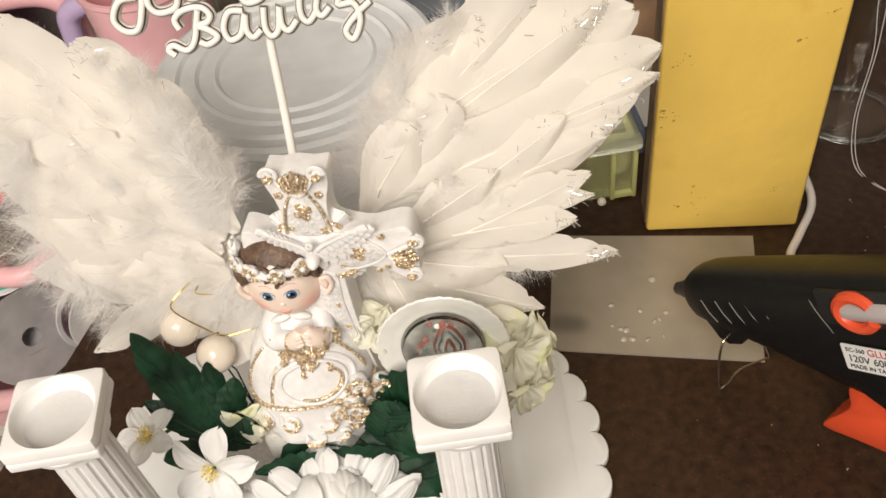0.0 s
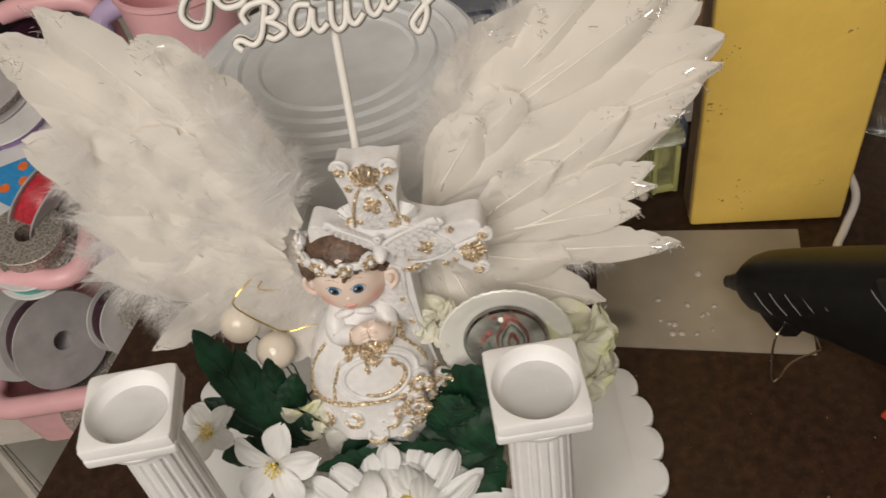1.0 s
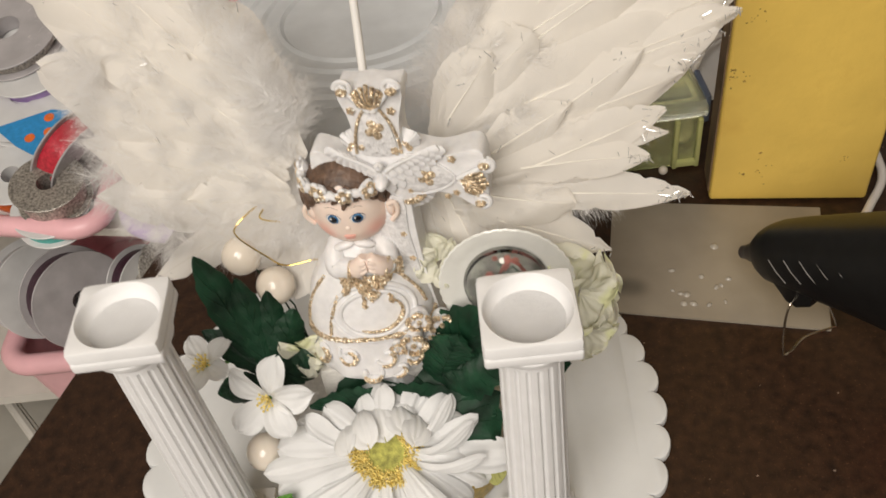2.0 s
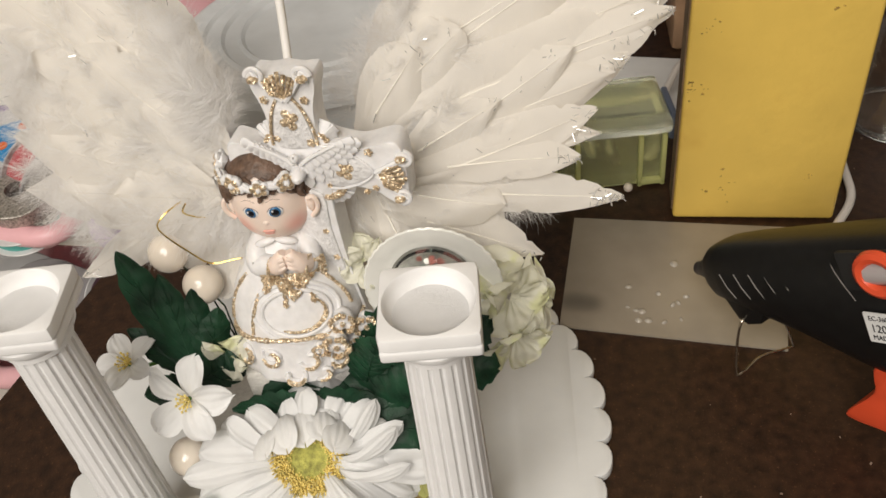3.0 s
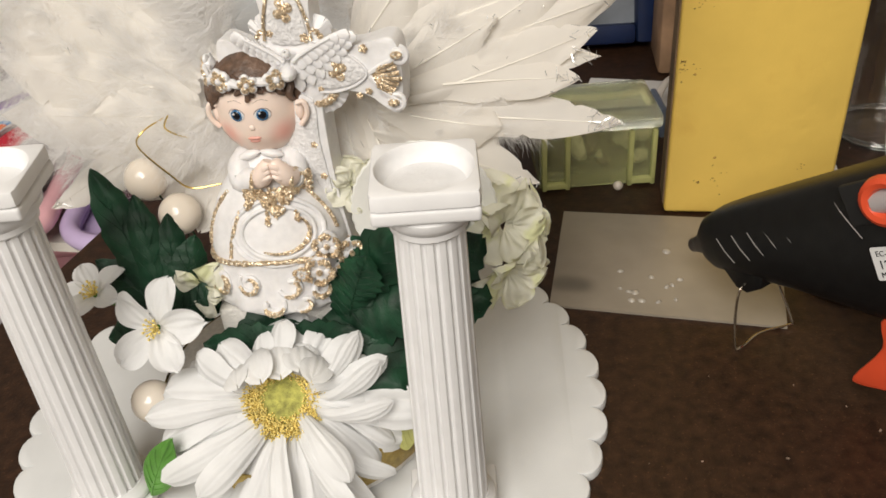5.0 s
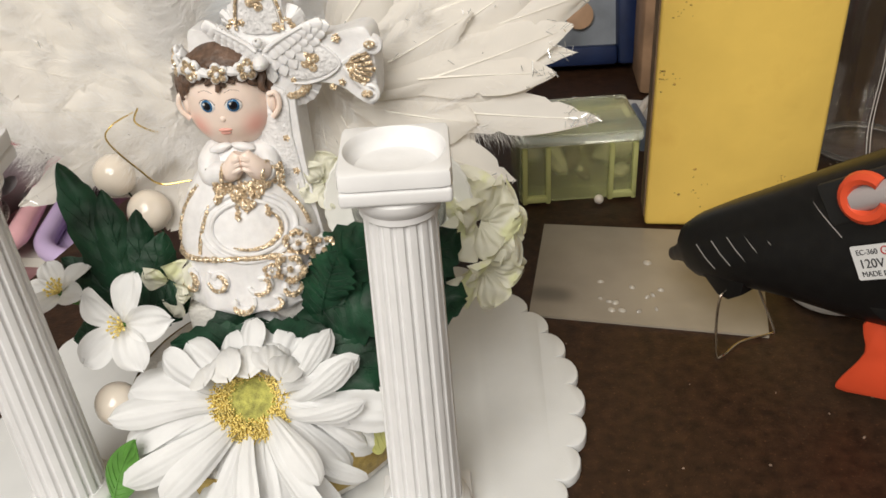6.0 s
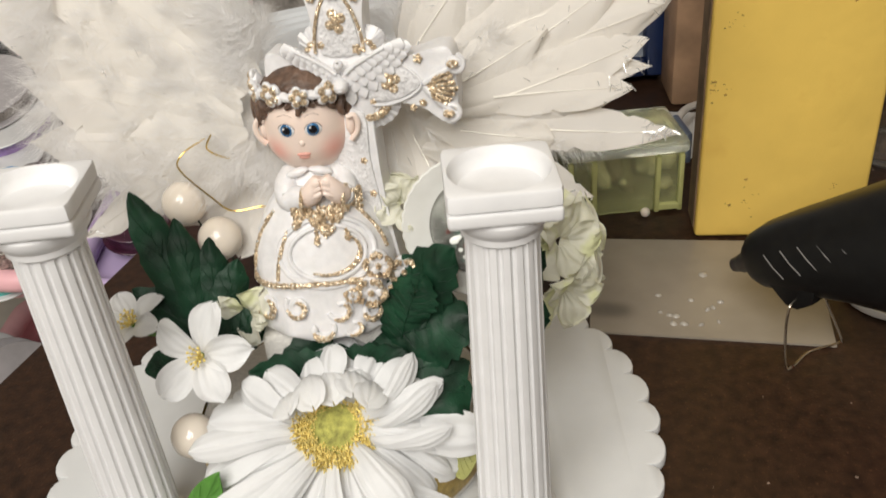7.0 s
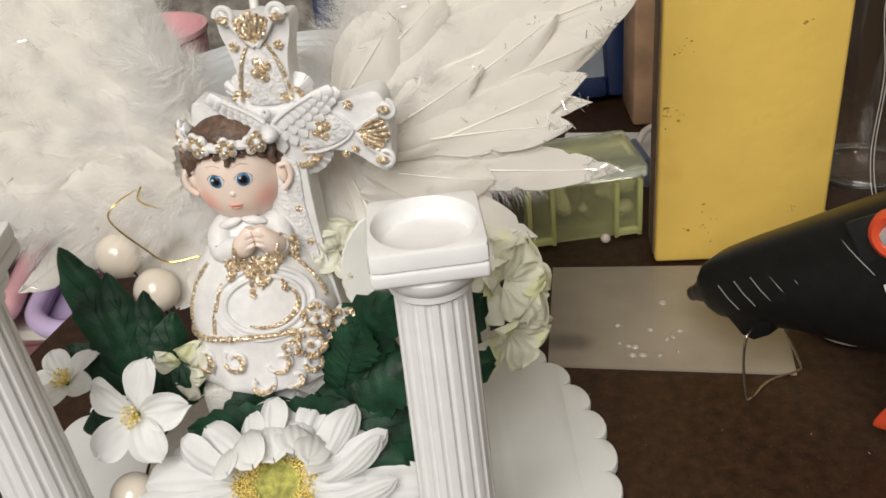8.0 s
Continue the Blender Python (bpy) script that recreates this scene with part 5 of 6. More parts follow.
def build_daisy():
    f = thing("daisy", (-0.048, 0.214, 0.028), "large white silk daisy with a fuzzy yellow and green centre", "flower")
    c = Vector((-0.0490, 0.2120, 0.0480))
    normal = Vector((0.02, -0.72, 0.69)).normalized()
    up = (Vector((0, 0, 1)) - normal * normal.z).normalized()
    right = up.cross(normal)
    rnd = random.Random(21)
    n = 0
    for ring, count, ln, wd, lift, bend in ((0, 24, 0.0500, 0.0160, -0.0030, 0.45), (1, 17, 0.0440, 0.0125, 0.0005, 0.40), (2, 10, 0.0330, 0.0100, 0.0035, 0.45)):
        for k in range(count):
            a = 2 * math.pi * (k + 0.35 * ring + rnd.uniform(-0.30, 0.30)) / count
            d = right * math.cos(a) + up * math.sin(a)
            top = max(0.0, math.sin(a))
            if ring == 2 and math.cos(a) < 0.35:
                continue
            tilt = 0.12 + 0.18 * ring + 0.16 * top + 0.12 * math.sin(5.3 * k + ring) + rnd.uniform(-0.16, 0.20)
            m = frame_of(c + d * 0.0085 + normal * lift, d + normal * tilt, normal - d * tilt)
            m = m @ Matrix.Rotation(rnd.uniform(-0.65, 0.65), 4, "Y") @ Matrix.Rotation(rnd.uniform(-0.14, 0.14), 4, "Z")
            bm = bmesh.new()
            petal(bm, m, ln * rnd.uniform(0.84, 1.10) * (1 - 0.52 * top), wd * rnd.uniform(0.82, 1.15), bend + rnd.uniform(-0.15, 0.65) + 0.25 * top, rnd)
            part("petal", bm, M_PETAL, f)
    # petals of the upper rim that rise and flop down over the centre
    for a, ln, wd, curl in ((1.98, 0.0270, 0.0125, 2.1), (1.62, 0.0240, 0.0120, 2.3), (1.22, 0.0215, 0.0130, 1.9), (2.45, 0.0230, 0.0115, 1.6), (0.80, 0.0240, 0.0120, 1.7), (1.80, 0.0180, 0.0110, 2.0)):
        d = right * math.cos(a) + up * math.sin(a)
        bm = bmesh.new()
        m = frame_of(c + d * 0.0165 - normal * 0.001, normal + d * 0.75, d * -0.6 - up * 0.5) @ Matrix.Rotation(rnd.uniform(-0.3, 0.3), 4, "Y")
        petal(bm, m @ Matrix.Rotation(radians(180), 4, "Y"), ln, wd, curl, rnd)
        part("petal", bm, M_PETAL, f)
    # narrow folded petals standing beside the centre
    for a, ln in ((-0.10, 0.0320), (0.28, 0.0300), (-0.45, 0.0340)):
        d = right * math.cos(a) + up * math.sin(a)
        bm = bmesh.new()
        m = frame_of(c + d * 0.0125 + normal * 0.003, d * 0.8 + normal * 0.75, normal - d) @ Matrix.Rotation(0.9, 4, "Y")
        petal(bm, m, ln, 0.0090, 1.2, rnd)
        part("petal", bm, M_PETAL, f)
    k = frame_of(c, up, normal)
    bm = bmesh.new()
    add_lathe(bm, [(0.0080, 0.0), (0.0086, 0.0026), (0.0110, 0.0034), (0.0134, 0.0026), (0.0142, 0.0)], k, 36, ends=False)
    for i in range(2600):
        a, r = rnd.uniform(0, 2 * math.pi), rnd.uniform(0.0078, 0.0142)
        h = rnd.uniform(0.0030, 0.0068)
        p = k @ Vector((r * math.cos(a), r * math.sin(a), 0.0005))
        lean = rnd.uniform(0.95, 1.18)
        q = k @ Vector((r * lean * math.cos(a) + rnd.gauss(0, 0.0006), r * lean * math.sin(a) + rnd.gauss(0, 0.0006), h))
        add_tube(bm, [p, q], 0.00026, 4, taper=lambda u: 0.9 + 0.3 * u)
    tagged(part("stamen_ring", bm, M_YELLOW, f, "fuzzy yellow stamen ring"), kind="stuff")
    bm = bmesh.new()
    add_lathe(bm, [(0.0110, -0.003), (0.0108, 0.0022), (0.0085, 0.0042), (0.0050, 0.0040), (0.0002, 0.0034)], k, 32)
    part("core", bm, M_LIME, f, "olive green centre")
    bm = bmesh.new()
    add_tube(bm, [c - normal * 0.002, c - normal * 0.012 + Vector((0, 0.004, -0.002)), (-0.05, 0.236, 0.026)], 0.0018, 8)
    part("stem", bm, M_SPROUT, f)


def build_small_flower(at, normal, size, roll, label, seed, lift=0.35):
    f = thing("jasmine_flower", Vector(at) + Vector((0.004, 0.014, -0.016)), label, "flower", "small white flowers")
    normal = Vector(normal).normalized()
    up = (Vector((0, 0, 1)) - normal * normal.z).normalized()
    right = up.cross(normal)
    rnd = random.Random(seed)
    for k in range(5):
        a = roll + 2 * math.pi * k / 5 + rnd.uniform(-0.1, 0.1)
        d = right * math.cos(a) + up * math.sin(a)
        m = frame_of(Vector(at) + d * 0.001, d + normal * lift * rnd.uniform(0.7, 1.3), normal - d * lift)
        m = m @ Matrix.Rotation(rnd.uniform(-0.4, 0.4), 4, "Y")
        bm = bmesh.new()
        add_blade(bm, m, size * rnd.uniform(0.90, 1.10), size * 0.72, petal_round, rnd.uniform(0.4, 0.9), cup=rnd.uniform(0.10, 0.24), wave=0.07, nu=12, nv=8, seed=seed + k)
        part("petal", bm, M_PETAL, f)
    for k in range(16):
        a, r = 2.4 * k, 0.0010 + 0.0032 * (k / 16) ** 0.6
        d = right * math.cos(a) + up * math.sin(a)
        p, q = Vector(at) + normal * 0.0004, Vector(at) + d * r + normal * (0.0055 - 0.1 * r)
        bm = bmesh.new()
        add_tube(bm, [p, (p + q) / 2 + d * 0.0002, q], 0.00022, 5)
        add_ball(bm, q, 0.00062, n=6)
        part("stamen", bm, M_YELLOW, f)
    bm = bmesh.new()
    e = Vector(at) + Vector((0.004, 0.014, -0.016))
    add_tube(bm, smooth_path([Vector(at), Vector(at) - normal * 0.006, e], 4), 0.0009, 6)
    part("stem", bm, M_SPROUT, f)


def build_cream_flower(name, at, normal, size, count, seed, label):
    f = thing(name, at, label, "flower", "cream silk blooms")
    normal = Vector(normal).normalized()
    up = (Vector((0, 0, 1)) - normal * normal.z).normalized()
    right = up.cross(normal)
    rnd = random.Random(seed)
    for k in range(count):
        t = k / count
        a = 2.399 * k
        d = right * math.cos(a) + up * math.sin(a)
        tilt = 1.5 - 1.3 * t
        m = frame_of(Vector(at) + d * 0.003 * (1 - t) + normal * (0.004 * (1 - t)), d + normal * tilt, normal - d * tilt)
        bm = bmesh.new()
        s = size * (0.55 + 0.5 * t)
        add_blade(bm, m, s, s * 1.05, petal_round, 0.9, cup=0.12, wave=0.17, nu=12, nv=10, seed=seed + k)
        part("petal", bm, M_CREAM, f)


def build_leaf(base, tip, normal, width, seed, label, mat=None, outline=leaf_saw, bend=0.35, name="leaf"):
    a, b = Vector(base), Vector(tip)
    t = thing(name, base, label, "leaf", "silk leaves")
    bm = bmesh.new()
    m = frame_of(a, b - a, normal) @ Matrix.Rotation(bend / 2, 4, "X")
    add_blade(bm, m, (b - a).length, width, outline, bend, cup=-0.14, wave=0.035, nu=24, nv=8, thick=0.0004, seed=seed)
    part("blade", bm, mat or M_LEAF, t)
    bm = bmesh.new()
    add_tube(bm, [m @ Vector((0, y, 0.0002 - (b - a).length * (1 - math.cos(bend * y / (b - a).length)) / bend)) for y in [(b - a).length * q / 10 for q in range(10)]], 0.0005, 5, taper=lambda u: 1.2 - u)
    part("midrib", bm, mat or M_LEAF, t)
    long = (b - a).length

    def on_blade(u, v):
        return m @ Vector((v * 0.5 * width * outline(u), long * math.sin(bend * u) / bend, 0.00035 - long * (1 - math.cos(bend * u)) / bend - 0.14 * width * v * v * outline(u)))

    for k in range(5):
        for s in (-1, 1):
            bm = bmesh.new()
            u0 = 0.14 + 0.14 * k
            add_tube(bm, [on_blade(min(0.95, u0 + 0.20 * q / 4), s * 0.85 * q / 4) for q in range(5)], 0.00022, 5, taper=lambda u: 1.1 - 0.7 * u)
            part("vein", bm, mat or M_LEAF, t)
    return t


def build_greens():
    dark = "dark green serrated silk leaf"
    n1 = (0.25, -0.9, 0.35)
    build_leaf((-0.0985, 0.244, 0.072), (-0.1185, 0.2640, 0.1265), n1, 0.0165, 1, dark + " standing behind the white flowers", None, leaf_blunt, 0.15)
    build_leaf((-0.0960, 0.242, 0.070), (-0.1030, 0.2590, 0.1165), n1, 0.0140, 2, dark, None, leaf_blunt, 0.15)
    build_leaf((-0.0930, 0.243, 0.070), (-0.0915, 0.2580, 0.1075), n1, 0.0135, 3, dark, None, leaf_blunt, 0.20)
    build_leaf((-0.0930, 0.242, 0.070), (-0.0815, 0.2540, 0.0990), n1, 0.0150, 4, dark, None, leaf_blunt, 0.20)
    build_leaf((-0.0980, 0.242, 0.074), (-0.1250, 0.2560, 0.0890), n1, 0.0130, 5, dark, None, leaf_blunt, 0.25)
    build_leaf((-0.1000, 0.240, 0.066), (-0.1260, 0.2460, 0.0560), (0.1, -0.8, 0.6), 0.0150, 6, dark, None, leaf_blunt, 0.25)
    build_leaf((-0.0960, 0.240, 0.070), (-0.0740, 0.2440, 0.0790), (0.1, -0.9, 0.4), 0.0200, 7, dark, None, leaf_blunt, 0.2)
    n2 = (-0.05, -0.8, 0.6)
    big = "broad glossy dark green silk leaf"
    build_leaf((-0.0330, 0.2330, 0.070), (-0.0010, 0.2100, 0.0480), (-0.1, -0.6, 0.8), 0.040, 8, big + " beside the daisy", bend=0.5)
    build_leaf((-0.0250, 0.2360, 0.078), (0.0000, 0.2330, 0.1080), n2, 0.024, 9, big, bend=0.2)
    build_leaf((-0.0260, 0.2330, 0.073), (0.0060, 0.2260, 0.0800), n2, 0.030, 10, big, bend=0.3)
    build_leaf((-0.0230, 0.2310, 0.066), (-0.0165, 0.2330, 0.0960), n2, 0.020, 11, big, bend=0.3)
    build_leaf((-0.0380, 0.2380, 0.056), (-0.0120, 0.2240, 0.0420), (0, -0.7, 0.7), 0.030, 12, big, bend=0.4)
    build_leaf((-0.0400, 0.2400, 0.062), (-0.0700, 0.2320, 0.0620), (0.4, -0.9, 0.1), 0.026, 13, big, bend=0.4)
    build_leaf((-0.0520, 0.2390, 0.060), (-0.0400, 0.2300, 0.0680), (0.4, -0.9, 0.1), 0.022, 14, big, bend=0.3)
    build_leaf((-0.0440, 0.2270, 0.0640), (-0.0800, 0.2260, 0.0660), (0.45, -0.9, 0.0), 0.0165, 24, big + " under the gown hem", bend=0.2)
    build_leaf((-0.0520, 0.2275, 0.0640), (-0.0180, 0.2260, 0.0660), (0.45, -0.9, 0.0), 0.0165, 25, big + " under the gown hem", bend=0.2)
    build_leaf((-0.0240, 0.2330, 0.068), (-0.0060, 0.2250, 0.0660), (-0.1, -0.6, 0.8), 0.022, 21, big, bend=0.4)
    build_leaf((-0.0200, 0.2300, 0.080), (-0.0120, 0.2270, 0.1020), n2, 0.018, 22, big, bend=0.3)
    build_leaf((-0.0260, 0.2320, 0.056), (0.0000, 0.2190, 0.0560), (-0.1, -0.6, 0.8), 0.020, 23, big, bend=0.4)
    build_leaf((0.0100, 0.2360, 0.080), (0.0310, 0.2280, 0.1070), n2, 0.020, 15, big, bend=0.2)
    build_leaf((0.0080, 0.2360, 0.076), (0.0330, 0.2260, 0.0780), n2, 0.024, 16, big, bend=0.4)
    build_leaf((-0.1080, 0.2000, 0.0110), (-0.0900, 0.1960, 0.0470), (-0.3, -0.9, 0.2), 0.014, 17, "fresh light green silk leaf beside the daisy", M_SPROUT, leaf_plain, 0.6)
    build_leaf((-0.0100, 0.2140, 0.0300), (0.0030, 0.2060, 0.0330), (0, -0.7, 0.7), 0.020, 19, "pale yellow-green silk leaf beside the daisy", material("pale_lime_leaf", (0.36, 0.36, 0.12), 0.5, vary=0.2), leaf_plain, 0.3)


def build_pearls():
    for at in ((-0.1020, 0.2735, 0.1150), (-0.0895, 0.2660, 0.1020), (-0.1050, 0.2215, 0.0420)):
        p = thing("pearl", at, "large glossy cream pearl bead on a wire", "bead", "pearl beads")
        bm = bmesh.new()
        add_ball(bm, at, 0.0086, n=36)
        part("bead", bm, M_PEARL, p)
        bm = bmesh.new()
        e = Vector((-0.082, 0.262, 0.066)) if at[2] > 0.06 else Vector((-0.088, 0.236, 0.026))
        add_tube(bm, [Vector(at), (Vector(at) + e) / 2 + Vector((0, 0.006, 0)), e], 0.0004, 6)
        part("wire", bm, M_LEAF, p)
    bm = bmesh.new()
    add_tube(bm, smooth_path([(-0.0845, 0.268, 0.1445), (-0.0875, 0.270, 0.1385), (-0.0830, 0.273, 0.1330), (-0.0760, 0.276, 0.1300)], 8), 0.00035, 6)
    add_tube(bm, smooth_path([(-0.0890, 0.276, 0.1400), (-0.0965, 0.270, 0.1375), (-0.0990, 0.268, 0.1320), (-0.0890, 0.266, 0.1200), (-0.0820, 0.266, 0.1135), (-0.0690, 0.268, 0.1130), (-0.064, 0.270, 0.105)], 8), 0.00035, 6)
    lone("curled_wire", bm, M_GOLDWIRE, "thin curled gold wire among the feathers", "wire")


def build_topper():
    t = thing("lettered_topper", (-0.0375, 0.292, 0.180), "white lettered party topper with gilt edges on a white stick", "topper")
    bm = bmesh.new()
    add_tube(bm, [(-0.0378, 0.2900, 0.165), (-0.0372, 0.3060, 0.200), (-0.0365, 0.3160, 0.231)], 0.0017, 12)
    part("stick", bm, M_STICK, t)
    d = Vector((0.998, -0.02, -0.055)).normalized()
    nrm = Vector((0.03, -0.93, 0.36))
    x = d
    z = (nrm - x * nrm.dot(x)).normalized()
    y = z.cross(x)
    m = Matrix.Translation((-0.0740, 0.3085, 0.2235)) @ Matrix((x, y, z)).transposed().to_4x4()

    def stroke(name, *pts):
        for r, h, mat, nm in ((0.0020, -0.0014, M_STICK, "backing"), (0.00150, 0.0005, M_OUTLINE, "gilt_outline"), (0.00120, 0.0012, M_STICK, name)):
            bm = bmesh.new()
            add_tube(bm, smooth_path([m @ Vector((a / 1000, b / 1000, h)) for a, b in pts], 6), r, 10)
            part(nm, bm, mat, t)

    # handwritten strokes, in millimetres: the word, then the tails of the line above as plain strokes
    stroke("letter_stroke", (2.9, 2.4), (0.7, 4.7), (2.9, 6.2), (7.3, 4.0), (10.6, 6.9), (12.6, 13.5), (13.8, 18.0))
    stroke("letter_stroke", (6.1, 11.8), (5.0, 15.4), (8.7, 18.4), (15.0, 18.9), (17.9, 16.0), (16.4, 13.4), (13.2, 12.5), (17.1, 10.3), (19.3, 7.7), (15.4, 5.4), (12.6, 6.7))
    stroke("letter_stroke", (29.9, 16.3), (24.8, 16.3), (22.1, 10.9), (23.6, 6.4), (28.0, 8.1), (30.5, 15.1), (30.2, 9.4), (32.3, 6.5), (35.6, 9.0))
    stroke("letter_stroke", (37.6, 17.0), (37.1, 9.9), (39.0, 6.4), (41.9, 8.6), (43.3, 16.6), (43.3, 10.4), (45.6, 7.8), (49.1, 11.4))
    stroke("letter_stroke", (52.5, 27.1), (50.7, 16.6), (51.3, 11.8), (53.6, 10.4), (56.8, 14.3))
    stroke("letter_stroke", (48.1, 22.1), (55.8, 22.5))
    stroke("letter_stroke", (58.2, 20.9), (56.6, 14.7), (58.4, 12.0), (61.6, 14.9))
    stroke("letter_stroke", (61.1, 21.2), (68.3, 22.3), (64.5, 15.7), (70.3, 15.5), (72.2, 9.4), (69.0, 2.6), (66.4, 5.9), (70.7, 11.2), (76.5, 15.8))
    stroke("letter_stroke", (81.8, 25.0), (77.5, 23.9), (77.0, 19.6), (81.3, 17.6), (85.2, 20.5), (83.7, 24.4), (81.8, 25.0))
    stroke("flourish", (-3.8, 30.9), (-5.7, 20.5), (-8.6, 13.2), (-13.4, 12.9), (-16.6, 17.2), (-13.4, 23.4), (-7.2, 24.4))
    stroke("flourish", (-2.8, 28.0), (-3.1, 21.3), (0.1, 18.2), (6.3, 19.7), (8.2, 25.3))
    stroke("flourish", (10.2, 28.1), (11.6, 22.7), (15.9, 22.9), (17.9, 26.6))
    stroke("flourish", (29.4, 26.7), (31.3, 19.4), (37.1, 20.0), (40.0, 24.1))


# ---- things on the table behind ----
M_LIMEPLASTIC = material("lime_clear_plastic", (0.72, 0.73, 0.30), 0.25, vary=0.08, see=0.25)


def build_clip_box():
    b = thing("clip_box", (0.104, 0.455, 0.0), "yellow-green clear plastic storage box with cloudy lid and clip", "storage box")
    m = Matrix.Translation((0.1090, 0.4535, 0.0)) @ Matrix.Rotation(radians(1.0), 4, "Z")
    w, d, h, t = 0.070, 0.048, 0.037, 0.0016
    for name, size, at in (("floor_panel", (w, d, t), (0, 0, 0.0016)), ("front_wall", (w, t, h), (0, -d / 2, h / 2 + 0.001)), ("rear_wall", (w, t, h), (0, d / 2, h / 2 + 0.001)),
                           ("side_wall", (t, d - t, h), (-w / 2, 0, h / 2 + 0.001)), ("side_wall", (t, d - t, h), (w / 2, 0, h / 2 + 0.001))):
        bm = bmesh.new()
        add_box(bm, size, m @ Matrix.Translation(at), 0.0005)
        part(name, bm, M_OLIVE, b).visible_shadow = False
    for x in (-0.026, 0.026):
        bm = bmesh.new()
        for dx in (-0.007, 0.007):
            add_box(bm, (0.003, 0.004, h), m @ Matrix.Translation((x + dx, -d / 2 - 0.002, h / 2 + 0.001)), 0.0008)
        add_box(bm, (0.017, 0.004, 0.004), m @ Matrix.Translation((x, -d / 2 - 0.002, 0.004)), 0.0008)
        part("rib", bm, M_LIMEPLASTIC, b)
    bm = bmesh.new()
    add_box(bm, (w + 0.006, d + 0.006, 0.009), m @ Matrix.Translation((0, 0, h + 0.0055)), 0.003)
    part("lid", bm, M_CLEARLID, b, "cloudy clear lid").visible_shadow = False
    bm = bmesh.new()
    add_box(bm, (0.058, 0.034, 0.003), m @ Matrix.Translation((0, 0, h + 0.011)), 0.001)
    part("lid_panel", bm, M_CLEARLID, b).visible_shadow = False
    bm = bmesh.new()
    add_box(bm, (0.004, 0.030, 0.020), m @ Matrix.Translation((w / 2 + 0.0055, 0, h - 0.002)), 0.0015)
    part("clip", bm, material("blue_grey_clip", (0.12, 0.15, 0.22), 0.4), b, "blue-grey clip")
    rnd = random.Random(3)
    trinket = [material("pale_trinket", (0.50, 0.48, 0.36), 0.5, vary=0.3), material("dark_trinket", (0.12, 0.10, 0.06), 0.5, vary=0.3)]
    for i in range(20):
        bm = bmesh.new()
        size = rnd.uniform(0.0035, 0.0070)
        add_ball(bm, m @ Vector((rnd.uniform(-0.028, 0.028), rnd.uniform(-0.017, 0.017), 0.0030 + size * 0.6 + rnd.uniform(0, 0.010))), size, (rnd.uniform(0.8, 1.6), rnd.uniform(0.5, 1.0), rnd.uniform(0.4, 0.9)), 8, 0, Matrix.Rotation(rnd.uniform(0, 3), 4, (0.3, 0.5, 0.8)))
        lone("trinket", bm, trinket[i % 2], "pale craft trinket lying in the storage box" if i % 2 == 0 else "dark craft trinket lying in the storage box", "trinket", "box trinkets", smooth=False)
    bm = bmesh.new()
    add_ball(bm, (0.121, 0.424, 0.003), 0.003, n=12)
    lone("bead", bm, M_PEARL, "small white bead on the table", "bead")


def build_blue_case():
    c = thing("blue_case", (0.09, 0.66, 0.0), "navy blue plastic organiser case with clear front window", "case")
    m = Matrix.Translation((0.070, 0.655, 0.0)) @ Matrix.Rotation(radians(-2), 4, "Z") @ Matrix.Rotation(radians(-18), 4, "X")
    w, h, t = 0.225, 0.16, 0.016
    for nm, size, at in (("frame_bar", (t, 0.045, h), (-w / 2, 0, h / 2)), ("frame_bar", (t, 0.045, h), (w / 2, 0, h / 2)), ("frame_bar", (w - t, 0.045, t), (0, 0, t / 2)), ("frame_bar", (w - t, 0.045, t), (0, 0, h - t / 2))):
        bm = bmesh.new()
        add_box(bm, size, m @ Matrix.Translation(at), 0.004)
        part(nm, bm, M_NAVY, c)
    bm = bmesh.new()
    add_box(bm, (w - t, 0.004, h - 2 * t), m @ Matrix.Translation((0, -0.008, h / 2)))
    part("window_sheet", bm, M_SLATE, c, "grey glossy window sheet")
    bm = bmesh.new()
    add_lathe(bm, [(0.011, 0), (0.011, 0.004), (0.004, 0.005)], m @ Matrix.Translation((0.075, -0.011, 0.040)) @ Matrix.Rotation(radians(90), 4, "X"), 20)
    part("button", bm, M_TAN, c, "tan round button")
    bm = bmesh.new()
    add_tube(bm, [m @ Vector((-0.05, -0.028, 0.150)), m @ Vector((0.02, -0.030, 0.153)), m @ Vector((0.09, -0.028, 0.150))], 0.006, 10)
    part("label_strip", bm, M_SHELF, c, "white curved strip")
    t = thing("tan_block", (0.225, 0.60, 0.0), "tan wooden block behind the yellow board", "block")
    bm = bmesh.new()
    add_box(bm, (0.055, 0.05, 0.20), Matrix.Translation((0.210, 0.605, 0.100)) @ Matrix.Rotation(radians(-6), 4, "Z"), 0.004)
    part("block", bm, M_TAN, t)
    bm = bmesh.new()
    add_prism(bm, [(0.10, 0.50), (0.205, 0.49), (0.215, 0.56), (0.13, 0.585)], 0.0005, 0.0012)
    lone("paper_scrap", bm, M_PAPER, "crumpled white paper scrap lying behind the box", "paper")
    bm = bmesh.new()
    add_tube(bm, smooth_path([(0.150, 0.495, 0.004), (0.165, 0.520, 0.012), (0.185, 0.545, 0.016), (0.24, 0.57, 0.004), (0.262, 0.50, 0.003), (0.252, 0.425, 0.003), (0.246, 0.395, 0.003), (0.229, 0.371, 0.003), (0.217, 0.354, 0.003), (0.220, 0.335, 0.010), (0.245, 0.300, 0.016), (0.262, 0.255, 0.003)], 8), 0.0026, 10)
    lone("power_cord", bm, M_CABLE, "white power cord running round the yellow board", "cord")


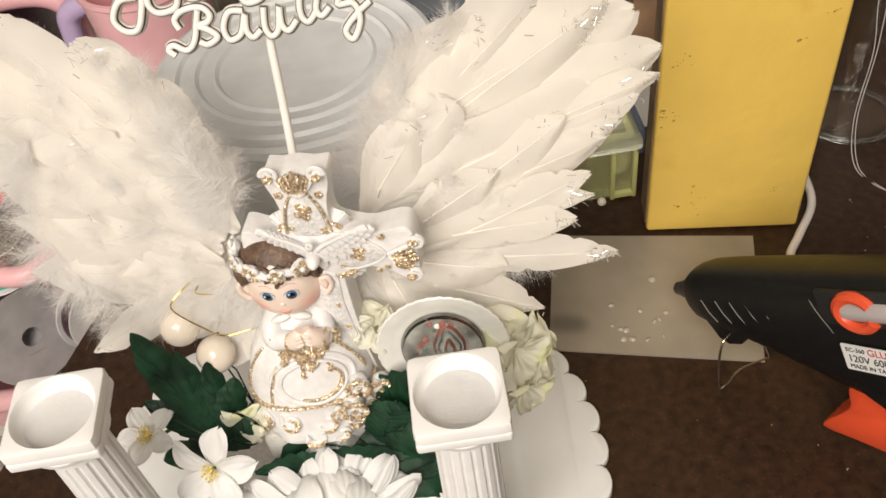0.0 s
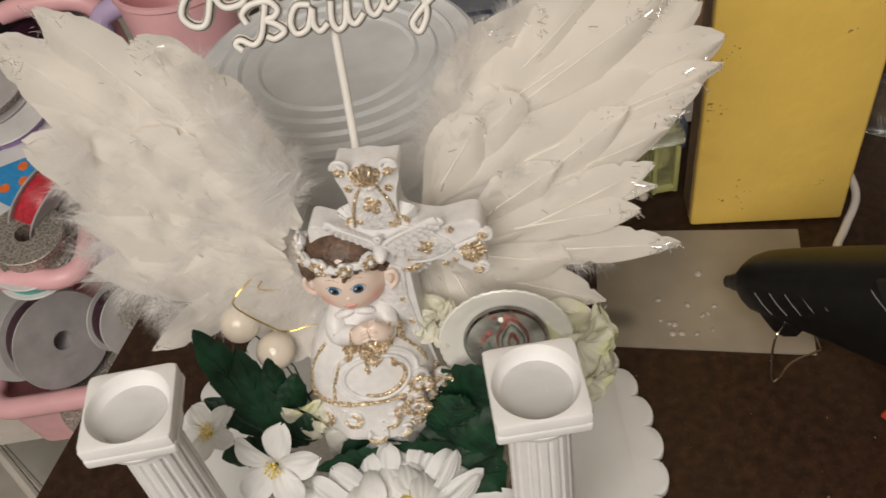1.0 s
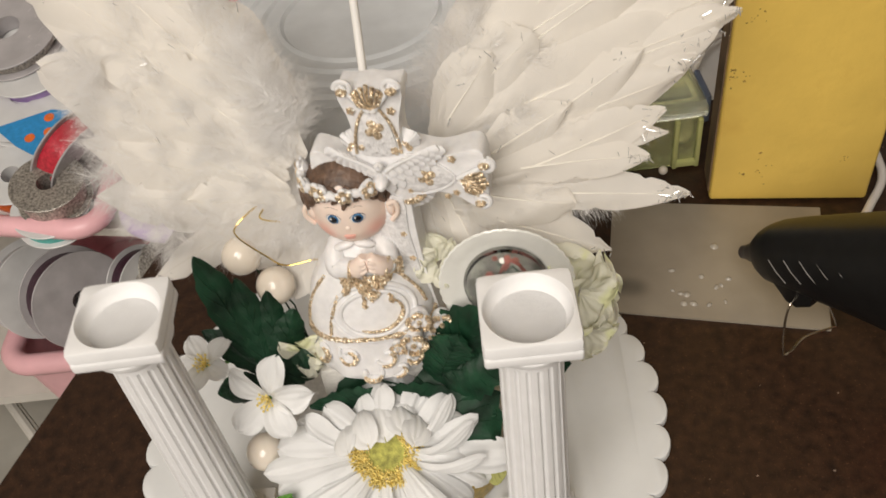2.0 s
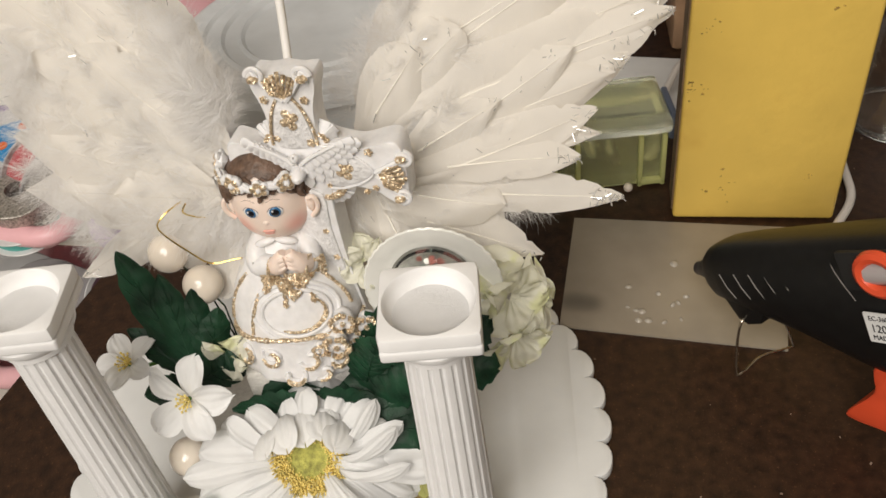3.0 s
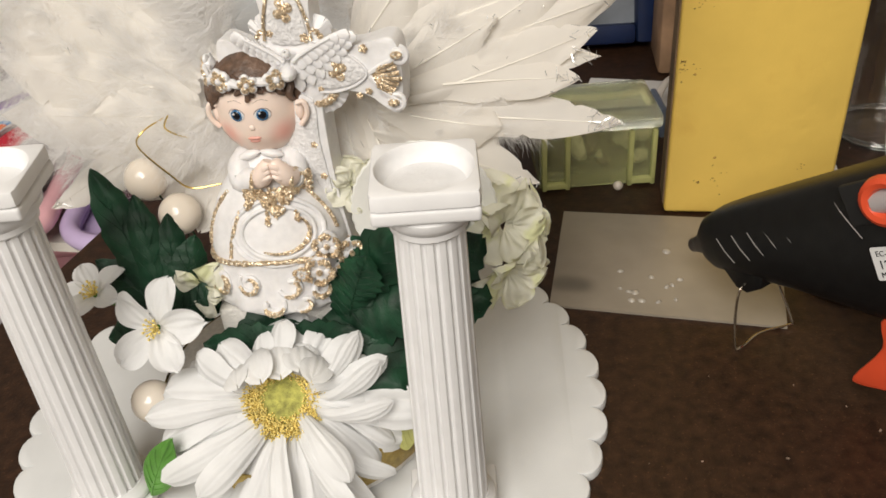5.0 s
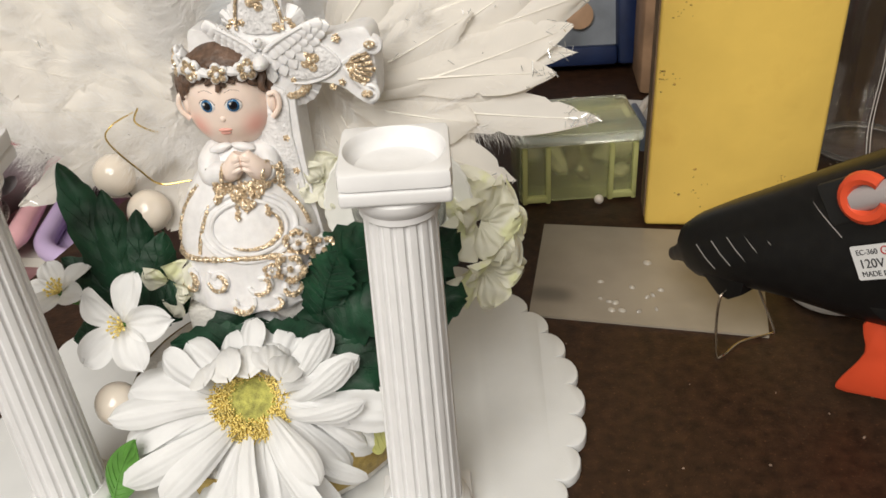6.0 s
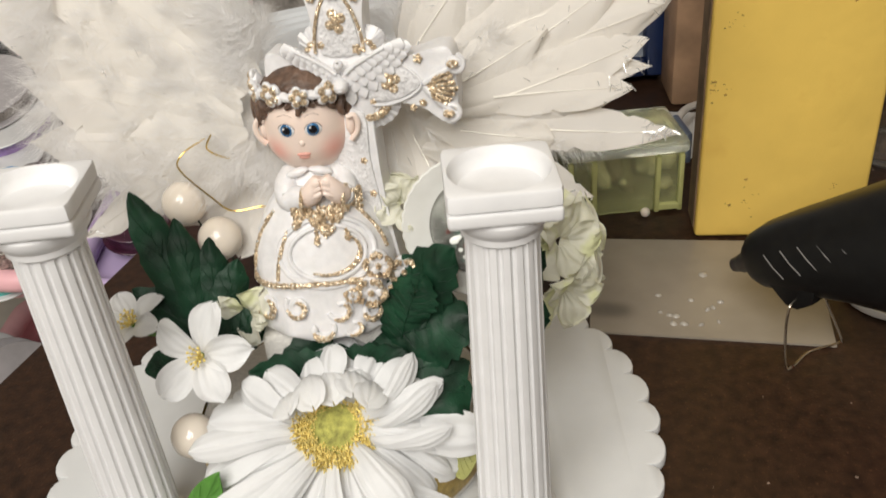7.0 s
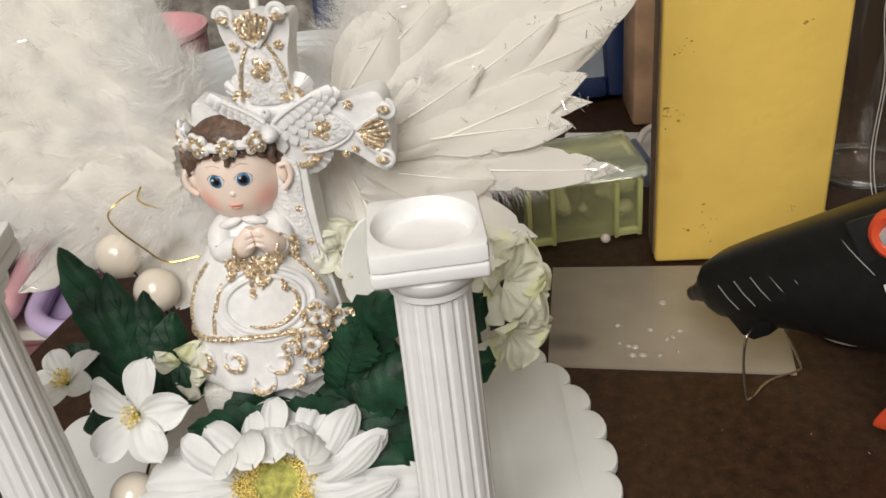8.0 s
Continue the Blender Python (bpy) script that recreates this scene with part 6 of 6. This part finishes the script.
M_GLINTGLASS = material("glint_ring_glass", (0.90, 0.90, 0.88), 0.06, vary=0.1, see=0.97)


def build_bottle():
    b = thing("glass_jar", (0.300, 0.470, 0.0), "clear glass jar standing beside the yellow board", "jar")
    bm = bmesh.new()
    prof = [(0.020, 0.0025), (0.026, 0.0022), (0.031, 0.004), (0.0325, 0.009), (0.0315, 0.016), (0.029, 0.022), (0.0295, 0.05), (0.029, 0.14), (0.0245, 0.16), (0.018, 0.175), (0.018, 0.20)]
    inner = [(r - 0.002, z + 0.0015) for r, z in prof]
    add_lathe(bm, prof + list(reversed(inner)), Matrix.Translation((0.300, 0.470, 0)), 40)
    part("jar_wall", bm, M_GLASS, b).visible_shadow = False
    # added ring that stands in for the highlights of the thick glass base
    for r, z, w in ((0.0300, 0.0062, 0.0022),):
        bm = bmesh.new()
        add_tube(bm, [(0.300 + r * math.cos(t), 0.470 + r * math.sin(t), z) for t in (2 * math.pi * k / 40 for k in range(40))], w, 8, closed=True)
        part("base_ring", bm, M_GLINTGLASS, b, "glass ring added for the bright highlights of the base")
    bm = bmesh.new()
    add_tube(bm, smooth_path([(0.285, 0.440, 0.24), (0.283, 0.438, 0.16), (0.279, 0.438, 0.12), (0.284, 0.436, 0.08), (0.283, 0.434, 0.03), (0.285, 0.420, 0.002), (0.297, 0.395, 0.001), (0.32, 0.375, 0.001)], 8), 0.00028, 5)
    add_tube(bm, smooth_path([(0.288, 0.442, 0.24), (0.286, 0.440, 0.17), (0.284, 0.438, 0.13), (0.286, 0.436, 0.08), (0.285, 0.434, 0.03), (0.287, 0.420, 0.002), (0.295, 0.398, 0.001)], 8), 0.00028, 5)
    lone("nylon_thread", bm, M_THREAD, "clear nylon thread hanging beside the jar", "thread")
    d = thing("tin_lid", (0.221, 0.322, 0.0), "small shallow white-rimmed lid lying under the glue gun", "lid")
    bm = bmesh.new()
    add_lathe(bm, [(0.026, 0.0004), (0.029, 0.001), (0.0305, 0.004), (0.0300, 0.0065), (0.0288, 0.0065), (0.0280, 0.003), (0.0002, 0.003)], Matrix.Translation((0.221, 0.322, 0)) @ Matrix.Scale(0.80, 4), 48)
    part("rim", bm, M_SHELF, d)
    bm = bmesh.new()
    add_lathe(bm, [(0.0275, 0.0031), (0.0270, 0.0046), (0.0002, 0.0048)], Matrix.Translation((0.221, 0.322, 0)) @ Matrix.Scale(0.80, 4), 40)
    part("disc", bm, M_TAN, d, "brown disc inside")


def build_tub():
    t = thing("plastic_tub", (-0.058, 0.475, 0.0), "frosted white plastic tub with ringed lid standing behind the wings", "tub")
    at = Matrix.Translation((-0.056, 0.478, 0.0))
    bm = bmesh.new()
    add_lathe(bm, [(0.066, 0.001), (0.072, 0.004), (0.080, 0.10), (0.082, 0.102)], at, 56)
    part("wall", bm, M_TUB, t)
    bm = bmesh.new()
    add_lathe(bm, [(0.0835, 0.100), (0.0865, 0.102), (0.0865, 0.107), (0.083, 0.1085), (0.079, 0.1065), (0.074, 0.1065), (0.072, 0.1085), (0.070, 0.1065), (0.062, 0.1065), (0.060, 0.1085), (0.058, 0.1065), (0.050, 0.106), (0.048, 0.1078), (0.046, 0.106), (0.0002, 0.1055)], at, 64)
    part("lid", bm, M_TUB, t, "ringed lid")
    p = thing("pink_tub", (-0.175, 0.62, 0.0), "pink plastic tub with folded side", "tub")
    bm = bmesh.new()
    add_lathe(bm, [(0.045, 0.0), (0.048, 0.003), (0.058, 0.115), (0.060, 0.117), (0.060, 0.121), (0.056, 0.121), (0.047, 0.010), (0.0002, 0.009)], Matrix.Translation((-0.172, 0.625, 0)) @ Matrix.Diagonal((0.8, 0.8, 0.86, 1)), 40)
    part("wall", bm, M_PINK, p)


def spool(at, axis, r, w, card, ribbon, label, hole=0.3):
    s = thing("ribbon_spool", at, label, "ribbon spool", "ribbon spools")
    m = frame_of(at, Vector(axis).orthogonal(), axis)
    for z in (-w / 2, w / 2 - 0.0016):
        bm = bmesh.new()
        add_lathe(bm, [(r * hole, z), (r - 0.0006, z), (r, z + 0.0005), (r, z + 0.0011), (r - 0.0006, z + 0.0016), (r * hole, z + 0.0016), (r * hole, z)], m, 40, ends=False)
        part("flange", bm, card, s)
    bm = bmesh.new()
    add_lathe(bm, [(r * hole * 0.98, -w / 2 + 0.001), (r * 0.86, -w / 2 + 0.0018), (r * 0.88, 0), (r * 0.86, w / 2 - 0.0018), (r * hole * 0.98, w / 2 - 0.001)], m, 40, ends=False)
    part("ribbon", bm, ribbon, s)
    bm = bmesh.new()
    add_lathe(bm, [(r * hole, -w / 2), (r * hole * 0.9, -w / 2), (r * hole * 0.9, w / 2), (r * hole, w / 2)], m, 28, ends=False)
    part("core", bm, card, s)
    return s


def basket(name, x0, x1, y0, y1, z, depth, mat, label, bar=0.009, turn=0.0, lean=None):
    b = thing(name, ((x0 + x1) / 2, (y0 + y1) / 2, z - depth), label, "basket", "craft baskets")
    r = 0.026
    ring = []
    for cx, cy, a0 in ((x1 - r, y1 - r, 0), (x0 + r, y1 - r, 90), (x0 + r, y0 + r, 180), (x1 - r, y0 + r, 270)):
        ring += [(cx + r * math.cos(radians(a0 + q * 15)), cy + r * math.sin(radians(a0 + q * 15))) for q in range(7)]
    c, s = math.cos(turn), math.sin(turn)
    lean = turn if lean is None else lean
    c2, s2 = math.cos(lean), math.sin(lean)
    ring = [(x1 + (x - x1) * c - (y - y0) * s2, y0 + (x - x1) * s + (y - y0) * c2) for x, y in ring]
    bm = bmesh.new()
    add_tube(bm, [(x, y, z) for x, y in ring], bar, 10, closed=True)
    part("rim", bm, mat, b)
    bm = bmesh.new()
    cx, cy = sum(p[0] for p in ring) / len(ring), sum(p[1] for p in ring) / len(ring)
    rows = [[bm.verts.new((cx + (x - cx) * k, cy + (y - cy) * k, zz)) for x, y in ring] for k, zz in ((1.0, z), (0.93, z - depth), (0.915, z - depth + 0.002), (0.985, z))]
    grid_faces(bm, rows, True)
    cap(bm, rows[1])
    part("tray", bm, mat, b)
    return b


def build_rack():
    r = thing("storage_rack", (-0.50, 0.62, -TABLE_H), "white two-tier storage rack beside the table", "rack")
    for z, y0, nm in ((-0.062, 0.462, "shelf"), (-0.345, 0.57, "shelf")):
        bm = bmesh.new()
        if z > -0.1:
            add_prism(bm, [(-1.0, 0.640), (-0.235, 0.490), (-0.19, 0.60), (-0.19, 1.0), (-1.0, 1.0)], z - 0.004, z + 0.004)
        else:
            add_prism(bm, [(-1.0, y0), (-0.30, y0), (-0.30, 1.0), (-1.0, 1.0)], z - 0.006, z + 0.006)
        part(nm, bm, M_SHELF, r)
    for x, y in ((-0.97, 0.48), (-0.97, 0.97), (-0.215, 0.97)):
        bm = bmesh.new()
        add_tube(bm, [(x, y, -TABLE_H), (x, y, -0.066)], 0.010, 10)
        part("leg", bm, M_SHELF, r)
    bm = bmesh.new()
    add_tube(bm, [(-0.66, 0.735, -0.43), (-0.48, 0.525, -0.43)], 0.006, 8)
    add_tube(bm, [(-0.48, 0.525, -0.43), (-0.48, 0.525, -TABLE_H)], 0.006, 8)
    add_tube(bm, [(-0.66, 0.735, -0.43), (-0.66, 0.735, -TABLE_H)], 0.006, 8)
    part("brace", bm, M_SHELF, r)
    basket("pink_basket", -0.62, -0.270, 0.472, 0.69, -0.036, 0.020, M_PINK, "pink plastic basket full of ribbon spools", 0.008, radians(-13), radians(5))
    basket("lilac_basket", -0.262, -0.165, 0.457, 0.64, -0.046, 0.011, M_LILAC, "lilac plastic basket with small ribbons", 0.007, radians(-14), radians(2))
    basket("pink_basket", -0.470, -0.24, 0.545, 0.80, -0.262, 0.075, M_PINK, "pink plastic basket on the lower shelf, full of spools", 0.011)
    up = (0.1, -0.2, 1)
    spool((-0.313, 0.500, -0.037), up, 0.029, 0.014, M_WHITESPOOL, M_TEAL, "spool of teal ribbon")
    spool((-0.307, 0.502, -0.018), up, 0.027, 0.020, M_SILVERRIB, M_SILVERRIB, "spool of silver mesh ribbon")
    spool((-0.296, 0.536, -0.012), (-0.75, 0.45, 0.45), 0.034, 0.020, M_SPOOL, M_REDRIB, "spool of shiny red ribbon")
    spool((-0.348, 0.585, -0.022), (0.2, -0.6, 0.8), 0.040, 0.022, M_WHITESPOOL, M_SKYBLUE, "white spool of blue ribbon")
    spool((-0.345, 0.528, -0.026), (0.1, -0.3, 1), 0.027, 0.020, M_WHITESPOOL, M_ORANGERIB, "spool of orange ribbon")
    spool((-0.338, 0.590, 0.010), (0.0, -0.35, 0.95), 0.046, 0.010, M_WHITESPOOL, M_SPOOL, "flat grey card ribbon spool")
    spool((-0.332, 0.612, 0.026), (0.0, -0.30, 0.95), 0.042, 0.016, M_WHITESPOOL, M_LILACRIB, "white spool of lilac ribbon")
    spool((-0.345, 0.622, 0.046), (0.0, -0.30, 0.95), 0.042, 0.014, M_SPOOL, M_SILVERRIB, "spool of silver ribbon")
    spool((-0.300, 0.625, -0.020), (0.3, -0.5, 0.8), 0.034, 0.020, M_DARKRIB, M_DARKRIB, "spool of dark wine ribbon")
    spool((-0.440, 0.580, -0.020), (0.3, -0.5, 0.8), 0.040, 0.020, M_WHITESPOOL, M_ORANGERIB, "spool of orange ribbon")
    spool((-0.225, 0.540, -0.036), (0.1, -0.2, 1), 0.026, 0.014, M_DARKRIB, M_DARKRIB, "small spool of dark ribbon")
    spool((-0.235, 0.600, -0.030), (0.1, -0.2, 1), 0.024, 0.016, M_WHITESPOOL, M_LILACRIB, "small spool of lilac ribbon")
    # blue pennant of dotted ribbon
    f = thing("dotted_ribbon", (-0.325, 0.540, -0.02), "loose blue ribbon end with orange dots", "ribbon")
    m = frame_of((-0.325, 0.545, 0.003), (0.0, 1.0, 0.25), (0.0, -0.25, 1.0))
    bm = bmesh.new()
    add_prism(bm, [(-0.030, 0.010), (-0.010, -0.010), (0.013, -0.026), (0.032, 0.018), (0.012, 0.022)], 0, 0.0008, m)
    part("ribbon", bm, M_SKYBLUE, f)
    for x, y in ((0.000, -0.004), (0.014, 0.000), (0.012, 0.014)):
        bm = bmesh.new()
        add_lathe(bm, [(0.004, 0.0009), (0.004, 0.0012)], m @ Matrix.Translation((x, y, 0)), 16)
        part("dot", bm, M_ORANGERIB, f)
    spool((-0.395, 0.590, -0.220), (0.72, -0.62, 0.25), 0.048, 0.030, M_SPOOL, M_DARKRIB, "large grey card spool standing on edge", 0.22)
    spool((-0.436, 0.610, -0.222), (0.72, -0.62, 0.25), 0.050, 0.024, M_WHITESPOOL, M_SPOOL, "large white spool standing on edge", 0.22)
    spool((-0.335, 0.612, -0.232), (0.80, -0.55, 0.2), 0.036, 0.022, M_WHITESPOOL, M_DARKRIB, "white spool of dark ribbon")
    spool((-0.365, 0.565, -0.292), (0.1, -0.3, 1), 0.048, 0.024, M_SILVERRIB, M_SILVERRIB, "flat silver ribbon spool")
    spool((-0.305, 0.610, -0.215), (0.5, -0.5, 0.6), 0.030, 0.022, M_SILVERRIB, M_SILVERRIB, "spool of silver ribbon")
    # label on the large spool
    k = frame_of(Vector((-0.395, 0.590, -0.220)) + Vector((0.72, -0.62, 0.25)).normalized() * 0.0156, (0.1, 0.3, 0.9), (0.72, -0.62, 0.25))
    s = thing("spool_label", k @ Vector((0, -0.03, 0)), "white printed label stuck on the grey spool", "label")
    bm = bmesh.new()
    add_box(bm, (0.022, 0.026, 0.0006), k @ Matrix.Translation((0.0, -0.027, 0.0006)))
    part("paper", bm, M_PAPER, s)
    for q in range(5):
        bm = bmesh.new()
        add_box(bm, (0.018 - 0.003 * (q % 2), 0.0028, 0.0004), k @ Matrix.Translation((0.0, -0.018 - 0.0045 * q, 0.0012)))
        part("print_bar", bm, M_INK, s)
    # handles and dark tins further back
    for name, x, y, mat, lab in (("pink_carrier", -0.300, 0.700, M_PINK, "pink carrying handle of a stacked basket"), ("lilac_carrier", -0.205, 0.680, M_LILAC, "lilac carrying handle of a stacked basket")):
        h = thing(name, (x, y, -0.058), lab, "basket")
        bm = bmesh.new()
        add_tube(bm, smooth_path([(x - 0.055, y, -0.056), (x - 0.055, y, 0.03), (x - 0.045, y, 0.055), (x, y, 0.062), (x + 0.030, y, 0.055), (x + 0.040, y, 0.03), (x + 0.040, y, -0.056)], 5), 0.009, 10)
        part("grip", bm, mat, h)
    t = thing("dark_tin", (-0.40, 0.74, -0.058), "dark tin with pale lid on the rack", "tin")
    bm = bmesh.new()
    add_lathe(bm, [(0.09, -0.0575), (0.092, -0.05), (0.092, 0.045)], Matrix.Translation((-0.400, 0.765, 0)), 40)
    part("can", bm, M_DARKRIB, t)
    bm = bmesh.new()
    add_lathe(bm, [(0.092, 0.045), (0.095, 0.047), (0.095, 0.060), (0.088, 0.064), (0.0002, 0.066)], Matrix.Translation((-0.400, 0.765, 0)), 40)
    part("lid", bm, M_BLACK, t, "black lid")


def build_crumbs():
    rnd = random.Random(9)
    bm = bmesh.new()
    for _ in range(120):
        x, y = rnd.uniform(0.05, 0.42), rnd.uniform(0.15, 0.55)
        if abs(x - 0.187) < 0.06 and y > 0.37:
            continue
        r = rnd.choice((0.0003, 0.0004, 0.0005, 0.0008))
        add_box(bm, (r * rnd.uniform(0.8, 2.2), r, 0.0004), Matrix.Translation((x, y, 0.0003)) @ Matrix.Rotation(rnd.uniform(0, 3), 4, "Z"))
    lone("table_crumbs", bm, M_CRUMB, "pale crumbs and glue specks scattered on the table", "crumbs", kind="stuff", smooth=False)


build_room()
build_table()
build_upright_board()
build_mat()
build_gun()
build_board()
build_columns()
build_base()
build_figurine()
build_cross()
build_medallion()
build_wings()
build_daisy()
build_small_flower((-0.0945, 0.2245, 0.0775), (-0.25, -0.80, 0.50), 0.0190, 1.50, "white silk flower with yellow stamens beside the daisy", 31, 0.40)
build_small_flower((-0.1235, 0.2430, 0.0810), (-0.10, -0.40, 0.90), 0.0140, 0.9, "small white silk flower half turned away", 41, 0.85)
build_cream_flower("cream_bloom", (0.0390, 0.2480, 0.0980), (0.45, -0.80, 0.30), 0.023, 7, 51, "ruffled cream silk bloom with greenish folds beside the plate")
build_cream_flower("cream_bloom", (0.0400, 0.2440, 0.0800), (0.45, -0.85, -0.10), 0.021, 6, 52, "ruffled cream silk bloom hanging low beside the plate")
build_cream_flower("cream_bloom", (-0.0795, 0.2470, 0.0800), (-0.3, -0.9, 0.1), 0.0155, 5, 63, "cream silk bloom tucked beside the gown")
build_cream_flower("cream_bloom", (-0.0170, 0.2590, 0.1130), (0.1, -0.8, 0.5), 0.0135, 7, 71, "cream silk bloom between cross and plate")
build_greens()
build_pearls()
build_topper()
build_clip_box()
build_blue_case()
build_bottle()
build_tub()
build_rack()
build_crumbs()
